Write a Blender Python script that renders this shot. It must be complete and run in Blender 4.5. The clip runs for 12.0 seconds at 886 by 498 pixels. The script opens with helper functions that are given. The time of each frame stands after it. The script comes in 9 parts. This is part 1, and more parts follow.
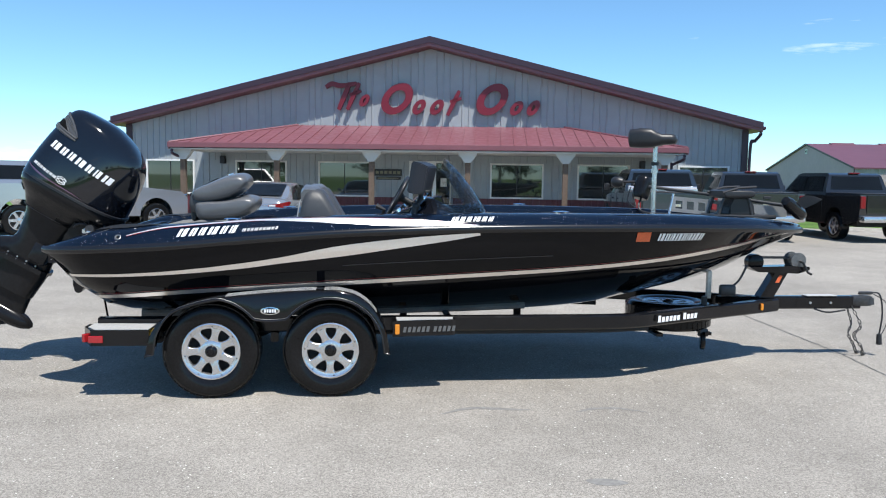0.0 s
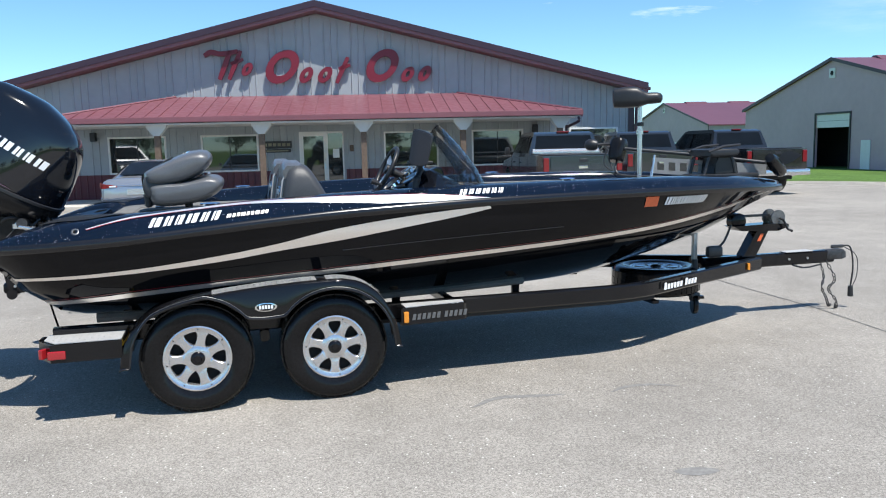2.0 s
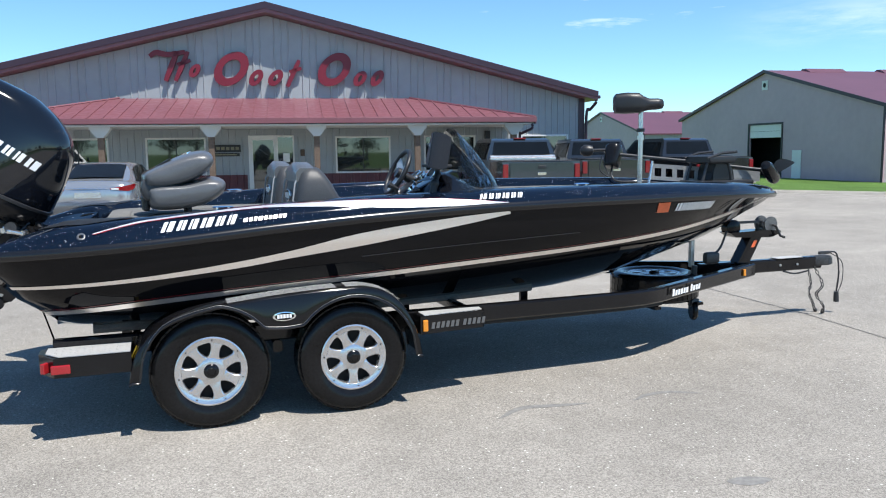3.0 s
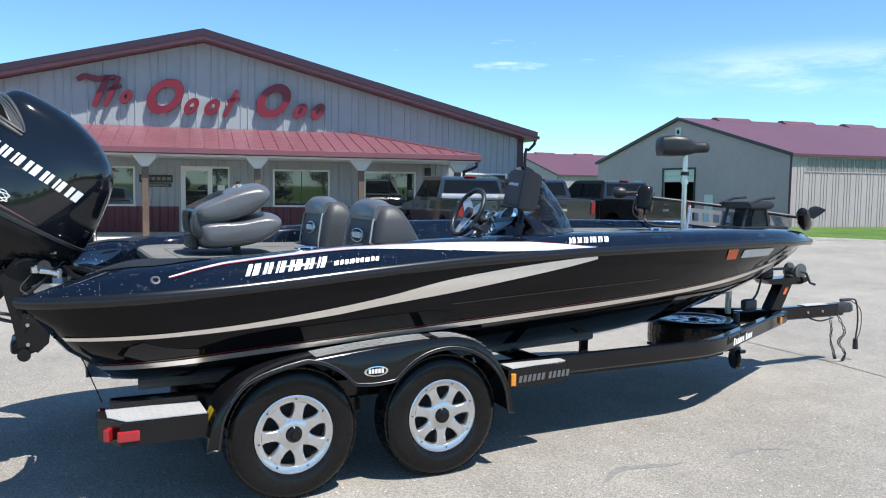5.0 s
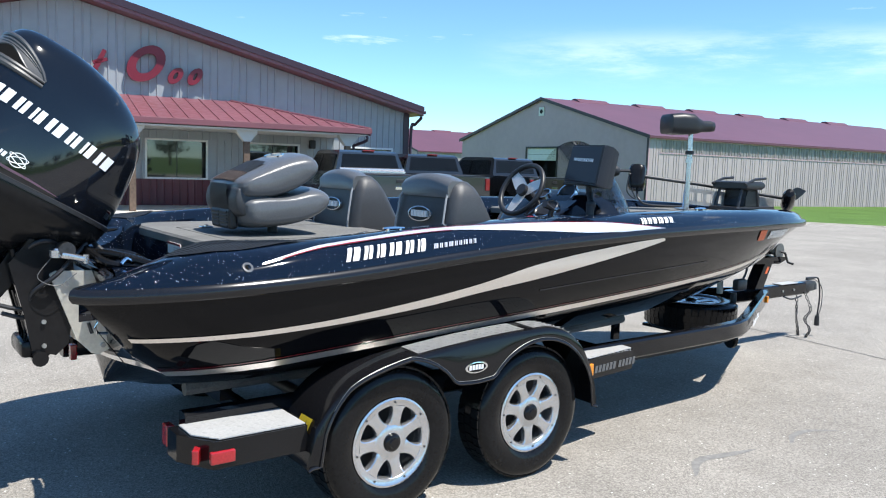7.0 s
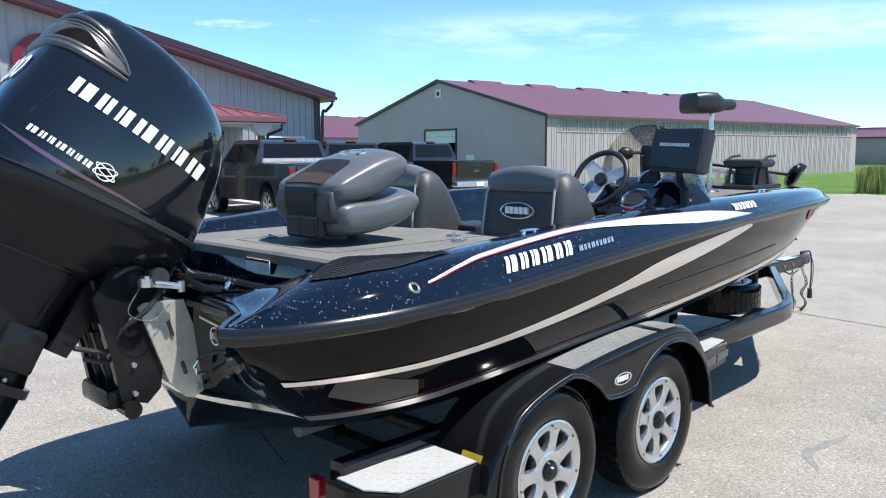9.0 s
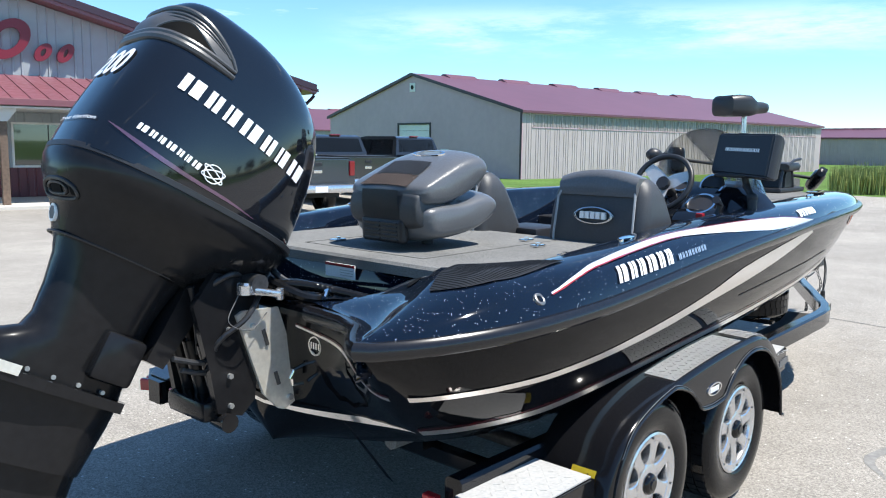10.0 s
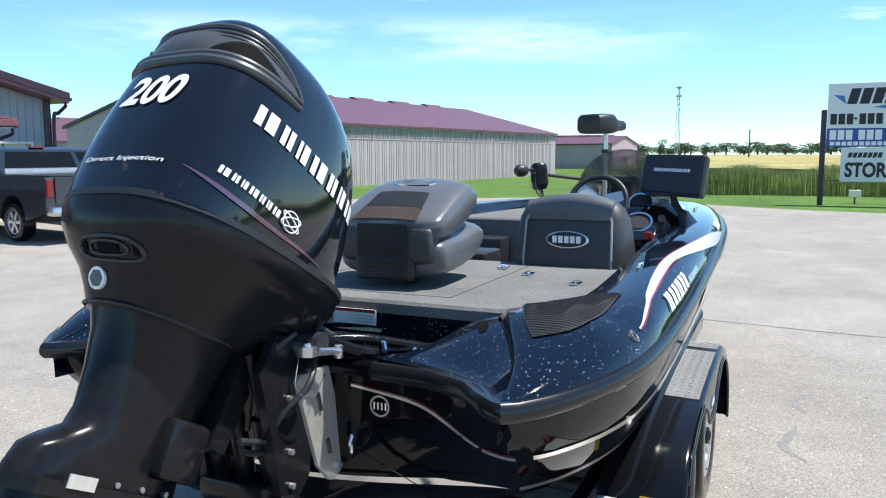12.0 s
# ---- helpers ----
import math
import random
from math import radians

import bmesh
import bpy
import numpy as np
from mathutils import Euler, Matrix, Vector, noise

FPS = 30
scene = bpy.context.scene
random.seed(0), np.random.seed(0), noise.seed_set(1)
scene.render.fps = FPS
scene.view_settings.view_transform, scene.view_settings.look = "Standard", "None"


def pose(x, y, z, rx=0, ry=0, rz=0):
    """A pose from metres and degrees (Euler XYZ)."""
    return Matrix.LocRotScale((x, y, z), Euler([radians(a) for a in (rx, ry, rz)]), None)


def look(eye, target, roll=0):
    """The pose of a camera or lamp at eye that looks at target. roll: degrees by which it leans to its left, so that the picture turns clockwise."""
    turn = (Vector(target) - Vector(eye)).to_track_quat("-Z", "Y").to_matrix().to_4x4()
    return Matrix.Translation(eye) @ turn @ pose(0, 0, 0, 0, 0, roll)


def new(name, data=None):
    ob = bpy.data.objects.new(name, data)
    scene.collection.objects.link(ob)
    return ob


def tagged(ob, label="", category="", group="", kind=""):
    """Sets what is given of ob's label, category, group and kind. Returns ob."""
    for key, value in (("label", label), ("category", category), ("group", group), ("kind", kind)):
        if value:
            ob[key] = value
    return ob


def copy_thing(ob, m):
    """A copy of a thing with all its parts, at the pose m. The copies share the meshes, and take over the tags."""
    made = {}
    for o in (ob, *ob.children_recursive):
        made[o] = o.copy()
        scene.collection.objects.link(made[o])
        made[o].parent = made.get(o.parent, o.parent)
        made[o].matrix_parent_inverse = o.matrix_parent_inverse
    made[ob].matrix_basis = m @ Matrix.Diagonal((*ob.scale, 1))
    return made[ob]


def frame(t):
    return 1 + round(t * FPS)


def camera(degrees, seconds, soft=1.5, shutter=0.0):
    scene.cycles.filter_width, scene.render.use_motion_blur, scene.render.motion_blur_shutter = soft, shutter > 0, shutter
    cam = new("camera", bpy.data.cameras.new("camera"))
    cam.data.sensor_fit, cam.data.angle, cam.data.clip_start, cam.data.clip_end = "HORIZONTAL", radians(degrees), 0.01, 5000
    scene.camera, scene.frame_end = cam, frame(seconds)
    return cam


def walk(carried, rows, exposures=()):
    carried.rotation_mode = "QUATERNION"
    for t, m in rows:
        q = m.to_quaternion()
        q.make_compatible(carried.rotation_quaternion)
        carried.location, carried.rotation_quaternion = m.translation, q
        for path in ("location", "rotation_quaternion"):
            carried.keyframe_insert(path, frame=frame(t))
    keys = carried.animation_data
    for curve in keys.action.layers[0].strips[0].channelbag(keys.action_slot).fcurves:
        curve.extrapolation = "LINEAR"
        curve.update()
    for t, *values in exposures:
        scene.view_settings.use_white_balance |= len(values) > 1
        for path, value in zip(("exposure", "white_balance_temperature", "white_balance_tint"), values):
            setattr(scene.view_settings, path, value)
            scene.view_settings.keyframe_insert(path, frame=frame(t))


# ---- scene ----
import functools

cam = camera(58.1, 12.0, 1.1)
PATH = [
    (0, (1.043, -0.827, 1.619), (1.249, 1.154, 1.441), 0.8),
    (0.5, (0.751, -0.65, 1.6), (0.995, 1.328, 1.433), 0.9),
    (1, (0.516, -0.509, 1.572), (0.888, 1.443, 1.344), 0.1),
    (1.5, (0.338, -0.257, 1.597), (0.808, 1.67, 1.338), -0.5),
    (2, (0.191, -0.091, 1.625), (0.712, 1.823, 1.368), -1.3),
    (2.5, (-0.055, 0.04, 1.634), (0.572, 1.925, 1.402), -0.9),
    (3, (-0.284, 0.225, 1.613), (0.389, 2.092, 1.369), -0.7),
    (3.2, (-0.361, 0.318, 1.610), (0.306, 2.186, 1.357), -1.0),
    (4.8, (-1.049, 0.915, 1.623), (-0.207, 2.719, 1.428), 0.5),
    (5, (-1.146, 1.038, 1.627), (-0.256, 2.822, 1.473), 0.8),
    (5.5, (-1.375, 1.24, 1.618), (-0.384, 2.972, 1.483), 1.4),
    (6, (-1.602, 1.477, 1.59), (-0.479, 3.123, 1.421), 2.0),
    (6.5, (-1.793, 1.784, 1.608), (-0.649, 3.412, 1.409), 1.7),
    (6.7, (-1.874, 1.901, 1.591), (-0.709, 3.513, 1.388), 1.9),
    (8.3, (-2.346, 2.810, 1.633), (-0.989, 4.261, 1.400), -0.2),
    (8.5, (-2.427, 2.874, 1.653), (-1.053, 4.309, 1.415), -0.1),
    (9, (-2.508, 3.118, 1.622), (-1.096, 4.514, 1.379), -0.2),
    (9.5, (-2.598, 3.366, 1.635), (-1.218, 4.791, 1.383), -0.5),
    (10, (-2.796, 3.574, 1.659), (-1.327, 4.905, 1.401), 0.7),
    (10.5, (-2.891, 3.794, 1.655), (-1.345, 5.036, 1.394), 1.0),
    (11, (-2.953, 4.103, 1.692), (-1.332, 5.25, 1.458), 0.2),
    (11.5, (-3.112, 4.332, 1.721), (-1.373, 5.304, 1.546), 0.2),
    (12, (-3.221, 4.584, 1.743), (-1.412, 5.404, 1.508), -0.1),
]
walk(cam, [(t, look(eye, target, roll)) for t, eye, target, roll in PATH],
     [(0, 0.40), (3, 0.45), (5.5, 0.55), (8.5, 0.66), (9.5, 0.70), (10, 0.78), (10.5, 0.80), (11, 0.90), (11.5, 0.80), (12, 0.66)])

# world and sun
SUN_A, SUN_B = 0.20, -0.41          # the sun's place to +x and -y for each metre of height
sun_way = Vector((SUN_A, SUN_B, 1.0)).normalized()
world = bpy.data.worlds.new("world")
scene.world = world
world.use_nodes = True
wn, wl = world.node_tree.nodes, world.node_tree.links
wn.clear()
w_out = wn.new("ShaderNodeOutputWorld")
w_bg = wn.new("ShaderNodeBackground")
w_sky = wn.new("ShaderNodeTexSky")
w_sky.sky_type = 'NISHITA'
w_sky.sun_disc = False
w_sky.sun_elevation = math.asin(sun_way.z)
w_sky.sun_rotation = math.atan2(SUN_A, SUN_B)
w_sky.altitude = 900
w_sky.air_density, w_sky.dust_density, w_sky.ozone_density = 0.85, 0.1, 2.0
w_geo = wn.new("ShaderNodeTexCoord")
w_map = wn.new("ShaderNodeMapping")
w_map.inputs["Scale"].default_value = (1.6, 1.6, 11.0)
w_noise = wn.new("ShaderNodeTexNoise")
w_noise.inputs["Scale"].default_value = 1.7
w_noise.inputs["Detail"].default_value = 7
w_noise.inputs["Roughness"].default_value = 0.62
w_ramp = wn.new("ShaderNodeValToRGB")
w_ramp.color_ramp.elements[0].position, w_ramp.color_ramp.elements[0].color = 0.64, (0, 0, 0, 1)
w_ramp.color_ramp.elements[1].position, w_ramp.color_ramp.elements[1].color = 0.80, (0.75, 0.75, 0.75, 1)
w_mix = wn.new("ShaderNodeMixRGB")
w_mix.inputs["Color2"].default_value = (9.0, 9.3, 9.6, 1)
wl.new(w_geo.outputs["Generated"], w_map.inputs["Vector"])
wl.new(w_map.outputs["Vector"], w_noise.inputs["Vector"])
wl.new(w_noise.outputs["Fac"], w_ramp.inputs["Fac"])
w_sep = wn.new("ShaderNodeSeparateXYZ")
wl.new(w_geo.outputs["Generated"], w_sep.inputs["Vector"])


def world_math(op, a, b=None, c=None):
    node = wn.new("ShaderNodeMath")
    node.operation = op
    node.use_clamp = op == 'MULTIPLY'
    for socket, value in zip(node.inputs, (a, b, c)):
        if isinstance(value, (int, float)):
            socket.default_value = value
        elif value is not None:
            wl.new(value, socket)
    return node.outputs["Value"]


def smooth_step(value, lo, hi):
    node = wn.new("ShaderNodeMapRange")
    node.interpolation_type = 'SMOOTHSTEP'
    node.inputs["From Min"].default_value, node.inputs["From Max"].default_value = lo, hi
    wl.new(value, node.inputs["Value"])
    return node.outputs["Result"]


# a long streak of cirrus low over the sheds
w_wisp = wn.new("ShaderNodeTexNoise")
w_wisp.inputs["Scale"].default_value = 3.2
w_wisp.inputs["Detail"].default_value = 8
w_wisp.inputs["Roughness"].default_value = 0.66
w_map2 = wn.new("ShaderNodeMapping")
w_map2.inputs["Scale"].default_value = (1.5, 1.5, 9.0)
w_map2.inputs["Location"].default_value = (3.1, 0.4, 0.2)
wl.new(w_geo.outputs["Generated"], w_map2.inputs["Vector"])
wl.new(w_map2.outputs["Vector"], w_wisp.inputs["Vector"])
drift = world_math('MULTIPLY_ADD', w_wisp.outputs["Fac"], 0.036, -0.018)
height = world_math('ADD', w_sep.outputs["Z"], drift)
low_part = smooth_step(height, 0.098, 0.142)
high_part = smooth_step(height, 0.178, 0.142)
along = world_math('ADD', world_math('MULTIPLY', w_sep.outputs["X"], 0.88), world_math('MULTIPLY', w_sep.outputs["Y"], 0.47))
streak = world_math('MULTIPLY', world_math('MULTIPLY', low_part, high_part), smooth_step(along, 0.90, 0.975))
streak = world_math('MULTIPLY', streak, smooth_step(w_wisp.outputs["Fac"], 0.36, 0.68))
w_fac = wn.new("ShaderNodeMath")
w_fac.operation = 'MAXIMUM'
wl.new(w_ramp.outputs["Color"], w_fac.inputs[0])
wl.new(world_math('MULTIPLY', streak, 0.34), w_fac.inputs[1])
wl.new(w_fac.outputs["Value"], w_mix.inputs["Fac"])

w_tint = wn.new("ShaderNodeMixRGB")
w_tint.blend_type = 'MULTIPLY'
w_tint.inputs["Fac"].default_value = 1
w_tint.inputs["Color2"].default_value = (0.70, 0.965, 1.06, 1)
wl.new(w_sky.outputs["Color"], w_tint.inputs["Color1"])
wl.new(w_mix.outputs["Color"], w_bg.inputs["Color"])
wl.new(w_tint.outputs["Color"], w_mix.inputs["Color1"])
w_bg.inputs["Strength"].default_value = 0.138
wl.new(w_bg.outputs["Background"], w_out.inputs["Surface"])

sun_data = bpy.data.lights.new("sun", 'SUN')
sun_data.energy, sun_data.angle, sun_data.color = 4.9, radians(0.53), (1.0, 0.965, 0.90)
sun = new("sun", sun_data)
sun.matrix_world = look(sun_way * 60, (0, 0, 0))
scene.view_settings.exposure = 0.4

# ---- tools ----
PLACE = {}


def thing(name, m, label="", category="", group="", kind=""):
    """An Empty at the base of a thing."""
    ob = new(name)
    ob.empty_display_size = 0.1
    ob.matrix_world = m
    PLACE[ob] = m.copy()
    return tagged(ob, label, category, group, kind)


def part(name, bm, material, parent=None, label="", world_space=False, smooth=False, auto=None):
    """Links a bmesh as one mesh object under a thing or a part."""
    if world_space and parent is not None:
        bm.transform(PLACE[parent].inverted())
    bmesh.ops.recalc_face_normals(bm, faces=bm.faces)
    if smooth:
        lim = math.cos(radians(auto or 40))
        for f in bm.faces:
            f.smooth = True
        for e in bm.edges:
            if len(e.link_faces) == 2 and e.link_faces[0].normal.dot(e.link_faces[1].normal) < lim:
                e.smooth = False
    me = bpy.data.meshes.new(name)
    bm.to_mesh(me)
    bm.free()
    for mt in (material if isinstance(material, (list, tuple)) else [material]):
        me.materials.append(mt)
    ob = new(name, me)
    if parent is not None:
        ob.parent = parent
        PLACE[ob] = PLACE[parent]
    if label:
        ob["label"] = label
    return ob


def single(name, bm, material, label, category, group="", kind="", smooth=False):
    ob = part(name, bm, material, None, "", smooth=smooth)
    return tagged(ob, label, category, group, kind)


def grid(bm, pts, close_u=False, close_v=False, flip=False):
    """Faces over a table of points; rows are u, columns v."""
    vs = [[bm.verts.new(p) for p in row] for row in pts]
    nu, nv = len(vs), len(vs[0])
    for i in range(nu if close_u else nu - 1):
        for j in range(nv if close_v else nv - 1):
            q = [vs[i][j], vs[(i + 1) % nu][j], vs[(i + 1) % nu][(j + 1) % nv], vs[i][(j + 1) % nv]]
            q = list(dict.fromkeys(q))
            if len(q) > 2:
                try:
                    bm.faces.new(q[::-1] if flip else q)
                except ValueError:
                    pass
    return vs


def cap_ring(bm, ring):
    try:
        bm.faces.new(ring)
    except ValueError:
        pass


def loft(bm, rings, ends=True):
    vs = grid(bm, rings, close_v=True)
    if ends:
        cap_ring(bm, vs[0][::-1])
        cap_ring(bm, vs[-1])
    return vs


def box(bm, lo, hi, bevel=0.0, m=None, seg=2):
    """A box between two corners, with rounded edges."""
    lo, hi = Vector(lo), Vector(hi)
    r = bmesh.ops.create_cube(bm, size=1.0)
    vs = r["verts"]
    size, mid = hi - lo, (hi + lo) / 2
    for v in vs:
        v.co = Vector((v.co.x * size.x, v.co.y * size.y, v.co.z * size.z)) + mid
    if bevel:
        es = list({e for v in vs for e in v.link_edges})
        out = bmesh.ops.bevel(bm, geom=es, offset=bevel, segments=seg, affect='EDGES', profile=0.5)
        vs = list({v for f in out["faces"] for v in f.verts} | {v for v in vs if v.is_valid})
    if m is not None:
        for v in vs:
            v.co = m @ v.co
    return vs


def cyl(bm, a, b, r, r2=None, seg=16, ends=True):
    """A straight or tapered rod from a to b."""
    a, b = Vector(a), Vector(b)
    q = (b - a).to_track_quat('Z', 'Y')
    r2 = r if r2 is None else r2
    rings = [[c + q @ Vector((math.cos(t) * k, math.sin(t) * k, 0)) for t in (2 * math.pi * i / seg for i in range(seg))]
             for c, k in ((a, r), (b, r2))]
    loft(bm, rings, ends)


def tube(bm, pts, r, seg=8, ends=True):
    """A round tube along points."""
    pts = [Vector(p) for p in pts]
    rings, up = [], Vector((0, 0, 1))
    for i, p in enumerate(pts):
        d = (pts[min(i + 1, len(pts) - 1)] - pts[max(i - 1, 0)]).normalized()
        side = d.cross(up)
        side = side.normalized() if side.length > 0.05 else d.cross(Vector((0, 1, 0))).normalized()
        upp = side.cross(d).normalized()
        rr = r[i] if isinstance(r, (list, tuple)) else r
        rings.append([p + side * math.cos(t) * rr + upp * math.sin(t) * rr for t in (2 * math.pi * k / seg for k in range(seg))])
    loft(bm, rings, ends)


def curve_pts(ctrl, n=8):
    """A smooth line through points."""
    c = [Vector(p) for p in ctrl]
    c = [c[0] * 2 - c[1]] + c + [c[-1] * 2 - c[-2]]
    out = []
    for i in range(1, len(c) - 2):
        for k in range(n):
            t = k / n
            out.append(0.5 * (2 * c[i] + (c[i + 1] - c[i - 1]) * t + (2 * c[i - 1] - 5 * c[i] + 4 * c[i + 1] - c[i + 2]) * t * t
                              + (3 * c[i] - c[i - 1] - 3 * c[i + 1] + c[i + 2]) * t ** 3))
    return out + [c[-2]]


def prism(bm, outline, y0, y1, m=None):
    """An outline in x, z drawn out along y."""
    rings = [[Vector((x, y, z)) for x, z in outline] for y in (y0, y1)]
    if m is not None:
        rings = [[m @ p for p in r] for r in rings]
    loft(bm, rings)


def lathe(bm, profile, m=None, seg=32, axis='Y'):
    """A profile of (radius, along) turned about an axis."""
    rings = []
    for r, a in profile:
        ring = []
        for k in range(seg):
            t = 2 * math.pi * k / seg
            p = Vector((r * math.cos(t), a, r * math.sin(t))) if axis == 'Y' else Vector((r * math.cos(t), r * math.sin(t), a))
            ring.append(m @ p if m is not None else p)
        rings.append(ring)
    grid(bm, rings, close_v=True)


def pchip(xs, ys):
    """A smooth curve through a table that never overshoots."""
    xs, ys = np.array(xs, float), np.array(ys, float)
    h, d = np.diff(xs), np.diff(ys) / np.diff(xs)
    s = np.zeros(len(xs))
    for i in range(1, len(xs) - 1):
        if d[i - 1] * d[i] > 0:
            w1, w2 = 2 * h[i] + h[i - 1], h[i] + 2 * h[i - 1]
            s[i] = (w1 + w2) / (w1 / d[i - 1] + w2 / d[i])
    s[0], s[-1] = d[0], d[-1]

    def f(x):
        x = min(max(x, xs[0]), xs[-1])
        i = min(int(np.searchsorted(xs, x, side='right')) - 1, len(xs) - 2)
        t = (x - xs[i]) / h[i]
        return float((1 + 2 * t) * (1 - t) ** 2 * ys[i] + t * (1 - t) ** 2 * h[i] * s[i] + t * t * (3 - 2 * t) * ys[i + 1] + t * t * (t - 1) * h[i] * s[i + 1])
    return f


def rounded(w, h, r, n=4):
    """The outline of a rounded rectangle about 0, 0."""
    out = []
    for cx, cy, a0 in ((w / 2 - r, h / 2 - r, 0), (-w / 2 + r, h / 2 - r, 90), (-w / 2 + r, -h / 2 + r, 180), (w / 2 - r, -h / 2 + r, 270)):
        for k in range(n + 1):
            a = radians(a0 + 90 * k / n)
            out.append((cx + r * math.cos(a), cy + r * math.sin(a)))
    return out


# ---- materials ----
def surface(name, colour, rough=0.5, metal=0.0, grain=(0, 0), stain=(0, 0), bump=(0, 0), coat=0.0, spec=0.5, vary=0.0, rough_vary=0.0):
    """A painted, cast or woven surface: grain and stain are (size per metre, amount), bump is (size per metre, height)."""
    m = bpy.data.materials.new(name)
    m.use_nodes = True
    n, l = m.node_tree.nodes, m.node_tree.links
    b = n["Principled BSDF"]
    b.inputs["Base Color"].default_value = (*colour, 1)
    b.inputs["Roughness"].default_value = rough
    b.inputs["Metallic"].default_value = metal
    b.inputs["Specular IOR Level"].default_value = spec
    b.inputs["Coat Weight"].default_value = coat
    b.inputs["Coat Roughness"].default_value = 0.04
    tc = n.new("ShaderNodeTexCoord")
    last = None

    def noise_node(scale, detail=4):
        t = n.new("ShaderNodeTexNoise")
        t.inputs["Scale"].default_value = scale
        t.inputs["Detail"].default_value = detail
        l.new(tc.outputs["Object"], t.inputs["Vector"])
        return t
    for scale, amount in (grain, stain):
        if amount:
            t = noise_node(scale)
            mr = n.new("ShaderNodeMapRange")
            mr.inputs["From Min"].default_value, mr.inputs["From Max"].default_value = 0.3, 0.7
            mr.inputs["To Min"].default_value, mr.inputs["To Max"].default_value = 1 - amount, 1 + amount
            l.new(t.outputs["Fac"], mr.inputs["Value"])
            mx = n.new("ShaderNodeMixRGB")
            mx.blend_type = 'MULTIPLY'
            mx.inputs["Fac"].default_value = 1
            mx.inputs["Color1"].default_value = (*colour, 1)
            if last is not None:
                l.new(last, mx.inputs["Color1"])
            l.new(mr.outputs["Result"], mx.inputs["Color2"])
            last = mx.outputs["Color"]
    if vary:
        oi = n.new("ShaderNodeObjectInfo")
        mr = n.new("ShaderNodeMapRange")
        mr.inputs["To Min"].default_value, mr.inputs["To Max"].default_value = 1 - vary, 1 + vary
        l.new(oi.outputs["Random"], mr.inputs["Value"])
        mx = n.new("ShaderNodeMixRGB")
        mx.blend_type = 'MULTIPLY'
        mx.inputs["Fac"].default_value = 1
        mx.inputs["Color1"].default_value = (*colour, 1)
        if last is not None:
            l.new(last, mx.inputs["Color1"])
        l.new(mr.outputs["Result"], mx.inputs["Color2"])
        last = mx.outputs["Color"]
    if last is not None:
        l.new(last, b.inputs["Base Color"])
    if rough_vary:
        t = noise_node(6, 6)
        mr = n.new("ShaderNodeMapRange")
        mr.inputs["From Min"].default_value, mr.inputs["From Max"].default_value = 0.3, 0.7
        mr.inputs["To Min"].default_value, mr.inputs["To Max"].default_value = max(rough - rough_vary, 0.01), rough + rough_vary
        l.new(t.outputs["Fac"], mr.inputs["Value"])
        l.new(mr.outputs["Result"], b.inputs["Roughness"])
    if bump[1]:
        t = noise_node(bump[0], 3)
        bp = n.new("ShaderNodeBump")
        bp.inputs["Strength"].default_value = 0.6
        bp.inputs["Distance"].default_value = bump[1]
        l.new(t.outputs["Fac"], bp.inputs["Height"])
        l.new(bp.outputs["Normal"], b.inputs["Normal"])
    return m


def flake_paint(name, colour, flake=(0.95, 0.95, 0.97), share=0.0046, cell=510.0):
    """Dark gelcoat with bright metal flakes under a clear coat."""
    m = surface(name, colour, rough=0.30, coat=1.0, stain=(2.0, 0.1), spec=0.0)
    n, l = m.node_tree.nodes, m.node_tree.links
    b = n["Principled BSDF"]
    tc = n.new("ShaderNodeTexCoord")
    v = n.new("ShaderNodeTexVoronoi")
    v.inputs["Scale"].default_value = cell
    l.new(tc.outputs["Object"], v.inputs["Vector"])
    sep = n.new("ShaderNodeSeparateColor")
    l.new(v.outputs["Color"], sep.inputs["Color"])
    th = n.new("ShaderNodeMath")
    th.operation = 'LESS_THAN'
    th.inputs[1].default_value = share
    l.new(sep.outputs["Red"], th.inputs[0])
    mx = n.new("ShaderNodeMixRGB")
    mx.inputs["Color2"].default_value = (*flake, 1)
    src = b.inputs["Base Color"].links[0].from_socket
    l.new(src, mx.inputs["Color1"])
    l.new(th.outputs["Value"], mx.inputs["Fac"])
    l.new(mx.outputs["Color"], b.inputs["Base Color"])
    half = n.new("ShaderNodeMath")
    half.operation = 'MULTIPLY'
    half.inputs[1].default_value = 0.4
    l.new(th.outputs["Value"], half.inputs[0])
    l.new(half.outputs["Value"], b.inputs["Metallic"])
    nm = n.new("ShaderNodeNormalMap")
    nm.space = 'OBJECT'
    nm.inputs["Strength"].default_value = 0.35
    l.new(v.outputs["Color"], nm.inputs["Color"])
    mxn = n.new("ShaderNodeMix")
    mxn.data_type = 'VECTOR'
    geo = n.new("ShaderNodeNewGeometry")
    l.new(th.outputs["Value"], mxn.inputs["Factor"])
    l.new(geo.outputs["Normal"], mxn.inputs["A"])
    l.new(nm.outputs["Normal"], mxn.inputs["B"])
    l.new(mxn.outputs["Result"], b.inputs["Normal"])
    return m


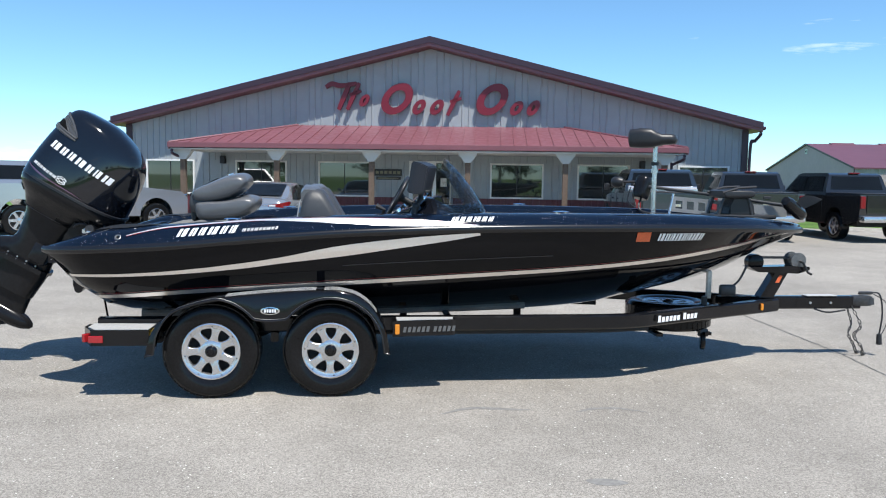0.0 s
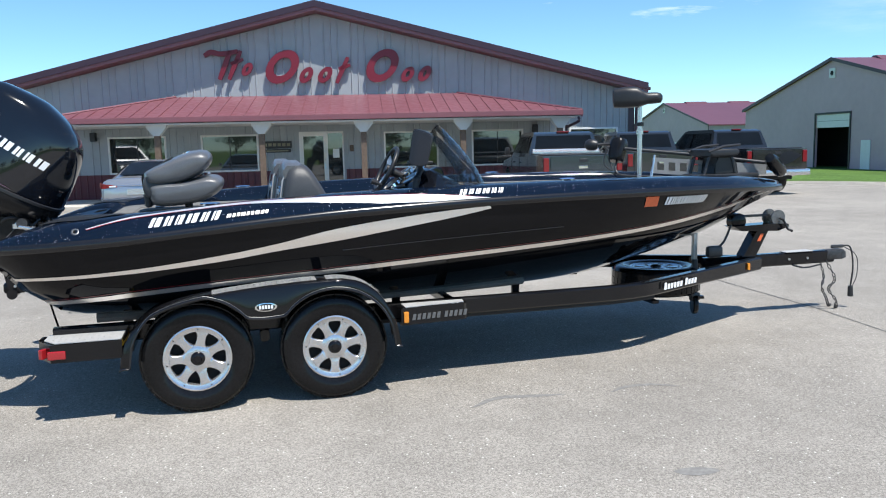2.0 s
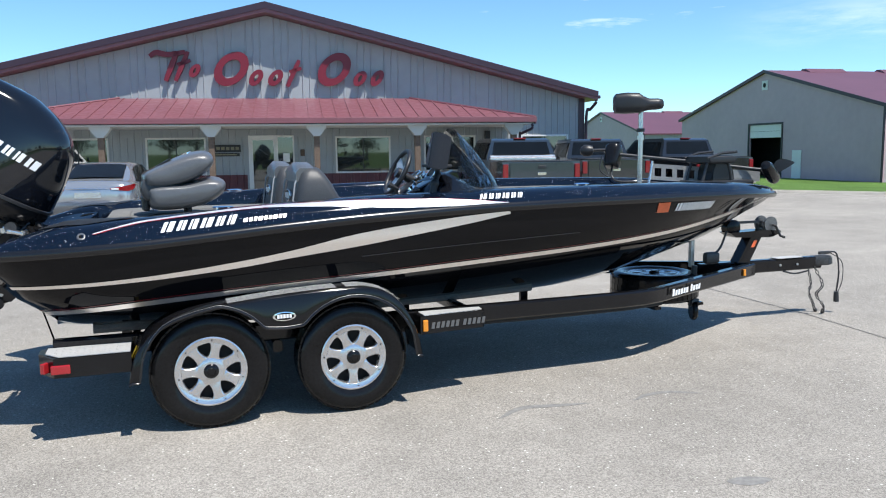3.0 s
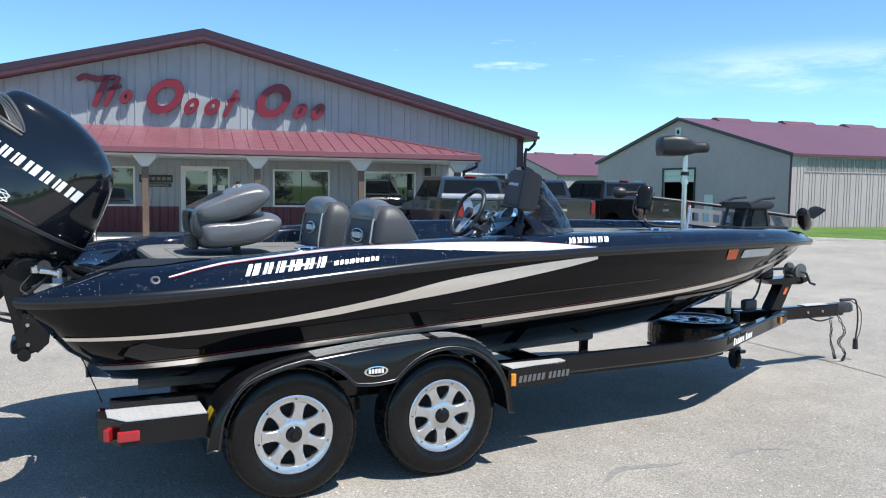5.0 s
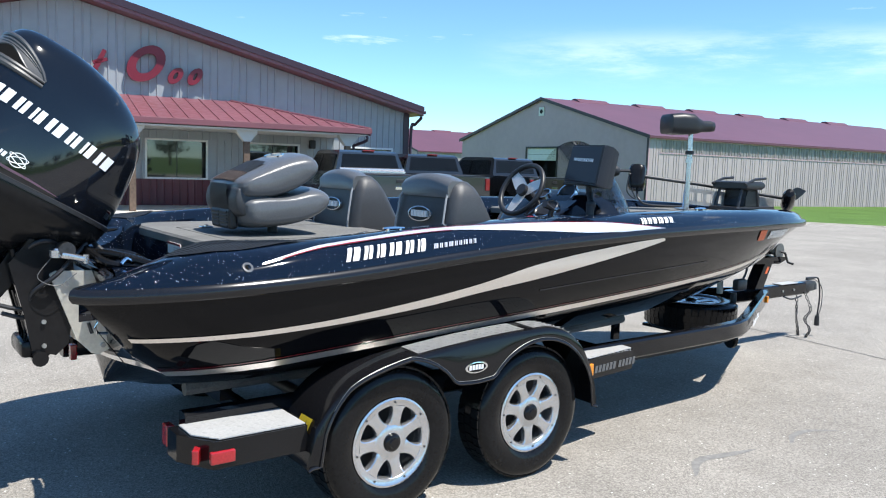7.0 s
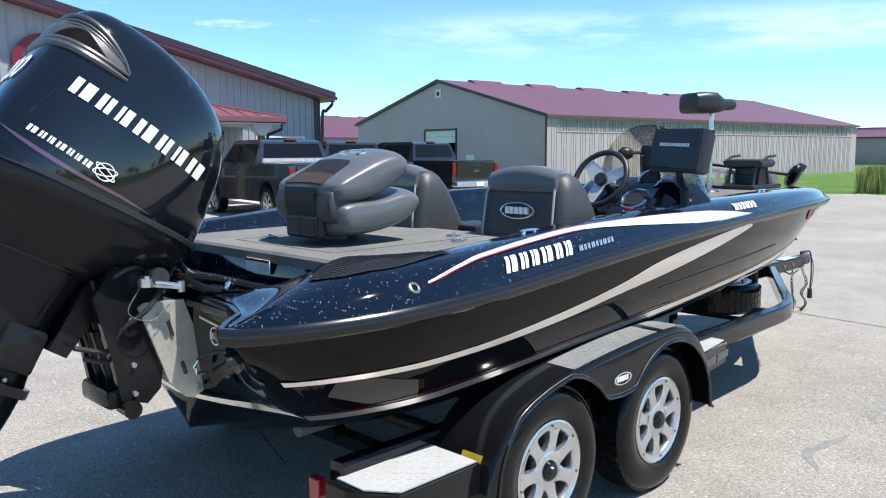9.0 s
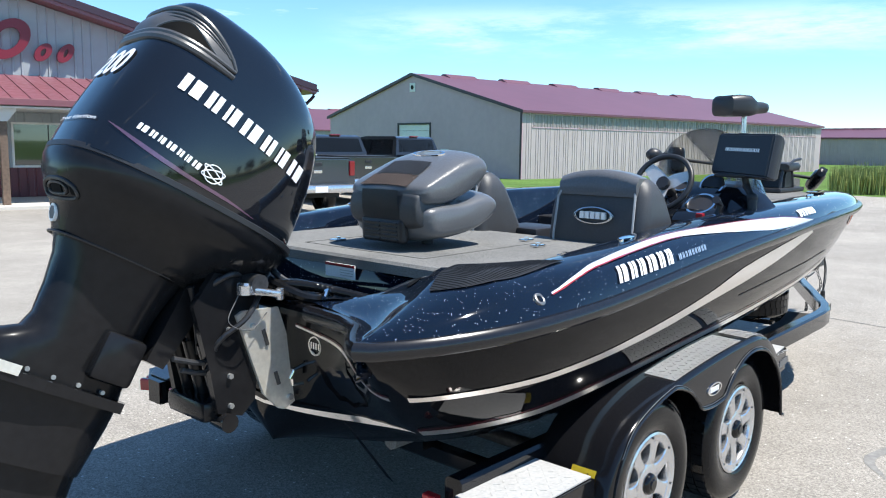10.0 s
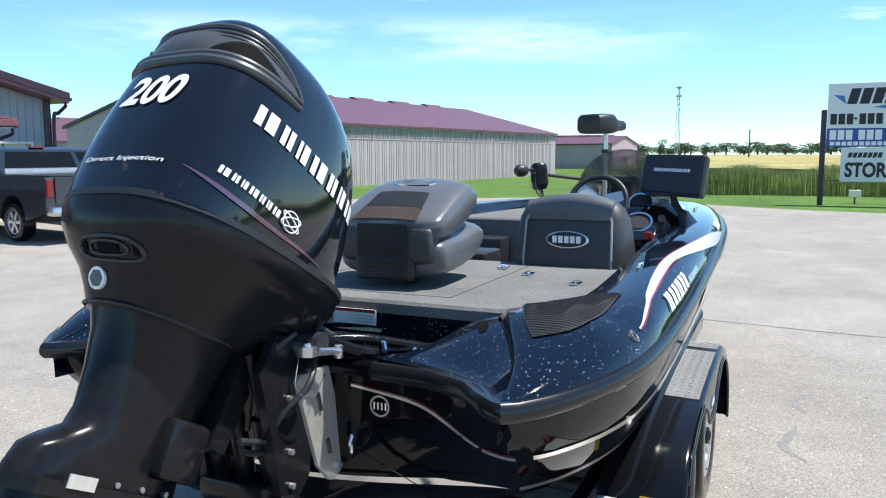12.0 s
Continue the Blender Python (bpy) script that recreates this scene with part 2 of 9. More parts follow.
def asphalt_mat():
    m = surface("asphalt", (0.286, 0.268, 0.242), rough=0.88, stain=(0.35, 0.13), grain=(55, 0.16), spec=0.3)
    n, l = m.node_tree.nodes, m.node_tree.links
    b = n["Principled BSDF"]
    tc = n.new("ShaderNodeTexCoord")
    v = n.new("ShaderNodeTexVoronoi")
    v.inputs["Scale"].default_value = 150
    l.new(tc.outputs["Object"], v.inputs["Vector"])
    cr = n.new("ShaderNodeValToRGB")
    cr.color_ramp.elements[0].position, cr.color_ramp.elements[0].color = 0.0, (0.66, 0.65, 0.64, 1)
    cr.color_ramp.elements[1].position, cr.color_ramp.elements[1].color = 1.0, (1.32, 1.31, 1.29, 1)
    sep = n.new("ShaderNodeSeparateColor")
    l.new(v.outputs["Color"], sep.inputs["Color"])
    l.new(sep.outputs["Green"], cr.inputs["Fac"])
    mx = n.new("ShaderNodeMixRGB")
    mx.blend_type = 'MULTIPLY'
    mx.inputs["Fac"].default_value = 1.0
    l.new(b.inputs["Base Color"].links[0].from_socket, mx.inputs["Color1"])
    l.new(cr.outputs["Color"], mx.inputs["Color2"])
    big = n.new("ShaderNodeTexNoise")
    big.inputs["Scale"].default_value = 1.6
    big.inputs["Detail"].default_value = 8
    big.inputs["Roughness"].default_value = 0.7
    l.new(tc.outputs["Object"], big.inputs["Vector"])
    mr = n.new("ShaderNodeMapRange")
    mr.inputs["From Min"].default_value, mr.inputs["From Max"].default_value = 0.32, 0.68
    mr.inputs["To Min"].default_value, mr.inputs["To Max"].default_value = 0.86, 1.12
    l.new(big.outputs["Fac"], mr.inputs["Value"])
    mx2 = n.new("ShaderNodeMixRGB")
    mx2.blend_type = 'MULTIPLY'
    mx2.inputs["Fac"].default_value = 1
    l.new(mx.outputs["Color"], mx2.inputs["Color1"])
    l.new(mr.outputs["Result"], mx2.inputs["Color2"])
    # pale chips of stone showing in the worn binder
    chip = n.new("ShaderNodeTexVoronoi")
    chip.inputs["Scale"].default_value = 38
    l.new(tc.outputs["Object"], chip.inputs["Vector"])
    csep = n.new("ShaderNodeSeparateColor")
    l.new(chip.outputs["Color"], csep.inputs["Color"])
    rare = n.new("ShaderNodeMath")
    rare.operation = 'LESS_THAN'
    rare.inputs[1].default_value = 0.07
    l.new(csep.outputs["Red"], rare.inputs[0])
    near = n.new("ShaderNodeMath")
    near.operation = 'LESS_THAN'
    near.inputs[1].default_value = 0.22
    l.new(chip.outputs["Distance"], near.inputs[0])
    both = n.new("ShaderNodeMath")
    both.operation = 'MULTIPLY'
    l.new(rare.outputs["Value"], both.inputs[0])
    l.new(near.outputs["Value"], both.inputs[1])
    mx3 = n.new("ShaderNodeMixRGB")
    mx3.inputs["Color2"].default_value = (0.62, 0.60, 0.56, 1)
    l.new(both.outputs["Value"], mx3.inputs["Fac"])
    l.new(mx2.outputs["Color"], mx3.inputs["Color1"])
    l.new(mx3.outputs["Color"], b.inputs["Base Color"])
    bp = n.new("ShaderNodeBump")
    bp.inputs["Strength"].default_value = 0.5
    bp.inputs["Distance"].default_value = 0.004
    l.new(v.outputs["Distance"], bp.inputs["Height"])
    l.new(bp.outputs["Normal"], b.inputs["Normal"])
    return m


def tinted_sheet(name, tint, gloss=0.06):
    """Thin tinted acrylic: light passes straight, with a weak gloss."""
    m = bpy.data.materials.new(name)
    m.use_nodes = True
    n, l = m.node_tree.nodes, m.node_tree.links
    n.remove(n["Principled BSDF"])
    clear, shine, both = n.new("ShaderNodeBsdfTransparent"), n.new("ShaderNodeBsdfGlossy"), n.new("ShaderNodeMixShader")
    clear.inputs["Color"].default_value = (*tint, 1)
    shine.inputs["Roughness"].default_value = 0.03
    edge = n.new("ShaderNodeFresnel")
    edge.inputs["IOR"].default_value = 1.0 + gloss * 8
    l.new(edge.outputs["Fac"], both.inputs[0])
    l.new(clear.outputs[0], both.inputs[1])
    l.new(shine.outputs[0], both.inputs[2])
    l.new(both.outputs[0], n["Material Output"].inputs["Surface"])
    return m


def dark_glass(name, colour=(0.016, 0.018, 0.020), rough=0.03):
    return surface(name, colour, rough=rough, spec=0.45, coat=0.1)


M = {}
M["asphalt"] = asphalt_mat()
M["scuff"] = surface("faint_scuff", (0.205, 0.199, 0.188), rough=0.85, grain=(30, 0.2))
M["concrete"] = surface("concrete", (0.52, 0.49, 0.44), rough=0.9, grain=(40, 0.12), stain=(0.8, 0.1), bump=(60, 0.003))
M["crack"] = surface("tar_crack", (0.115, 0.112, 0.106), rough=0.8, grain=(30, 0.3))
M["lawn"] = surface("lawn", (0.090, 0.160, 0.040), rough=0.95, grain=(9, 0.35), stain=(0.4, 0.2), bump=(30, 0.04), spec=0.1)
M["gelcoat"] = surface("black_gelcoat", (0.004, 0.004, 0.005), rough=0.05, coat=0.0, spec=0.21, stain=(1.5, 0.2), rough_vary=0.03)
M["flake"] = flake_paint("blue_black_flake", (0.003, 0.006, 0.014))
M["silver_band"] = surface("silver_graphic", (0.86, 0.81, 0.76), rough=0.30, metal=0.90, grain=(300, 0.10), coat=0.6)
M["white_band"] = surface("pale_silver_graphic", (0.90, 0.88, 0.86), rough=0.34, metal=0.55, grain=(300, 0.08), coat=0.6)
M["red_band"] = surface("red_graphic", (0.30, 0.018, 0.026), rough=0.25, coat=0.6, grain=(200, 0.08))
M["pin_red"] = surface("dark_red_pinstripe", (0.11, 0.008, 0.011), rough=0.25, coat=0.6, grain=(200, 0.08))
M["sign_dim"] = surface("faded_sign_print", (0.22, 0.20, 0.13), rough=0.6, grain=(20, 0.1))
M["decal_white"] = surface("white_vinyl", (0.82, 0.82, 0.82), rough=0.35, grain=(90, 0.03))
M["rubber_trim"] = surface("black_vinyl_rail", (0.010, 0.010, 0.012), rough=0.20, grain=(50, 0.15))
M["carpet"] = surface("charcoal_carpet", (0.162, 0.162, 0.157), rough=0.98, grain=(160, 0.35), stain=(3, 0.14), bump=(220, 0.004), spec=0.1)
M["black_plastic"] = surface("black_plastic", (0.018, 0.018, 0.020), rough=0.42, grain=(70, 0.15), bump=(300, 0.0006))
M["cowl"] = surface("gloss_black_cowl", (0.006, 0.007, 0.010), rough=0.07, coat=0.3, stain=(2, 0.2))
M["black_paint"] = surface("black_engine_paint", (0.011, 0.011, 0.012), rough=0.18, spec=0.23, grain=(30, 0.15), rough_vary=0.06)
M["trailer_paint"] = surface("gloss_black_trailer_paint", (0.006, 0.006, 0.007), rough=0.10, spec=0.36, stain=(2, 0.25), rough_vary=0.04)
M["vinyl"] = surface("charcoal_seat_vinyl", (0.100, 0.103, 0.109), rough=0.30, coat=0.25, grain=(120, 0.10), stain=(4, 0.08), bump=(260, 0.0012))
M["piping"] = surface("pale_grey_piping", (0.30, 0.31, 0.32), rough=0.5, grain=(60, 0.1))
M["vinyl_dark"] = surface("dark_seat_vinyl", (0.045, 0.047, 0.051), rough=0.48, grain=(120, 0.12), bump=(260, 0.0012))
M["aluminium"] = surface("brushed_aluminium", (0.72, 0.69, 0.62), rough=0.36, metal=0.6, grain=(60, 0.08), stain=(5, 0.08))
M["machined"] = surface("machined_alloy", (0.58, 0.58, 0.59), rough=0.24, metal=0.85, grain=(90, 0.05), stain=(6, 0.05))
M["chrome"] = surface("chrome", (0.85, 0.85, 0.85), rough=0.08, metal=1.0, grain=(40, 0.03))
M["tread"] = surface("tread_plate", (0.44, 0.44, 0.436), rough=0.52, metal=0.15, grain=(80, 0.10), stain=(6, 0.06))
M["tyre"] = surface("tyre_rubber", (0.008, 0.008, 0.0085), rough=0.13, grain=(60, 0.25), stain=(5, 0.2), spec=0.22)
M["red_lens"] = surface("red_lens", (0.36, 0.015, 0.02), rough=0.12, coat=0.6, grain=(120, 0.15))
M["amber_lens"] = surface("amber_lens", (0.75, 0.26, 0.02), rough=0.15, coat=0.6, grain=(120, 0.15))
M["galv"] = surface("galvanised_steel", (0.45, 0.45, 0.44), rough=0.45, metal=0.8, grain=(40, 0.2))
M["winch_steel"] = surface("dull_winch_steel", (0.17, 0.17, 0.17), rough=0.4, metal=0.7, grain=(40, 0.25))
M["dark_steel"] = surface("dark_steel", (0.06, 0.06, 0.062), rough=0.45, metal=0.5, grain=(60, 0.25), stain=(8, 0.2))
M["yellow_label"] = surface("yellow_label", (0.75, 0.58, 0.04), rough=0.5, grain=(60, 0.06))
M["orange_label"] = surface("orange_sticker", (0.70, 0.13, 0.04), rough=0.5, grain=(60, 0.08))
M["wall_steel"] = surface("light_grey_steel_siding", (0.325, 0.35, 0.37), rough=0.45, grain=(3, 0.04), stain=(0.5, 0.05), spec=0.4)
M["wall_maroon"] = surface("maroon_steel_siding", (0.115, 0.022, 0.03), rough=0.45, grain=(3, 0.06), stain=(0.5, 0.08))
M["roof_maroon"] = surface("maroon_steel_roof", (0.195, 0.073, 0.088), rough=0.38, grain=(2, 0.06), stain=(0.4, 0.07), rough_vary=0.08)
M["trim_maroon"] = surface("dark_maroon_trim", (0.038, 0.018, 0.032), rough=0.4, grain=(3, 0.08))
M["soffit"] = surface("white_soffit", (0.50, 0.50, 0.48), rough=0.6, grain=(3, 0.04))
M["white_paint"] = surface("white_paint", (0.74, 0.74, 0.72), rough=0.5, grain=(4, 0.03))
M["timber"] = surface("weathered_timber_post", (0.13, 0.09, 0.065), rough=0.8, grain=(14, 0.25), stain=(2, 0.15), bump=(40, 0.003))
M["window_glass"] = surface("reflective_window_glass", (0.045, 0.05, 0.05), rough=0.02, spec=1.0, metal=0.35, coat=1.0, stain=(1.0, 0.15))
M["sign_red"] = surface("red_sign_face", (0.17, 0.009, 0.024), rough=0.4, grain=(20, 0.06), stain=(1.5, 0.06))
M["shed_grey"] = surface("grey_steel_siding", (0.50, 0.35, 0.385), rough=0.5, grain=(2, 0.04), stain=(0.3, 0.05))
M["shed_pale"] = surface("pale_steel_siding", (0.44, 0.375, 0.375), rough=0.5, grain=(2, 0.04), stain=(0.3, 0.06))
M["shed_roof"] = surface("maroon_shed_roof", (0.125, 0.048, 0.068), rough=0.45, grain=(1, 0.06), stain=(0.2, 0.06))
M["skylight"] = surface("fibreglass_panel", (0.25, 0.232, 0.225), rough=0.35, grain=(1.2, 0.12), stain=(0.4, 0.1))
# near-black for the shade in openings that are drawn flat
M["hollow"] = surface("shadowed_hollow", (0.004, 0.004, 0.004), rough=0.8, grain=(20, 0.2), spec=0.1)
M["pad_rubber"] = surface("matt_tread_rubber", (0.012, 0.013, 0.015), rough=0.55, grain=(90, 0.2))
# near-black put on closed-off insides in place of their shade
M["dark_inside"] = surface("dark_interior", (0.02, 0.02, 0.02), rough=0.9, grain=(1, 0.2))
M["car_glass"] = dark_glass("vehicle_glass")
M["crop"] = surface("tall_crop", (0.30, 0.34, 0.12), rough=0.9, grain=(3, 0.3), stain=(0.15, 0.25), spec=0.1)
M["crop_top"] = surface("ripening_crop", (0.33, 0.29, 0.12), rough=0.9, grain=(3, 0.25), stain=(0.1, 0.2), spec=0.1)
M["leaf"] = surface("tree_leaves", (0.075, 0.11, 0.055), rough=0.8, grain=(1.5, 0.4), vary=0.2, spec=0.2)
M["bark"] = surface("tree_bark", (0.11, 0.085, 0.06), rough=0.9, grain=(8, 0.3))
M["sign_blue"] = surface("blue_sign_band", (0.025, 0.07, 0.30), rough=0.45, grain=(3, 0.05))
M["dull_ink"] = surface("dark_grey_print", (0.10, 0.10, 0.10), rough=0.5, grain=(60, 0.1))
M["ink"] = surface("black_vinyl_letters", (0.015, 0.015, 0.018), rough=0.45, grain=(20, 0.1))
M["sky_blue_ink"] = surface("blue_vinyl", (0.06, 0.18, 0.42), rough=0.45, grain=(20, 0.08))

# ---- ground ----
bm = bmesh.new()


def ease(t):
    t = min(1.0, max(0.0, t))
    return t * t * (3 - 2 * t)


def lawn_z(x, y):
    """The lawn falls away gently from the lot towards the long shed."""
    return -0.035 - 0.43 * ease((x - 26) / 9) * ease((y - 14) / 10) * ease((92 - x) / 8) * ease((80 - y) / 10)


far_out = [60, 100, 180, 350, 700, 1400, 2500]
xs = [-v for v in reversed(far_out)] + list(range(-40, 20, 10)) + [20 + 1.5 * i for i in range(52)] + far_out[1:]
ys = [-v for v in reversed(far_out)] + list(range(-40, 10, 10)) + [10 + 1.5 * i for i in range(50)] + far_out[1:]
grid(bm, [[Vector((x, y, lawn_z(x, y))) for y in ys] for x in xs])
single("ground", bm, M["lawn"], "green lawn and farmland reaching the horizon", "ground", kind="structure")

LOT = [(-70, -24), (23.2, -24), (23.4, 2), (24.0, 4.3), (25.6, 7.4), (28.7, 10.0), (29.1, 12.3), (26.2, 14.4), (24.0, 16.9), (21.8, 19.7), (19.8, 22.9), (17.3, 25.6), (14.0, 29.5), (-8.5, 33), (-10.5, 27.5), (-70, 29)]
bm = bmesh.new()
top = [bm.verts.new((x, y, 0.0)) for x, y in LOT]
low = [bm.verts.new((x, y, -0.12)) for x, y in LOT]
bm.faces.new(top)
for i in range(len(LOT)):
    j = (i + 1) % len(LOT)
    bm.faces.new((top[i], low[i], low[j], top[j]))
single("parking_lot", bm, M["asphalt"], "worn pale grey asphalt lot with stains and cracks", "pavement", kind="structure")

bm = bmesh.new()
edge = [(29.1, 12.3), (26.2, 14.4), (24.0, 16.9), (21.8, 19.7), (19.8, 22.9), (17.3, 25.6)]
outer = [(29.8, 12.9), (27.9, 15.1), (26.2, 18.0), (24.3, 21.2), (21.9, 25.0), (18.8, 28.0)]
rows = [[Vector((*a, -0.003)), Vector((*b, -0.012))] for a, b in zip(edge, outer)]
grid(bm, rows)
bmesh.ops.solidify(bm, geom=bm.faces[:], thickness=0.1)
single("concrete_strip", bm, M["concrete"], "pale concrete strip along the edge of the lot", "pavement", kind="structure")


def crack(name, ctrl, width, label):
    bm = bmesh.new()
    rnd = random.Random(len(ctrl) * 7 + int(width * 1e4))
    pts = curve_pts([(x, y, 0.0015 if name == "tyre_scuff" else 0.003) for x, y in ctrl], 9)
    rows = []
    for i, p in enumerate(pts):
        d = (pts[min(i + 1, len(pts) - 1)] - pts[max(i - 1, 0)])
        s = Vector((-d.y, d.x, 0)).normalized()
        w = width * (math.sin(math.pi * (i + 0.3) / (len(pts) - 0.4)) ** 0.6 if name == "tyre_scuff" else rnd.uniform(0.45, 1.2))
        j = s * rnd.uniform(-0.35, 0.35) * (width if name != "tyre_scuff" else 0.01)
        rows.append([p + j - s * w / 2, p + j + s * w / 2])
    grid(bm, rows)
    return single(name, bm, M["scuff" if name == "tyre_scuff" else "crack"], label, "crack", kind="structure")


crack("tyre_scuff", [(1.60, 4.50), (1.82, 4.63), (2.04, 4.60), (2.26, 4.56)], 0.06, "curved dark scuff on the asphalt")
crack("tyre_scuff", [(2.55, 4.50), (2.70, 4.57), (2.88, 4.57), (3.06, 4.46)], 0.045, "curved dark scuff on the asphalt")

crack("tyre_scuff", [(2.26, 3.25), (2.36, 3.22), (2.48, 3.20)], 0.10, "small dark stain on the asphalt")
crack("pavement_crack", [(5.70, 8.6), (5.66, 7.6), (5.64, 7.2), (5.62, 6.7), (5.60, 6.24), (5.54, 5.8), (5.47, 5.28), (5.36, 4.5), (5.30, 3.6)], 0.020, "fine crack across the asphalt under the coupler")


# ---- steel siding ----
def ribbed(name, u0, u1, z0, z1, material, parent, y=0.0, pitch=0.229, high=0.030, m=None):
    """One siding sheet with raised ribs, facing -y; z0 and z1 are heights or functions of u."""
    bm = bmesh.new()
    us = []
    k = math.ceil(u0 / pitch - 1e-6)
    us.append((u0, 0))
    while k * pitch < u1 - 0.03:
        c = k * pitch
        if c > u0 + 0.03:
            us += [(c - 0.028, 0), (c - 0.012, high), (c + 0.012, high), (c + 0.028, 0)]
        k += 1
    us.append((u1, 0))
    fz0 = z0 if callable(z0) else (lambda u: z0)
    fz1 = z1 if callable(z1) else (lambda u: z1)
    rows = [[Vector((u, y - h, fz0(u))), Vector((u, y - h, fz1(u)))] for u, h in us]
    if m is not None:
        rows = [[m @ p for p in r] for r in rows]
    grid(bm, rows)
    return part(name, bm, material, parent)


def sheets(spans, z0, z1, material, parent, y, wide=0.914, m=None, pitch=0.229, high=0.030):
    for a, b in spans:
        n = max(1, round((b - a) / wide))
        for i in range(n):
            ribbed("panel", a + (b - a) * i / n, a + (b - a) * (i + 1) / n - 0.002, z0, z1, material, parent, y, pitch, high, m)


# ---- the shop ----
SHOP = pose(3.478, 27.625, 0, 0, 0, -9.514)
shop = thing("shop_building", SHOP, "grey steel-sided shop with maroon roof, porch and red sign letters", "building")
HALF, EAVE, RIDGE, DEEP, OVER, FRONT = 10.95, 3.40, 6.12, 24.0, 0.40, 0.60
slope = (RIDGE - EAVE) / HALF


def roofline(u):
    return RIDGE - abs(u) * slope


WINDOWS = [(-10.35, -8.55), (-7.04, -5.15), (-4.01, -2.10), (2.16, 4.05), (5.22, 7.05), (8.70, 10.46)]
DOOR = (-0.73, 0.78)
bm = bmesh.new()
cuts = [-HALF] + [c for w in sorted(WINDOWS + [DOOR]) for c in w] + [HALF]
for i in range(0, len(cuts), 2):
    box(bm, (cuts[i], 0.0, 0), (cuts[i + 1], 0.16, 2.15))
for a, b in WINDOWS:
    box(bm, (a, 0.0, 0), (b, 0.16, 0.90))
prism(bm, [(-HALF, 2.15), (HALF, 2.15), (HALF, EAVE), (0, RIDGE), (-HALF, EAVE)], 0.0, 0.16)
for s in (-1, 1):
    box(bm, (s * HALF - 0.08, 0.16, 0), (s * HALF + 0.08, DEEP, EAVE))
prism(bm, [(-HALF, 0), (HALF, 0), (HALF, EAVE), (0, RIDGE), (-HALF, EAVE)], DEEP, DEEP + 0.16)
part("wall", bm, M["wall_steel"], shop)
gaps_low = [(cuts[i], cuts[i + 1]) for i in range(0, len(cuts), 2)]
door_cut = [(-HALF, DOOR[0] - 0.06), (DOOR[1] + 0.06, HALF)]
sheets(door_cut, 0.05, 0.90, M["wall_maroon"], shop, -0.004)
sheets([(a + (0.05 if a > -HALF else 0), b - (0.05 if b < HALF else 0)) for a, b in gaps_low], 0.90, 2.15, M["wall_steel"], shop, -0.004)
sheets([(-HALF, 0.0), (0.0, HALF)], 2.15, lambda u: roofline(u) - 0.02, M["wall_steel"], shop, -0.004)
for a, b in WINDOWS:
    wd = part("window", (lambda q: (box(q, (a, -0.035, 0.9), (a + 0.06, 0.10, 2.15), 0.006), box(q, (b - 0.06, -0.035, 0.9), (b, 0.10, 2.15), 0.006),
              box(q, (a + 0.06, -0.035, 0.9), (b - 0.06, 0.10, 0.96), 0.006), box(q, (a + 0.06, -0.035, 2.09), (b - 0.06, 0.10, 2.15), 0.006), q)[-1])(bmesh.new()),
              M["white_paint"], shop, "white-framed shop window reflecting the fields")
    for c0, c1 in ((a + 0.06, (a + b) / 2 - 0.012), ((a + b) / 2 + 0.012, b - 0.06)):
        q = bmesh.new()
        box(q, (c0, 0.02, 0.96), (c1, 0.035, 2.09))
        part("pane", q, M["window_glass"], wd)
    q = bmesh.new()
    box(q, ((a + b) / 2 - 0.012, 0.005, 0.96), ((a + b) / 2 + 0.012, 0.045, 2.09))
    part("mullion", q, M["ink"], wd)
# entrance
bm = bmesh.new()
a, b = DOOR
for lo, hi in (((a, -0.04, 0.08), (a + 0.07, 0.1, 2.2)), ((b - 0.05, -0.04, 0.08), (b, 0.1, 2.2)), ((a, -0.04, 2.13), (b, 0.1, 2.2)), ((0.16, -0.04, 0.08), (0.24, 0.1, 2.13))):
    box(bm, lo, hi, 0.005)
door = part("door", bm, M["white_paint"], shop, "white-framed glass entrance door with a side light")
for lo, hi in (((a + 0.07, 0.0, 0.08), (a + 0.14, 0.06, 2.13)), ((0.09, 0.0, 0.08), (0.16, 0.06, 2.13)), ((a + 0.14, 0.0, 0.08), (0.09, 0.06, 0.30)), ((a + 0.14, 0.0, 2.04), (0.09, 0.06, 2.13))):
    q = bmesh.new()
    box(q, lo, hi, 0.004)
    part("door_frame", q, M["white_paint"], door)
for lo, hi in (((a + 0.14, 0.02, 0.30), (0.09, 0.04, 2.04)), ((0.24, 0.02, 0.10), (b - 0.05, 0.04, 2.13))):
    q = bmesh.new()
    box(q, lo, hi)
    part("pane", q, M["window_glass"], door)
q = bmesh.new()
tube(q, [(0.125, 0.0, 0.95), (0.125, -0.07, 0.97), (0.125, -0.07, 1.28), (0.125, 0.0, 1.30)], 0.013)
part("door_handle", q, M["chrome"], door, "chrome pull handle")
q = bmesh.new()
box(q, (0.40, -0.002, 1.30), (0.62, 0.018, 1.60))
part("notice", q, M["white_paint"], door, "white paper notice")
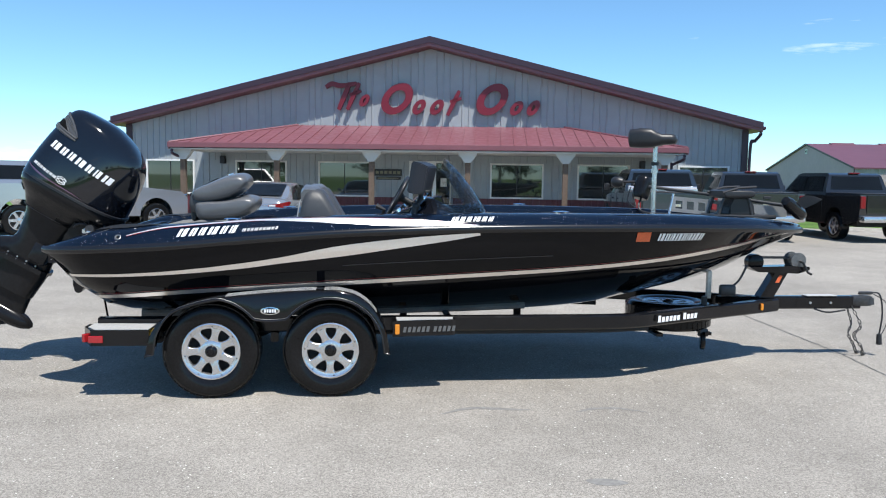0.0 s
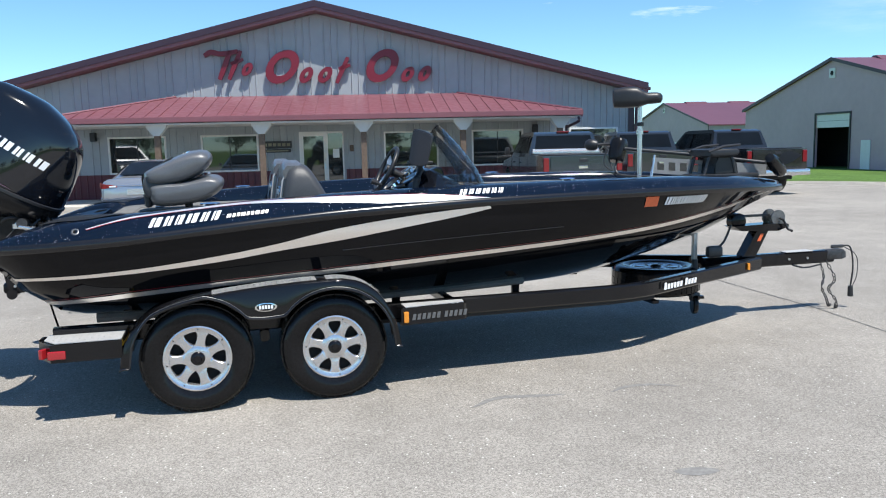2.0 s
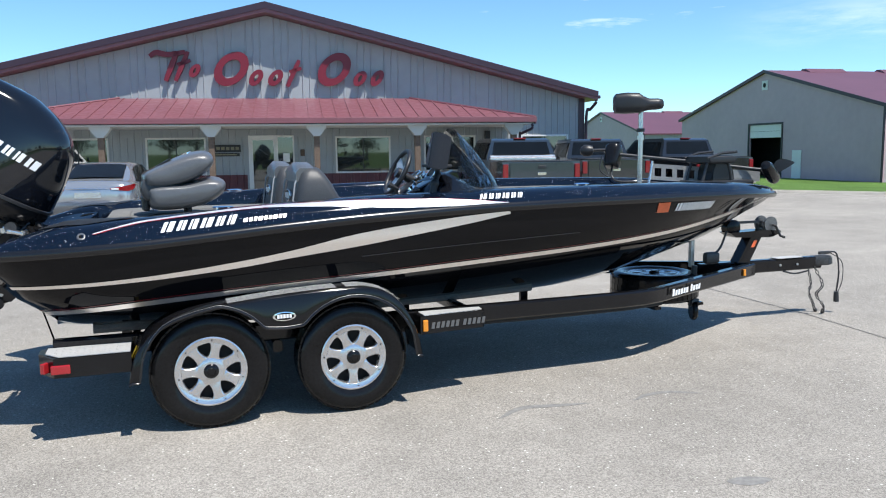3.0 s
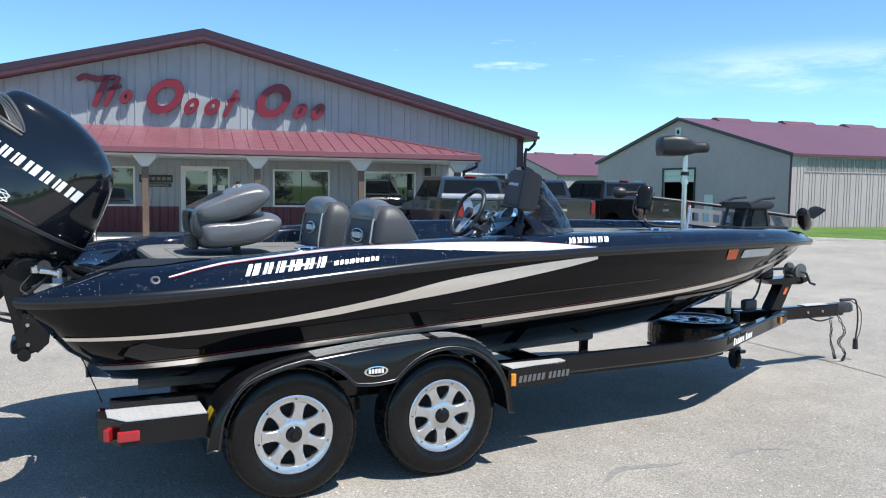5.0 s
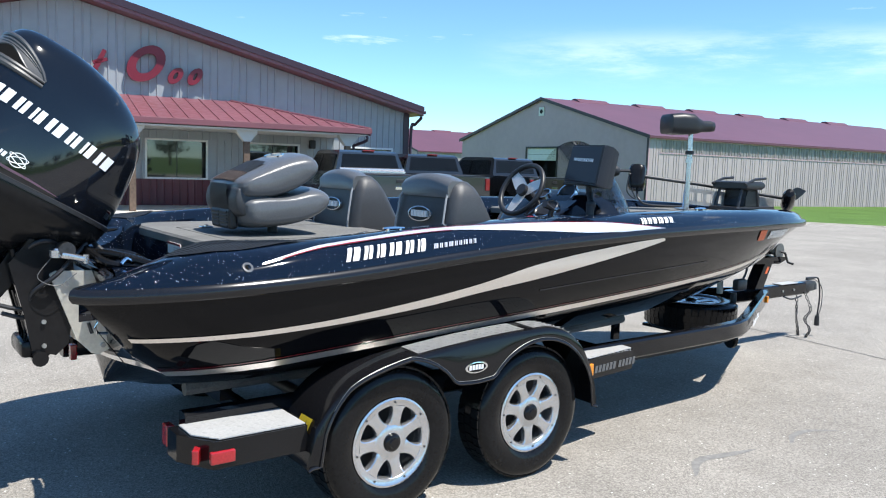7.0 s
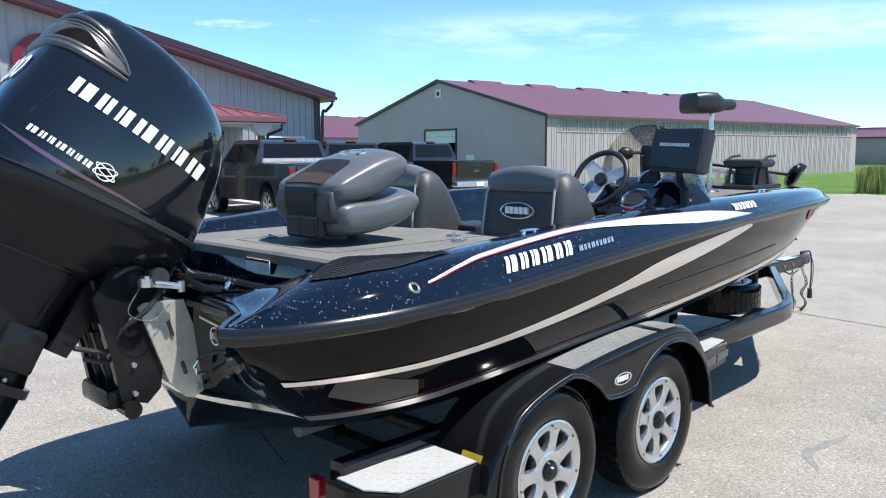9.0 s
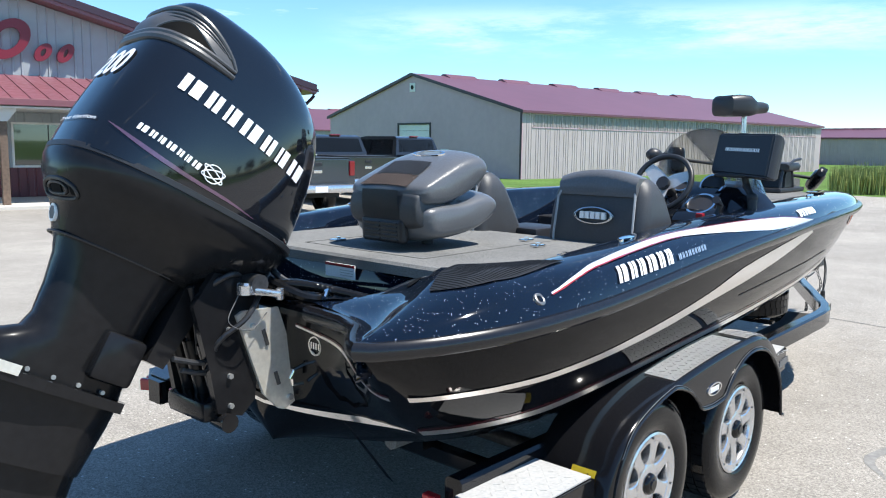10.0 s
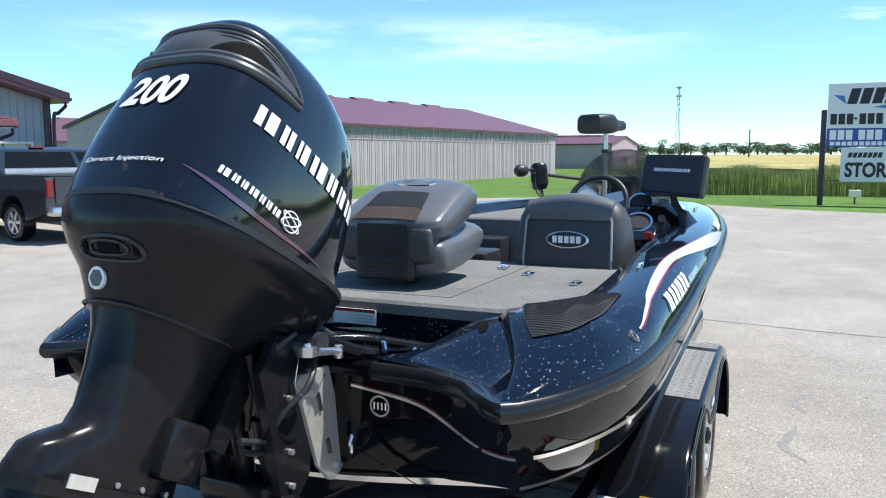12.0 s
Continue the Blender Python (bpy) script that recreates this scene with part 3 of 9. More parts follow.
# corner boards, rake and eave trim, gutters
for s in (-1, 1):
    q = bmesh.new()
    box(q, (s * HALF - 0.11, -0.05, 0), (s * HALF + 0.11, -0.005, EAVE + 0.02), 0.01)
    part("corner_trim", q, M["trim_maroon"], shop)
    q = bmesh.new()
    prism(q, [(0, RIDGE + 0.13), (0, RIDGE + 0.34), (s * (HALF + OVER), RIDGE + 0.33 - (HALF + OVER) * slope), (s * (HALF + OVER), RIDGE + 0.12 - (HALF + OVER) * slope)], -FRONT - 0.04, -FRONT)
    part("rake_trim", q, M["trim_maroon"], shop)
    q = bmesh.new()
    prism(q, [(0, RIDGE + 0.02), (0, RIDGE + 0.28), (s * (HALF + OVER), RIDGE + 0.28 - (HALF + OVER) * slope), (s * (HALF + OVER), RIDGE + 0.02 - (HALF + OVER) * slope)], -FRONT, DEEP + OVER)
    part("roof", q, M["roof_maroon"], shop, "maroon steel roof slope")
    q = bmesh.new()
    tip = s * (HALF + OVER + 0.01)
    zt = RIDGE + 0.10 - (HALF + OVER) * slope
    box(q, (min(tip, tip + s * 0.09), -FRONT, zt - 0.02), (max(tip, tip + s * 0.09), DEEP, zt + 0.09), 0.02)
    tube(q, curve_pts([(tip, -FRONT + 0.25, zt), (tip, -FRONT + 0.25, zt - 0.16), (s * (HALF + 0.30), -0.12, zt - 0.38), (s * (HALF + 0.16), -0.10, zt - 0.62), (s * (HALF + 0.16), -0.10, 0.25)], 5), 0.055)
    part("gutter", q, M["trim_maroon"], shop)
# porch
PV, PE, PT = 3.28, 2.63, 3.42
ev0, ev1, tu = -8.15, 8.25, 4.73
q = bmesh.new()


def porch_face(pts):
    up = [q.verts.new(p) for p in pts]
    dn = [q.verts.new((p[0], p[1], p[2] - 0.05)) for p in pts]
    q.faces.new(up)
    q.faces.new(dn[::-1])
    for i in range(len(pts)):
        j = (i + 1) % len(pts)
        q.faces.new((up[i], dn[i], dn[j], up[j]))


porch_face([(ev0, -PV, PE), (ev1, -PV, PE), (tu, -0.03, PT), (-tu, -0.03, PT)])
porch_face([(ev1, -PV, PE), (ev1, -0.03, PE), (tu, -0.03, PT)])
porch_face([(ev0, -0.03, PE), (ev0, -PV, PE), (-tu, -0.03, PT)])
porch_roof = part("porch_roof", q, M["roof_maroon"], shop, "maroon steel hip roof over the porch")
k = 0
for i in range(-19, 20):
    u = i * 0.4166
    t0 = 1.0
    if u < -tu:
        t0 = (u - ev0) / (-tu - ev0)
    if u > tu:
        t0 = (ev1 - u) / (ev1 - tu)
    if t0 <= 0.03:
        continue
    q = bmesh.new()
    d = Vector((0, PV - 0.03, PT - PE)) * t0
    a0 = Vector((u, -PV, PE + 0.002))
    box(q, (-0.014, 0, 0), (0.014, d.length, 0.024), m=Matrix.Translation(a0) @ d.to_track_quat('Y', 'Z').to_matrix().to_4x4())
    part("seam", q, M["roof_maroon"], porch_roof)
for s, hx in ((-1, ev0), (1, ev1)):
    q = bmesh.new()
    tube(q, [(hx, -PV, PE + 0.015), (s * tu, -0.03, PT + 0.015)], 0.04, 6)
    part("hip_cap", q, M["roof_maroon"], porch_roof)
q = bmesh.new()
box(q, (ev0 - 0.03, -PV - 0.05, PE - 0.15), (ev1 + 0.03, -PV, PE + 0.015), 0.01)
for hx in (ev0, ev1):
    box(q, (hx - 0.03, -PV, PE - 0.20), (hx + 0.03, -0.05, PE + 0.012), 0.01)
part("fascia", q, M["roof_maroon"], shop)
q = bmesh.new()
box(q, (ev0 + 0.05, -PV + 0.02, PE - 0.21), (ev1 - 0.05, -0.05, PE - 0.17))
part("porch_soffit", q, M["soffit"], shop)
for u in (-7.78, -4.70, -1.62, 1.46, 4.54, 7.62):
    q = bmesh.new()
    box(q, (u - 0.085, -3.06, 0.09), (u + 0.085, -2.89, 2.42), 0.008)
    post = part("porch_post", q, M["timber"], shop, "weathered timber porch post")
    q = bmesh.new()
    prism(q, [(u - 0.09, 2.10), (u + 0.09, 2.10), (u + 0.30, 2.36), (u + 0.30, 2.42), (u - 0.30, 2.42), (u - 0.30, 2.36)], -3.10, -2.85)
    part("bracket", q, M["soffit"], post, "pale grey bracket")
for s, hx in ((-1, ev0), (1, ev1)):
    q = bmesh.new()
    tube(q, curve_pts([(hx - s * 0.1, -PV + 0.05, PE - 0.2), (hx - s * 0.1, -PV + 0.05, PE - 0.34), (hx - s * 0.36, -2.95, PE - 0.5), (hx - s * 0.40, -2.90, PE - 0.62), (hx - s * 0.40, -2.90, 0.12)], 5), 0.045)
    part("downspout", q, M["trim_maroon"], shop)
for u in (-7.45, 7.45):
    q = bmesh.new()
    box(q, (u - 0.09, -0.24, 2.02), (u + 0.09, -0.03, 2.30), 0.02, m=None)
    part("wall_lamp", q, M["ink"], shop, "dark wall-mounted lamp")
q = bmesh.new()
box(q, (ev0 - 0.1, -PV - 0.25, -0.05), (ev1 + 0.1, -0.02, 0.085), 0.01)
part("porch_slab", q, M["concrete"], shop)
q = bmesh.new()
box(q, (-1.98, -0.06, 1.66), (-0.98, -0.03, 1.90), 0.005)
box(q, (-1.90, -0.06, 1.52), (-1.02, -0.03, 1.63), 0.005)
board = part("notice_board", q, M["ink"], shop, "black notice boards with pale unreadable lines")
for k in range(6):
    q = bmesh.new()
    box(q, (-1.92 + k * 0.155, -0.066, 1.73), (-1.92 + k * 0.155 + 0.11, -0.062, 1.83))
    part("bar", q, M["sign_dim"], board)
q = bmesh.new()
box(q, (-1.84, -0.066, 1.555), (-1.10, -0.062, 1.595))
part("bar", q, M["sign_dim"], board)
q = bmesh.new()
box(q, (0.98, -0.055, 1.50), (1.12, -0.03, 1.72), 0.01)
part("wall_box", q, M["timber"], shop)

# sign shapes, standing off the wall
SY0, SY1 = -0.20, -0.10


def stroke(bm, pts, width, lean=0.0):
    """A brush stroke of even width along points in u, z."""
    p = curve_pts([(x, 0, z) for x, z in pts], 6)
    n = len(p)
    front, back = [], []
    for i in range(n):
        d = p[min(i + 1, n - 1)] - p[max(i - 1, 0)]
        s = Vector((-d.z, 0, d.x)).normalized()
        w = width * (0.75 + 0.25 * math.sin(math.pi * i / (n - 1)))
        front.append([p[i] - s * w / 2, p[i] + s * w / 2])
    rings = [[Vector((a.x, SY0, a.z)), Vector((b.x, SY0, b.z)), Vector((b.x, SY1, b.z)), Vector((a.x, SY1, a.z))] for a, b in front]
    loft(bm, rings)


def slant_ring(bm, cx, cz, w, h, width, lean):
    rings = []
    for k in range(24):
        t = 2 * math.pi * k / 24
        c, s = math.cos(t), math.sin(t)
        ring = []
        for g, y in ((1, SY0), (-1, SY0), (-1, SY1), (1, SY1)):
            rx, rz = w / 2 + g * width / 2, h / 2 + g * width / 2
            z = rz * s
            ring.append(Vector((cx + rx * c + z * lean, y, cz + z)))
        rings.append(ring)
    grid(bm, rings, close_u=True, close_v=True)


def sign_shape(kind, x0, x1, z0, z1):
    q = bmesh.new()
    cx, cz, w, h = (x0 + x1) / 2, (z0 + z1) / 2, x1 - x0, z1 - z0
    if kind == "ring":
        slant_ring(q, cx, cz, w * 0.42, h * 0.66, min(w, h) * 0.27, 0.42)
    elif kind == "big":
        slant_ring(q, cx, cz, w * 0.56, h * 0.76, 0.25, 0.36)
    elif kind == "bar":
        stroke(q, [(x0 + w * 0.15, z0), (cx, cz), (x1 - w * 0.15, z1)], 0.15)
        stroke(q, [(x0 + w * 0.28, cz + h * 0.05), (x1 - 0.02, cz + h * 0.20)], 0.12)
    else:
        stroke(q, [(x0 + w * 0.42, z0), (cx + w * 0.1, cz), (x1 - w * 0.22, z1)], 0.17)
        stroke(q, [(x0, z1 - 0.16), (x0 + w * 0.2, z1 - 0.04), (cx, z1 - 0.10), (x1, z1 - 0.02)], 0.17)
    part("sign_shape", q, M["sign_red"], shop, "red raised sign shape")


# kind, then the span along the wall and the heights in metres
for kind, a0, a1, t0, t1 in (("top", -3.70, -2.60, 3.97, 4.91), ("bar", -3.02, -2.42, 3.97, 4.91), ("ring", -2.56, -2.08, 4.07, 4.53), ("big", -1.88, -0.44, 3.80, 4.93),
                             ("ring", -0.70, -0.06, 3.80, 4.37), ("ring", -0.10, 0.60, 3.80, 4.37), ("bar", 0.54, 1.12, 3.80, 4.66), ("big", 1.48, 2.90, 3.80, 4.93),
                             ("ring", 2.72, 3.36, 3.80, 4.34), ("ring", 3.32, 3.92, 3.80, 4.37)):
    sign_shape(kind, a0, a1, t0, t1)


# ---- storage sheds ----
def shed(m, w, l, ze, zp, label, door_span=None, bands=True, vent=True):
    s = thing("storage_shed", m, label, "building", "steel storage sheds")
    sl = (zp - ze) / (w / 2)
    q = bmesh.new()
    gable = [(0, -0.7), (0, ze), (w / 2, zp), (w, ze), (w, -0.7)]
    turn = Matrix(((0, 1, 0, 0), (1, 0, 0, 0), (0, 0, 1, 0), (0, 0, 0, 1)))
    if door_span:
        d0, d1, dz = door_span
        prism(q, [(0, -0.7), (d0, -0.7), (d0, dz), (d1, dz), (d1, -0.7), (w, -0.7), (w, ze), (w / 2, zp), (0, ze)], 0.0, 0.15, turn)
    else:
        prism(q, gable, 0.0, 0.15, turn)
    prism(q, gable, l - 0.15, l, turn)
    box(q, (0.15, w - 0.15, -0.7), (l - 0.15, w, ze))
    part("wall", q, M["shed_grey"], s)
    q = bmesh.new()
    box(q, (0.15, 0.0, -0.7), (l - 0.15, 0.14, ze))
    part("side_wall", q, M["shed_pale"], s, "pale ribbed steel side wall")
    n = int((l - 0.4) / 0.914)
    for i in range(n):
        ribbed("panel", 0.2 + i * 0.914, 0.2 + i * 0.914 + 0.912, -0.6, (ze - 0.98 if bands and 0 < i < n - 1 else ze), M["shed_pale"], s, -0.004, 0.2285, 0.03)
        if bands and 0 < i < n - 1:
            ribbed("light_panel", 0.2 + i * 0.914 + 0.03, 0.2 + i * 0.914 + 0.90, ze - 0.92, ze - 0.12, M["skylight"], s, -0.006, 0.305, 0.03)
    if bands:
        q = bmesh.new()
        box(q, (1.0, -0.04, ze - 0.98), (l - 1.0, -0.005, ze - 0.92))
        box(q, (1.0, -0.04, ze - 0.12), (l - 1.0, -0.005, ze - 0.04))
        part("band_trim", q, M["shed_grey"], s)
        for i in range(1, n):
            q = bmesh.new()
            x = 0.2 + i * 0.914
            box(q, (x - 0.03, -0.045, ze - 0.93), (x + 0.03, -0.005, ze - 0.11))
            part("band_post", q, M["shed_pale"], s)
    for sg, y0, y1 in ((0, -0.25, w / 2), (1, w + 0.25, w / 2)):
        q = bmesh.new()
        z0 = ze - 0.25 * sl
        prism(q, [(y0, z0 + 0.02), (y1, zp + 0.02), (y1, zp + 0.17), (y0, z0 + 0.17)], -0.15, l + 0.15, turn)
        part("roof", q, M["shed_roof"], s, "maroon steel roof slope")
        q = bmesh.new()
        prism(q, [(y0, z0 - 0.02), (y1, zp - 0.02), (y1, zp + 0.20), (y0, z0 + 0.20)], -0.19, -0.15, turn)
        part("rake_trim", q, M["trim_maroon"], s)
    q = bmesh.new()
    box(q, (-0.05, -0.05, -0.7), (-0.005, 0.10, ze), 0.005)
    part("corner_trim", q, M["trim_maroon"], s)
    for i in range(6):
        x = 3.0 + i * (l - 6) / 6
        q = bmesh.new()
        prism(q, [(w / 2 - 0.75, zp - 0.02), (w / 2 + 0.75, zp - 0.02), (w / 2 + 0.16, zp + 0.30), (w / 2 - 0.16, zp + 0.30)], x, x + 3.0, turn)
        part("ridge_vent", q, M["shed_roof"], s)
    if vent:
        q = bmesh.new()
        zv = zp - 0.85
        box(q, (-0.06, w / 2 - 0.32, zv - 0.32), (-0.005, w / 2 + 0.32, zv + 0.32), 0.01)
        gv = part("gable_vent", q, M["white_paint"], s, "white square gable vent")
        q = bmesh.new()
        cyl(q, (-0.075, w / 2, zv), (-0.06, w / 2, zv), 0.16)
        part("vent_opening", q, M["dark_inside"], gv)
    if door_span:
        d0, d1, dz = door_span
        q = bmesh.new()
        box(q, (-0.06, d0 - 0.12, -0.6), (-0.005, d0, dz + 0.12))
        box(q, (-0.06, d1, -0.6), (-0.005, d1 + 0.12, dz + 0.12))
        box(q, (-0.06, d0, dz), (-0.005, d1, dz + 0.12))
        od = part("overhead_door", q, M["ink"], s, "raised white overhead door over a dark bay")
        for i in range(2):
            q = bmesh.new()
            box(q, (0.05, d0, dz - 0.45 * (i + 1)), (0.10, d1, dz - 0.45 * i - 0.015), 0.01)
            part("door_slat", q, M["white_paint"], od)
        # dark sheet added behind the bay, coloured as its unlit depth
        q = bmesh.new()
        box(q, (2.5, 0.3, -0.6), (2.6, w - 0.3, ze - 0.1))
        part("inner_wall", q, M["dark_inside"], s)
        q = bmesh.new()
        box(q, (-0.05, d0 - 2.1, -0.5), (-0.005, d0 - 1.2, 1.38), 0.01)
        part("walk_door", q, M["white_paint"], s, "white steel walk door")
    return s


shed(pose(38.53, 34.4, 0, 0, 0, -6.92), 22.2, 42.4, 3.82, 6.70, "long grey steel storage shed with maroon roof and open bay", (9.1, 12.75, 3.15))
shed(pose(57.5, 86.0, 0, 0, 0, -6.92), 26.0, 44.0, 3.35, 6.55, "far grey steel storage shed with maroon roof", (11.0, 13.6, 2.7), bands=False)
small = shed(pose(96.5, 41.5, 0, 0, 0, -96.5), 10.4, 15.2, 2.95, 3.95, "small far steel shed with maroon roof", None, bands=False)
q = bmesh.new()
box(q, (15.16, 3.5, 0.55), (15.26, 6.2, 1.85), 0.01)
frame_end = part("window", q, M["white_paint"], small, "white-framed end window")
q = bmesh.new()
box(q, (15.25, 3.75, 0.72), (15.275, 5.95, 1.70))
part("pane", q, M["window_glass"], frame_end)
q = bmesh.new()
box(q, (15.16, -0.06, -0.2), (15.24, 0.12, 2.92), 0.005)
part("corner_trim", q, M["trim_maroon"], small)


# ---- roadside sign ----
SIGN = pose(27.6, 4.10, 0, 0, 0, -92)
sign = thing("roadside_sign", SIGN, "white roadside sign with blue band on dark posts", "sign")
for x in (0.0, 4.3):
    q = bmesh.new()
    box(q, (x - 0.09, -0.09, -0.1), (x + 0.09, 0.09, 3.25), 0.01)
    part("post", q, M["trim_maroon"], sign)
q = bmesh.new()
box(q, (0.10, -0.16, 2.62), (4.2, -0.10, 4.12), 0.01)
up_panel = part("panel", q, M["white_paint"], sign)
q = bmesh.new()
box(q, (0.10, -0.16, 1.98), (4.2, -0.10, 2.615), 0.01)
blue_panel = part("panel", q, M["sign_blue"], sign, "blue sign panel")
q = bmesh.new()
box(q, (0.58, -0.16, 0.80), (4.2, -0.10, 1.96), 0.01)
low_panel = part("panel", q, M["white_paint"], sign)
q = bmesh.new()
tube(q, [(0.05, -0.1, 1.94), (0.05, -0.1, 0.84), (0.6, -0.1, 0.84)], 0.02, 6)
part("frame_rod", q, M["dark_steel"], sign)


def bars(parent, material, x0, z0, n, w, h, gap, lean=0.0, y=-0.165, wide=(1.0,)):
    x = x0
    for k in range(n):
        ww = w * wide[k % len(wide)]
        q = bmesh.new()
        prism(q, [(x, z0), (x + ww, z0), (x + ww + lean * h, z0 + h), (x + lean * h, z0 + h)], y, y + 0.006)
        part("bar", q, material, parent)
        x += ww + gap


bars(up_panel, M["ink"], 0.68, 3.42, 4, 0.30, 0.52, 0.07, 0.25)
bars(up_panel, M["ink"], 2.45, 3.42, 3, 0.30, 0.52, 0.07, 0.25)
q = bmesh.new()
prism(q, [(0.26, 3.74), (0.66, 3.42), (0.60, 3.70)], -0.166, -0.160)
prism(q, [(1.45, 3.30), (2.0, 3.24), (3.0, 3.36), (2.1, 3.42)], -0.166, -0.160)
part("swoosh", q, M["sky_blue_ink"], up_panel)
bars(up_panel, M["ink"], 0.20, 2.74, 3, 0.20, 0.36, 0.05)
bars(up_panel, M["ink"], 0.92, 2.90, 1, 0.10, 0.07, 0.05)
bars(up_panel, M["ink"], 1.08, 2.74, 3, 0.20, 0.36, 0.05)
bars(up_panel, M["ink"], 1.98, 2.74, 4, 0.20, 0.36, 0.05)
bars(blue_panel, M["decal_white"], 0.20, 2.22, 3, 0.20, 0.33, 0.05)
bars(blue_panel, M["decal_white"], 1.08, 2.22, 3, 0.20, 0.33, 0.05)
bars(blue_panel, M["decal_white"], 1.98, 2.22, 4, 0.20, 0.33, 0.05)
bars(blue_panel, M["decal_white"], 0.22, 2.03, 14, 0.14, 0.13, 0.04)
bars(low_panel, M["ink"], 0.78, 1.62, 7, 0.12, 0.17, 0.03, 0.3)
bars(low_panel, M["ink"], 1.98, 1.60, 4, 0.20, 0.22, 0.04, 0.3)


def lettering(text, size, material, parent, m, name="lettering", depth=0.002, bold=0.0, shear=0.0, bend=None):
    """Words in the built-in font, laid in the x, y plane of m, or bent over a surface."""
    cu = bpy.data.curves.new(name, 'FONT')
    cu.body, cu.size, cu.extrude, cu.offset, cu.shear = text, size, depth, bold, shear
    tmp = bpy.data.objects.new(name, cu)
    scene.collection.objects.link(tmp)
    bpy.context.view_layer.update()
    me = bpy.data.meshes.new_from_object(tmp.evaluated_get(bpy.context.evaluated_depsgraph_get()))
    bpy.data.objects.remove(tmp)
    bpy.data.curves.remove(cu)
    q = bmesh.new()
    q.from_mesh(me)
    bpy.data.meshes.remove(me)
    for v in q.verts:
        v.co = bend(v.co) if bend else m @ v.co
    return part(name, q, material, parent)


lettering("STORAGE", 0.66, M["ink"], low_panel, pose(0.72, -0.164, 0.98, 90, 0, 0) @ Matrix.Diagonal((0.76, 1, 1, 1)), "lettering", 0.003, 0.026)
flood = thing("flood_lamp", pose(28.9, 2.95, 0, 0, 0, 0), "small white ground flood lamp on the grass", "lamp", "flood lamps")
q = bmesh.new()
box(q, (-0.06, -0.2, 0.20), (0.10, 0.2, 0.46), 0.02)
part("head", q, M["white_paint"], flood)
q = bmesh.new()
cyl(q, (0, 0, -0.05), (0, 0, 0.22), 0.03)
part("stake", q, M["dark_steel"], flood)
copy_thing(flood, pose(28.2, 0.2, 0, 0, 0, 0))


# ---- field, bushes, trees, mast ----
CROP_EDGE = pchip([-36, 5.0, 8.2, 9.8, 11.5, 13.2], [34.6, 34.4, 33.6, 32.2, 31.2, 30.4])
rnd = random.Random(4)
verts, faces = [], []
for k in range(80000):
    d = abs(rnd.gauss(0, 4.5 if k % 3 else 1.6))
    y = rnd.uniform(-36, 13.4 + 0.10 * d)
    x = CROP_EDGE(y) + d + 0.35 * math.sin(k * 0.9)
    h = rnd.uniform(0.85, 1.35) * (0.9 + 0.12 * math.sin(y * 1.7 + 2))
    a = rnd.uniform(0, math.pi)
    w = rnd.uniform(0.008, 0.020)
    dx, dy = math.cos(a) * w, math.sin(a) * w
    lx, ly = rnd.uniform(-0.14, 0.14), rnd.uniform(-0.14, 0.14)
    i = len(verts)
    verts += [(x - dx, y - dy, -0.05), (x + dx, y + dy, -0.05), (x + lx * 0.4 + dx, y + ly * 0.4 + dy, h * 0.6), (x + lx * 0.4 - dx, y + ly * 0.4 - dy, h * 0.6), (x + lx, y + ly, h)]
    faces += [(i, i + 1, i + 2, i + 3), (i + 3, i + 2, i + 4)]
me = bpy.data.meshes.new("crop_edge")
me.from_pydata(verts, [], faces)
me.materials.append(M["crop"])
tagged(new("crop_edge", me), "tall green crop and weeds along the field edge", "crop", kind="stuff")
bm = bmesh.new()
rows = []
for i in range(70):
    x = 38 + (i / 69) ** 2 * 320
    far = 11.0 + 0.19 * (x - 36)
    rows.append([Vector((x, -230 + (230 + far) * min(j, 48) / 48, (1.05 + rnd.uniform(-0.12, 0.12) + 0.0012 * (x - 38)) * (0.0 if i == 0 or j > 48 else 1.0) - (0.04 if i == 0 or j > 48 else 0))) for j in range(50)])
grid(bm, rows)
single("crop_field", bm, M["crop_top"], "ripening tan grain field", "crop", kind="stuff")


def clump(verts, faces, c, r, n, size, rr):
    for k in range(n):
        u, v, w = rr.gauss(0, 1), rr.gauss(0, 1), rr.gauss(0, 1)
        d = math.sqrt(u * u + v * v + w * w) + 1e-6
        f = rr.uniform(0.55, 1.05)
        p = Vector((c[0] + u / d * r[0] * f, c[1] + v / d * r[1] * f, c[2] + w / d * r[2] * f))
        e1 = Vector((rr.gauss(0, 1), rr.gauss(0, 1), rr.gauss(0, 1))).normalized() * size * rr.uniform(0.6, 1.3)
        e2 = Vector((rr.gauss(0, 1), rr.gauss(0, 1), rr.gauss(0, 1))).normalized() * size * rr.uniform(0.6, 1.3)
        i = len(verts)
        verts += [p, p + e1, p + e1 * 0.6 + e2]
        faces.append((i, i + 1, i + 2))


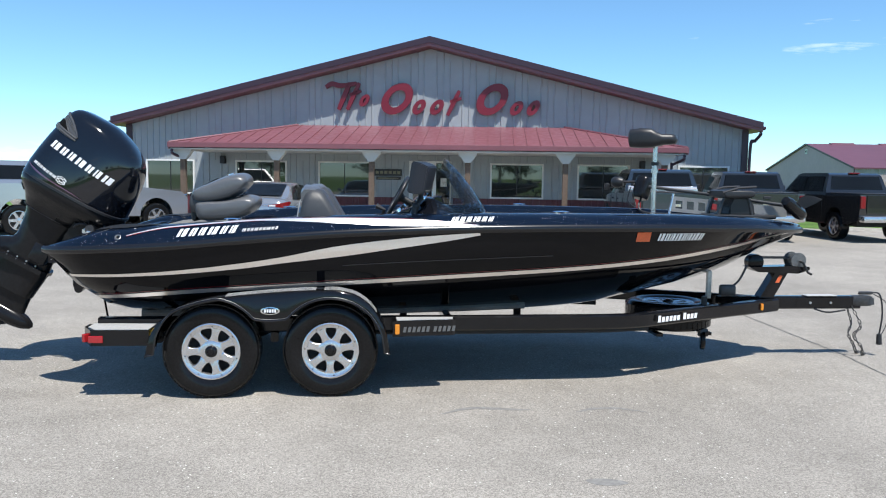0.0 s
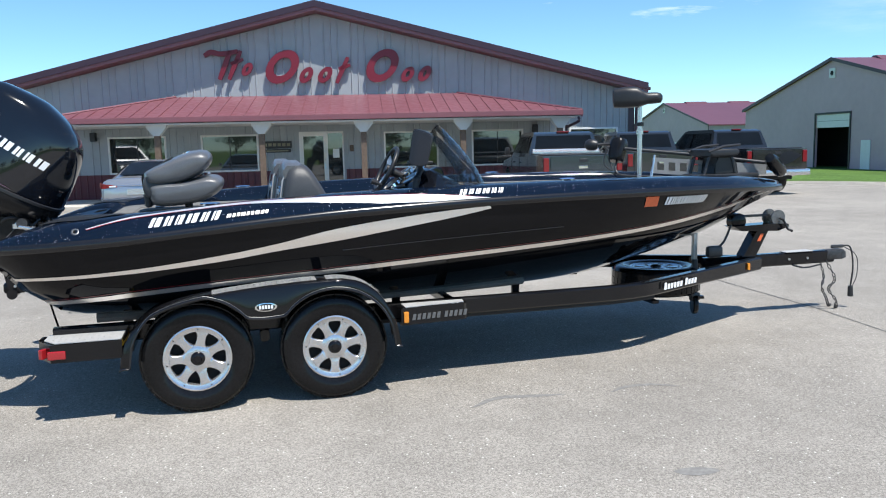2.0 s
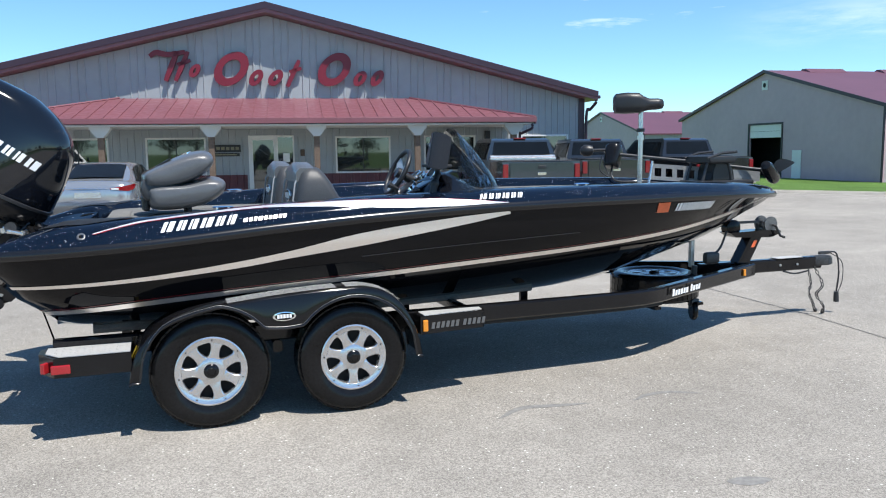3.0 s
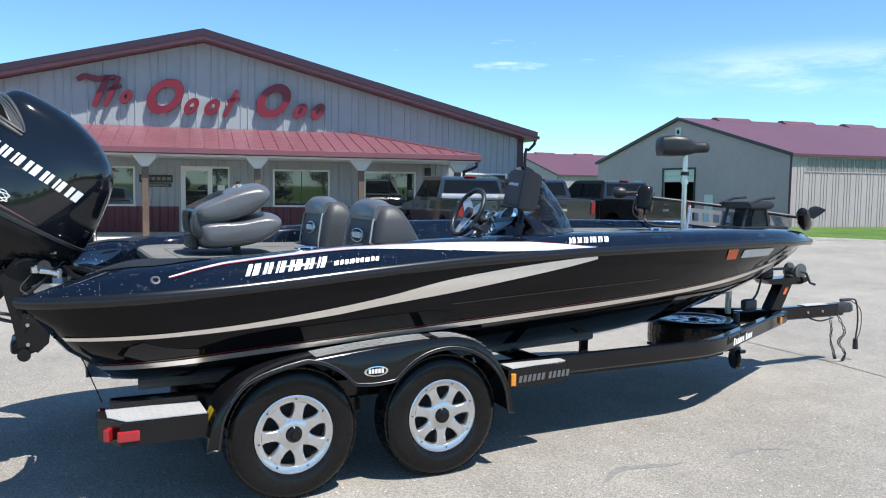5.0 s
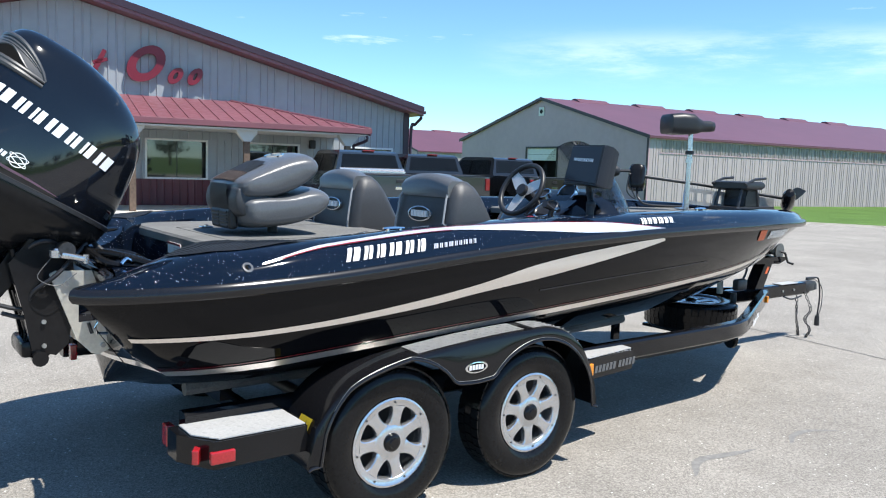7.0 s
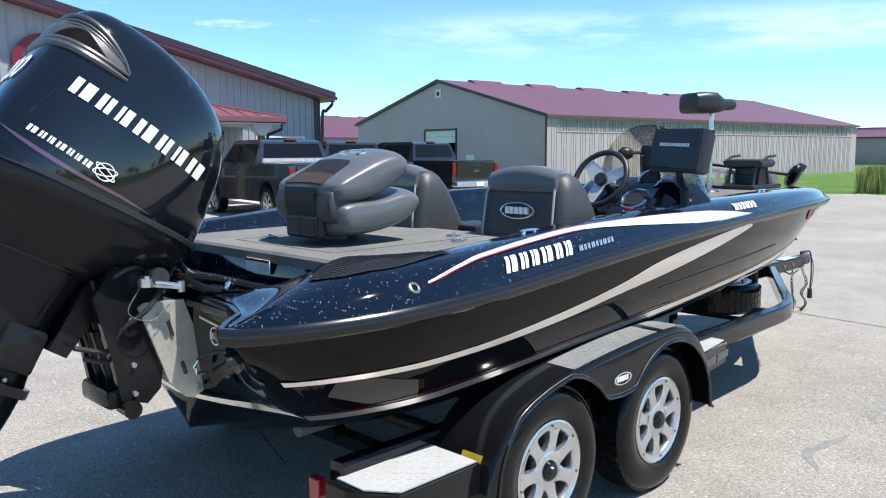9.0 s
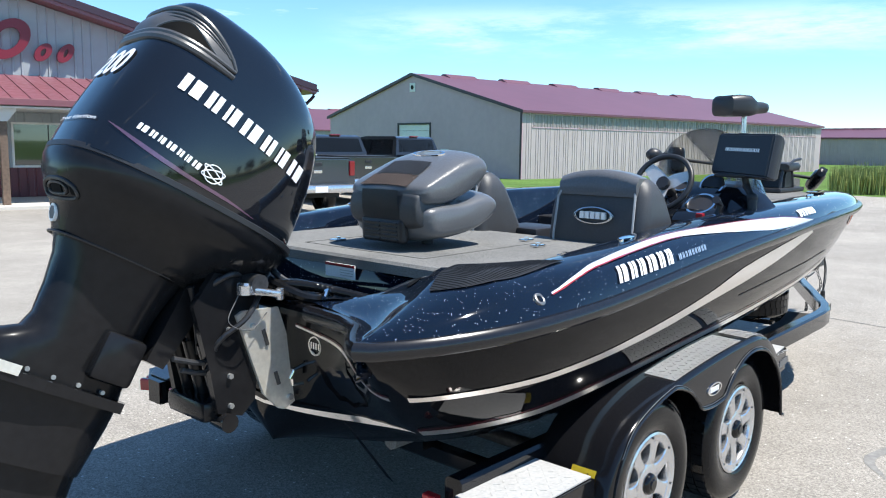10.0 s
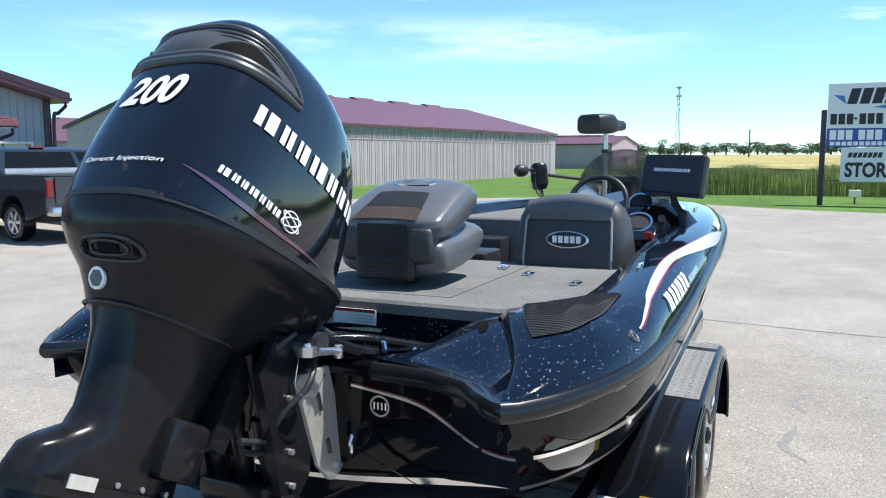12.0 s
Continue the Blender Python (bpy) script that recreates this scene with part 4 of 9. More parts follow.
def tree(x, y, h, wide, seed, n=420):
    rr = random.Random(seed)
    t = thing("tree", pose(x, y, -0.03, 0, 0, rr.uniform(0, 360)), "distant leafy green tree", "tree", "distant trees")
    q = bmesh.new()
    tube(q, [(0, 0, -0.1), (0.05 * h * 0.1, 0, h * 0.35), (0, 0.03, h * 0.75)], [h * 0.035, h * 0.022, h * 0.008], 7)
    for k in range(4):
        a = rr.uniform(0, 6.28)
        tube(q, [(0, 0, h * (0.3 + 0.08 * k)), (math.cos(a) * wide * 0.35, math.sin(a) * wide * 0.35, h * (0.5 + 0.08 * k))], [h * 0.012, h * 0.004], 5)
    part("trunk", q, M["bark"], t)
    vs, fs = [], []
    for k in range(9):
        a, rad = rr.uniform(0, 6.28), rr.uniform(0, 0.55) * wide / 2
        clump(vs, fs, (math.cos(a) * rad, math.sin(a) * rad, h * rr.uniform(0.35, 0.82)), (wide * 0.26, wide * 0.26, h * 0.17), n // 9, h * 0.075, rr)
    me = bpy.data.meshes.new("crown")
    me.from_pydata(vs, [], fs)
    me.materials.append(M["leaf"])
    ob = new("crown", me)
    ob.parent = t
    return t


kinds = [tree(420, -6, 11, 9, 1), tree(455, 18, 8.5, 9, 2), tree(240, 44, 6.5, 3.2, 3)]
rr = random.Random(11)
for k in range(84):
    src = kinds[rr.choice((0, 1))]
    y = -190 + k * 3.5 + rr.uniform(-3, 3)
    s = rr.uniform(0.5, 0.95)
    c = copy_thing(src, pose(rr.uniform(400, 560), y * 1.15, -0.03, 0, 0, rr.uniform(0, 360)))
    c.scale = (s * 2.1, s * 2.1, s)
for k, (x, y, s) in enumerate(((236, 53, 0.8), (250, 40, 0.55), (262, 34, 0.9))):
    c = copy_thing(kinds[2], pose(x, y, -0.03, 0, 0, 40 * k))
    c.scale = (s, s, s)
for k in range(26):
    c = copy_thing(kinds[rr.choice((0, 1))], pose(-110 + k * 9 + rr.uniform(-3, 3), -95 - rr.uniform(0, 40), -0.03, 0, 0, rr.uniform(0, 360)))
    s = rr.uniform(0.6, 1.1)
    c.scale = (s * 1.2, s * 1.2, s)

mast = thing("radio_mast", pose(294, 47, 0), "thin lattice radio mast on the horizon", "mast")
for k in range(3):
    a = 2.094 * k
    q = bmesh.new()
    tube(q, [(math.cos(a) * 1.1, math.sin(a) * 1.1, -0.1), (math.cos(a) * 0.35, math.sin(a) * 0.35, 26)], 0.09, 5)
    part("leg", q, M["galv"], mast)
for k in range(14):
    z, r = k * 1.85, 1.1 - 0.75 * k / 14
    for j in range(3):
        a, b = 2.094 * j, 2.094 * (j + 1)
        q = bmesh.new()
        tube(q, [(math.cos(a) * r, math.sin(a) * r, z), (math.cos(b) * r, math.sin(b) * r, z + 1.85)], 0.05, 4)
        part("brace", q, M["galv"], mast)
for z in (22.0, 25.0):
    q = bmesh.new()
    box(q, (-0.8, -0.9, z), (0.8, 0.9, z + 0.5), 0.05)
    part("antenna", q, M["galv"], mast)
pole = thing("utility_pole", pose(146.5, 13.8, 0), "bare wooden utility pole in the field", "pole")
q = bmesh.new()
cyl(q, (0, 0, -0.2), (0, 0, 6.0), 0.16, 0.11, 10)
part("pole", q, M["timber"], pole)


# ---- the boat ----
YC = 6.16
HB = pchip([-1.26, -1.20, -1.10, -0.9, -0.7, -0.3, 0.2, 1.0, 2.0, 2.7, 3.3, 4.0, 4.5, 4.8, 4.97, 5.06], [0.872, 0.928, 0.995, 1.085, 1.135, 1.165, 1.172, 1.168, 1.122, 1.052, 0.968, 0.80, 0.565, 0.345, 0.175, 0.05])
ZR = pchip([-1.26, -0.8, -0.37, 0.45, 1.05, 2.0, 2.7, 3.34, 4.18, 4.93, 5.06], [1.052, 1.080, 1.105, 1.175, 1.215, 1.246, 1.252, 1.252, 1.238, 1.198, 1.19])
ZC = pchip([-0.95, -0.85, -0.25, 0.88, 1.78, 2.65, 3.04, 3.5, 4.22, 4.62, 5.06], [0.670, 0.683, 0.742, 0.808, 0.858, 0.902, 0.927, 0.967, 1.062, 1.135, 1.178])
ZK = pchip([-0.95, -0.68, 0.3, 1.3, 2.33, 3.08, 3.35, 4.23, 4.64, 4.98, 5.06], [0.475, 0.462, 0.435, 0.430, 0.455, 0.515, 0.575, 0.80, 0.985, 1.125, 1.168])
CH = pchip([-1.26, -1.12, -0.95, -0.75, -0.4, 0.3, 1.0, 2.0, 3.4, 4.3, 4.9, 5.06], [0.022, 0.062, 0.108, 0.146, 0.145, 0.135, 0.122, 0.108, 0.100, 0.090, 0.062, 0.045])
HL = pchip([2.0, 2.7, 3.3, 4.0, 4.5, 4.8, 4.97, 5.06], [1.122, 1.030, 0.905, 0.665, 0.430, 0.250, 0.125, 0.035])
STERN = [-1.255, -1.17, -1.06, -0.90, -0.86, -0.84, -0.83, -0.83]


INB = pchip([-1.26, -1.1, -0.95, -0.8, -0.69, -0.6, -0.5, -0.42, -0.3], [0.852, 0.825, 0.770, 0.692, 0.640, 0.725, 0.815, 0.85, 0.86])


def section(x):
    """Half a hull section from the rail to the keel, as (breadth, height)."""
    h = [HB(x + (STERN[0] - a) * max(0.0, 1 - (x - a) / 1.2)) for a in STERN]
    if x > 2.0:
        h = [b + (min(b, HL(x)) - b) * (0.0, 0.35, 0.8, 1.0, 1.0, 1.0, 1.0, 1.0)[j] for j, b in enumerate(h)]
    r, c, k = ZR(x), ZC(x), ZK(x)
    d = r - c
    return [(h[0] - 0.006, r - 0.018), (h[1] * 0.988, r - 0.33 * d), (h[2] * 0.955, r - 0.68 * d), (h[3] * 0.900, c), (h[4] * 0.865, c - min(0.045, (c - k) * 0.3)),
            (h[5] * 0.55, k + 0.42 * (c - k)), (h[6] * 0.2, k + 0.10 * (c - k)), (0.0, k)]


def hull_at(x, z, off=0.003, side=-1):
    """The place on the hull side at a station and height."""
    s = section(x)[:5]
    zs, bs = [q[1] for q in s][::-1], [q[0] for q in s][::-1]
    return Vector((x, YC + side * (float(np.interp(z, zs, bs)) + off), z))


def hull_point(j, f):
    x = STERN[j] + (5.06 - STERN[j]) * f
    return (x,) + section(x)[j]


def hull_band(f, lo, hi, off, side, n=4):
    """Places across a painted band at a fraction of the hull's length, between two heights over x."""
    line = [hull_point(j, f) for j in range(5)][::-1]
    zs = [p[2] for p in line]
    ends = []
    for fn in (lo, hi):
        x = line[2][0]
        for _ in range(4):
            z = fn(x)
            x = float(np.interp(z, zs, [p[0] for p in line]))
        ends.append(z)
    out = []
    for k in range(n + 1):
        z = ends[0] + (ends[1] - ends[0]) * k / n
        out.append(Vector((float(np.interp(z, zs, [p[0] for p in line])) - off * 0.4 * max(0.0, 1 - f * 8), YC + side * (float(np.interp(z, zs, [p[1] for p in line])) + off), z)))
    return out


def cap_line(x):
    h, r, c = HB(x), ZR(x), CH(x)
    g = min(1.0, h / 0.5)
    if x < -0.3:
        g = max(0.05, (h - INB(x)) / 0.305)
    return [(h - 0.002, r + 0.015), (h - 0.012 * g, r + 0.36 * c), (h - 0.036 * g, r + 0.66 * c), (h - 0.08 * g, r + 0.88 * c), (h - 0.15 * g, r + c), (h - 0.24 * g, r + c), (h - 0.285 * g, r + 0.93 * c), (h - 0.305 * g, r + 0.7 * c)]


def cap_at(x, t, off=0.003, side=-1):
    """The place on the deck shoulder: t runs from the rail (0) to its crown (1)."""
    c = cap_line(x)[:6]
    k = t * 4.6
    i = min(int(k), 4)
    f = k - i
    b = c[i][0] * (1 - f) + c[i + 1][0] * f
    z = c[i][1] * (1 - f) + c[i + 1][1] * f
    d = Vector((0, c[i + 1][1] - c[i][1], c[i][0] - c[i + 1][0])).normalized()
    return Vector((x, YC + side * (b + d.y * off), z + abs(d.z) * off))


@functools.cache
def quarter_lines(side):
    """The shoulder ridge, the transom lip and the well's edge that bound the sloping face of a quarter."""
    ridge = [Vector((x, YC + side * cap_line(x)[-1][0], cap_line(x)[-1][1] + 0.02 * CH(x))) for x in [-1.255 + 0.567 * i / 14 for i in range(15)]]
    lip = curve_pts([(-1.262, YC + side * 0.868, 1.078), (-1.20, YC + side * 0.775, 1.076), (-1.115, YC + side * 0.70, 1.076), (-1.065, YC + side * 0.58, 1.077), (-1.045, YC + side * 0.48, 1.079), (-1.035, YC + side * 0.38, 1.081), (-1.03, YC + side * 0.32, 1.082), (-1.03, YC + side * 0.28, 1.082)], 2)
    edge = curve_pts([ridge[-1], (-0.715, YC + side * 0.545, 1.165), (-0.80, YC + side * 0.465, 1.118), (-0.92, YC + side * 0.39, 1.090), lip[-1] + Vector((0.05, 0, 0.002))], 2)
    return ridge, lip, edge


def quarter_at(f, t, side, off=0.0):
    """A place on the sloping face: f runs from the corner to the well, t from the ridge to the lip."""
    ridge, lip, edge = quarter_lines(side)

    def mix(row, q):
        i = min(int(q), len(row) - 2)
        return row[i].lerp(row[i + 1], q - i)
    g = f ** 1.5
    p = mix(ridge, f * 14).lerp(mix(lip, f * 14), t) + (mix(edge, t * 8) - ridge[-1].lerp(lip[-1], t)) * g
    p.z += off - 0.018 * math.sin(math.pi * t) * math.sin(math.pi * f)
    return p


boat = thing("bass_boat", pose(1.9, YC, 0.43), "glossy black bass boat with silver stripes resting on its trailer", "boat")
N = 64
xs01 = [(i / N) for i in range(N + 1)]
bm = bmesh.new()
for side in (-1, 1):
    rows = []
    for j in range(8):
        row = []
        for f in xs01:
            x = STERN[j] + (5.06 - STERN[j]) * f
            b, z = section(x)[j]
            row.append(Vector((x, YC + side * b, z)))
        rows.append(row)
    grid(bm, rows)
    rows = []
    for j in range(8):
        b, z = section(STERN[j])[j]
        row = []
        for k in range(11):
            u = 1 - k / 10
            g = u * u * (3 - 2 * u)
            xc = -1.02 + 0.12 * (1.04 - z)
            row.append(Vector((xc + (STERN[j] - xc) * g ** (6.5, 4.0, 2.5, 1.6, 1.6, 1.6, 1.6, 1.6)[j], YC + side * b * u, z)))
        rows.append(row)
    grid(bm, rows)
bmesh.ops.remove_doubles(bm, verts=bm.verts, dist=0.002)
part("hull", bm, M["gelcoat"], boat, "", True, True, 50)

bm = bmesh.new()
for side in (-1, 1):
    xs = [-1.255 + 6.31 * f for f in [i / 90 for i in range(91)]]
    rows = []
    for x in xs:
        row = [Vector((x, YC + side * max(b, 0.0), z)) for b, z in cap_line(x)]
        inner = cap_line(x)[-1][0]
        zin = 0.95 if x < -0.57 else (1.17 if x < 0.62 else (0.74 if x < 2.2 else 1.25))
        row.append(Vector((x, YC + side * max(inner - 0.006, 0), min(zin, row[-1].z - 0.01))))
        rows.append(row)
    grid(bm, rows)
    # sloping face between the shoulder ridge, the transom lip and the well
    rows = [[quarter_at(i / 14, k / 8, side) for k in range(9)] for i in range(15)]
    grid(bm, rows)
    grid(bm, [rows[-1], [Vector((p.x + 0.01, p.y, 0.94)) for p in rows[-1]]])
bmesh.ops.remove_doubles(bm, verts=bm.verts, dist=0.001)
part("deck_shell", bm, M["flake"], boat, "dark blue metal-flake deck shell with bright sparkles", True, True, 50)

# transom lip and splash well
bm = bmesh.new()
rows = []
for k in range(13):
    y = YC - 0.34 + 0.68 * k / 12
    rows.append([Vector((x, y, z)) for x, z in ((-1.038, 1.03), (-1.040, 1.068), (-1.028, 1.080), (-0.985, 1.080), (-0.972, 1.070), (-0.968, 0.94))])
grid(bm, rows)
part("transom_lip", bm, M["gelcoat"], boat, "", True, True, 60)
bm = bmesh.new()
box(bm, (-1.0, YC - 0.80, 0.92), (-0.57, YC + 0.80, 0.945))
part("splash_well", bm, M["gelcoat"], boat, "", True)
bm = bmesh.new()
rows = []
for k in range(17):
    y = -0.86 + 1.72 * k / 16
    rows.append([Vector((x - 0.03 * max(0, abs(y) - 0.5), YC + y, z)) for x, z in ((-0.61, 0.94), (-0.606, 1.02), (-0.600, 1.10), (-0.585, 1.15), (-0.56, 1.165))])
grid(bm, rows)
part("bulkhead", bm, M["flake"], boat, "dark blue metal-flake bulkhead", True, True)
# each pocket is a flat patch, its inner shade painted near-black
for side in (-1, 1):
    for name, grow, off, mat in (("pocket_rim", 1.0, 0.0015, M["gelcoat"]), ("pocket", 0.84, 0.003, M["hollow"])):
        bm = bmesh.new()
        ring = []
        for k in range(24):
            a = 2 * math.pi * k / 24
            u, v = math.cos(a) * grow, math.sin(a) * grow
            ring.append(bm.verts.new(quarter_at(0.875 + 0.095 * u, 0.155 + 0.050 * v - 0.030 * u, side, off)))
        bm.faces.new(ring)
        part(name, bm, mat, boat, "flat patch painted dark as a pocket's shade" if name == "pocket" else "", True)

# rubbing rail
path = []
for side in (-1, 1):
    line = [Vector((x, YC + side * (HB(x) + 0.004), ZR(x))) for x in [5.05 - 6.29 * i / 80 for i in range(81)]]
    line += [Vector((x, YC + side * b, 1.056)) for x, b in ((-1.274, 0.862), (-1.262, 0.835), (-1.20, 0.765), (-1.115, 0.69), (-1.06, 0.55), (-1.043, 0.42), (-1.04, 0.34))]
    bm = bmesh.new()
    rings = []
    for i, p in enumerate(line):
        d = (line[min(i + 1, len(line) - 1)] - line[max(i - 1, 0)]).normalized()
        out = Vector((d.y, -d.x, 0)).normalized() * (1 if side > 0 else -1)
        prof = [(-0.012, -0.030), (0.008, -0.030), (0.020, -0.016), (0.023, 0.0), (0.018, 0.016), (0.006, 0.026), (-0.012, 0.026)]
        rings.append([p + out * a * -1 * (-1) + Vector((0, 0, h)) for a, h in prof])
    loft(bm, rings)
    part("rub_rail", bm, M["rubber_trim"], boat, "black rubbing rail", True, True, 35)


def strip(name, fn, xs, lo, hi, material, parent=boat, n=4):
    """A painted band on a surface between two lines over x."""
    bm = bmesh.new()
    rows = []
    for x in xs:
        a, b = lo(x), hi(x)
        rows.append([fn(x, a + (b - a) * k / n) for k in range(n + 1)])
    grid(bm, rows)
    return part(name, bm, material, parent, "", True, True, 60)


def hull_strip(name, f0, f1, lo, hi, off, side, material, n=4):
    bm = bmesh.new()
    grid(bm, [hull_band(f0 + (f1 - f0) * (i / 90) ** 1.2, lo, hi, off, side, n) for i in range(91)])
    return part(name, bm, material, boat, "", True, True, 60)


def span(a, b, n):
    return [a + (b - a) * i / n for i in range(n + 1)]


for side in (-1, 1):
    hull_strip("low_stripe", 0.0, 0.975, lambda x: ZC(x) + 0.004, lambda x: ZC(x) + 0.004 + 0.030 * min(1, (5.0 - x) / 1.2 + 0.25), 0.003, side, M["silver_band"])
    hull_strip("pin_line", 0.0, 0.95, lambda x: ZC(x) + 0.042, lambda x: ZC(x) + 0.047, 0.0035, side, M["pin_red"], 1)
    lo = pchip([-1.06, -0.38, 0.2, 0.45, 0.9, 1.3, 1.75, 2.02], [0.858, 0.893, 0.945, 0.980, 1.035, 1.094, 1.162, 1.212])
    hi = pchip([-1.06, -0.38, 0.2, 0.45, 0.9, 1.3, 1.75, 2.02], [0.876, 0.918, 0.985, 1.025, 1.115, 1.165, 1.203, 1.216])
    hull_strip("side_swoosh", 0.006, 0.503, lo, hi, 0.003, side, M["silver_band"], 6)
    groove = pchip([0.75, 1.2, 1.6, 2.1, 2.6], [0.958, 0.984, 1.003, 1.022, 1.037])
    hull_strip("moulded_groove", 0.325, 0.585, lambda x: groove(x) - 0.0035, lambda x: groove(x) + 0.0035, 0.0025, side, M["ink"], 1)
    fc = (lambda s: lambda x, t: cap_at(x, t, 0.003, s))(side)
    fc2 = (lambda s: lambda x, t: cap_at(x, t, 0.0045, s))(side)
    tl = pchip([-0.62, -0.31, 0.2, 0.9, 1.4, 1.75, 1.98], [0.36, 0.63, 0.70, 0.36, 0.12, 0.04, 0.01])
    th = pchip([-0.62, -0.31, 0.2, 0.9, 1.4, 1.75, 1.98], [0.385, 0.71, 0.83, 0.64, 0.46, 0.25, 0.04])
    strip("deck_swoosh", fc, span(-0.62, 1.98, 60), tl, th, M["white_band"], n=6)
    strip("red_edge", fc2, span(-0.62, 0.35, 26), lambda x: tl(x) - 0.016, lambda x: tl(x) + 0.004, M["red_band"], n=2)
    strip("red_edge", fc2, span(0.1, 1.9, 40), lambda x: th(x) + 0.0, lambda x: th(x) + 0.013, M["red_band"], n=2)
# transom stripe
bm = bmesh.new()
rows = []
for k in range(41):
    u = -1 + k / 20
    b, z = section(STERN[3])[3]
    xc = -1.02 + 0.12 * (1.04 - z)
    g = abs(u)
    g = (g * g * (3 - 2 * g)) ** 1.6
    rows.append([Vector((xc + (STERN[3] - xc) * g - 0.006 - 0.012 * (1 - g), YC + u * (b + 0.003), z + h - 0.05 * (1 - abs(u)))) for h in (0.006, 0.006 + 0.014 + 0.014 * abs(u))])
grid(bm, rows)
part("transom_stripe", bm, M["silver_band"], boat, "", True)


def transom_at(u, z, off=0.004):
    """A place on the transom: u runs from -1 to 1 across it."""
    pts = []
    for j in range(5):
        b, zz = section(STERN[j])[j]
        xc = -1.02 + 0.12 * (1.04 - zz)
        g = abs(u)
        g = (g * g * (3 - 2 * g)) ** (6.5, 4.0, 2.5, 1.6, 1.6)[j]
        pts.append((zz, xc + (STERN[j] - xc) * g, b * u))
    pts.sort()
    zs = [p[0] for p in pts]
    return Vector((float(np.interp(z, zs, [p[1] for p in pts])) - off, YC + float(np.interp(z, zs, [p[2] for p in pts])), z))


TS = pchip([0.28, 0.42, 0.56, 0.70, 0.80, 0.90, 0.97, 1.0], [0.986, 0.971, 0.956, 0.925, 0.893, 0.866, 0.861, 0.862])
for side in (-1, 1):
    for name, lo, hi, mat in (("transom_swoosh", 0.0, 0.011, M["silver_band"]), ("transom_pin", 0.013, 0.018, M["pin_red"])):
        bm = bmesh.new()
        grid(bm, [[transom_at(side * u, TS(u) + h * (0.6 + 0.6 * u)) for h in (lo, hi)] for u in [0.28 + 0.72 * k / 40 for k in range(41)]])
        part(name, bm, mat, boat, "", True)


def decal(name, material, parent, f, polys, n=3, world_space=True):
    """Flat shapes laid on a surface by f(u, v), each a part of its own."""
    for a, b, c, d in polys:
        bm = bmesh.new()
        rows = []
        for i in range(n + 1):
            s = i / n
            rows.append([f(*[(p0 * (1 - s) + p1 * s) * (1 - t) + (p3 * (1 - s) + p2 * s) * t for p0, p1, p2, p3 in zip(a, b, c, d)]) for t in (0, 0.25, 0.5, 0.75, 1)])
        grid(bm, rows)
        part(name, bm, material, parent, "", world_space)


def blocks(u0, u1, v0, v1, count, lean=0.25, gap=0.2):
    """A row of slanted plain blocks of uneven width."""
    out = []
    wide = [1.0 if k % 3 else 1.3 for k in range(count)]
    unit = (u1 - u0) / sum(wide)
    vm, u = (v0 + v1) / 2, u0
    for k in range(count):
        a, b = u, u + unit * (wide[k] - gap)
        u += unit * wide[k]
        cut = a + (b - a) * (0.42, 0.50, 0.36)[k % 3]
        slit = (b - a) * 0.17
        for c, d in ((a, cut - slit / 2), (cut + slit / 2, b)):
            out.append(tuple((p + lean * (q - vm), q) for p, q in ((c, v0), (d, v0), (d, v1), (c, v1))))
    return out


def shoulder(off, side=-1):
    return lambda u, v: cap_at(u, v, off, side)


decal("side_mark", M["decal_white"], boat, shoulder(0.006), blocks(-0.25, 0.18, 0.24, 0.52, 6, 0.10, 0.34))
decal("side_mark", M["silver_band"], boat, shoulder(0.006), blocks(0.20, 0.46, 0.26, 0.37, 9, 0.08, 0.4))
decal("model_mark", M["decal_white"], boat, shoulder(0.006), blocks(1.72, 2.05, 0.30, 0.53, 6, 0.10, 0.34))
decal("side_mark", M["decal_white"], boat, shoulder(0.006, 1), [tuple((u, v) for u, v in q) for q in blocks(-0.215, 0.215, 0.30, 0.66, 6, -0.06)])
decal("permit_sticker", M["orange_label"], boat, lambda u, v: hull_at(u, v, 0.005), [((3.185, 1.14), (3.305, 1.14), (3.31, 1.215), (3.19, 1.215))])
decal("registration_bars", M["decal_white"], boat, lambda u, v: hull_at(u, v, 0.005), blocks(3.38, 3.80, 1.145, 1.205, 8, 0.3))
bm = bmesh.new()
c0 = cap_at(-0.68, 0.33, 0.0)
nrm = (cap_at(-0.68, 0.33, 0.05) - c0).normalized()
turn = Matrix.Translation(c0) @ nrm.to_track_quat('Y', 'Z').to_matrix().to_4x4()
lathe(bm, [(0.013, -0.01), (0.013, 0.004), (0.017, 0.006), (0.023, 0.004), (0.025, -0.004)], turn, 24)
drain = part("drain_fitting", bm, M["winch_steel"], boat, "dull steel drain fitting", True, True)
# near-black disc fills the fitting and paints in its inner shade
bm = bmesh.new()
cyl(bm, c0 - nrm * 0.004, c0 + nrm * 0.001, 0.0125, 0.0125, 16)
part("drain_hole", bm, M["hollow"], drain, "", True)
# tread pads on the quarters
PAD_OUT = pchip([-0.93, -0.88, -0.78, -0.62, -0.40], [0.845, 0.925, 0.972, 0.995, 1.0])
PAD_IN = pchip([-0.93, -0.78, -0.62, -0.56, -0.48, -0.40], [0.835, 0.755, 0.712, 0.790, 0.870, 0.985])


def pad_at(x, f, off, side):
    """A place on a tread pad: f runs from its inner to its outer edge."""
    c = cap_line(x)[::-1]
    b = PAD_IN(x) * (1 - f) + PAD_OUT(x) * f
    return Vector((x, YC + side * b, float(np.interp(b, [q[0] for q in c], [q[1] for q in c])) + off))


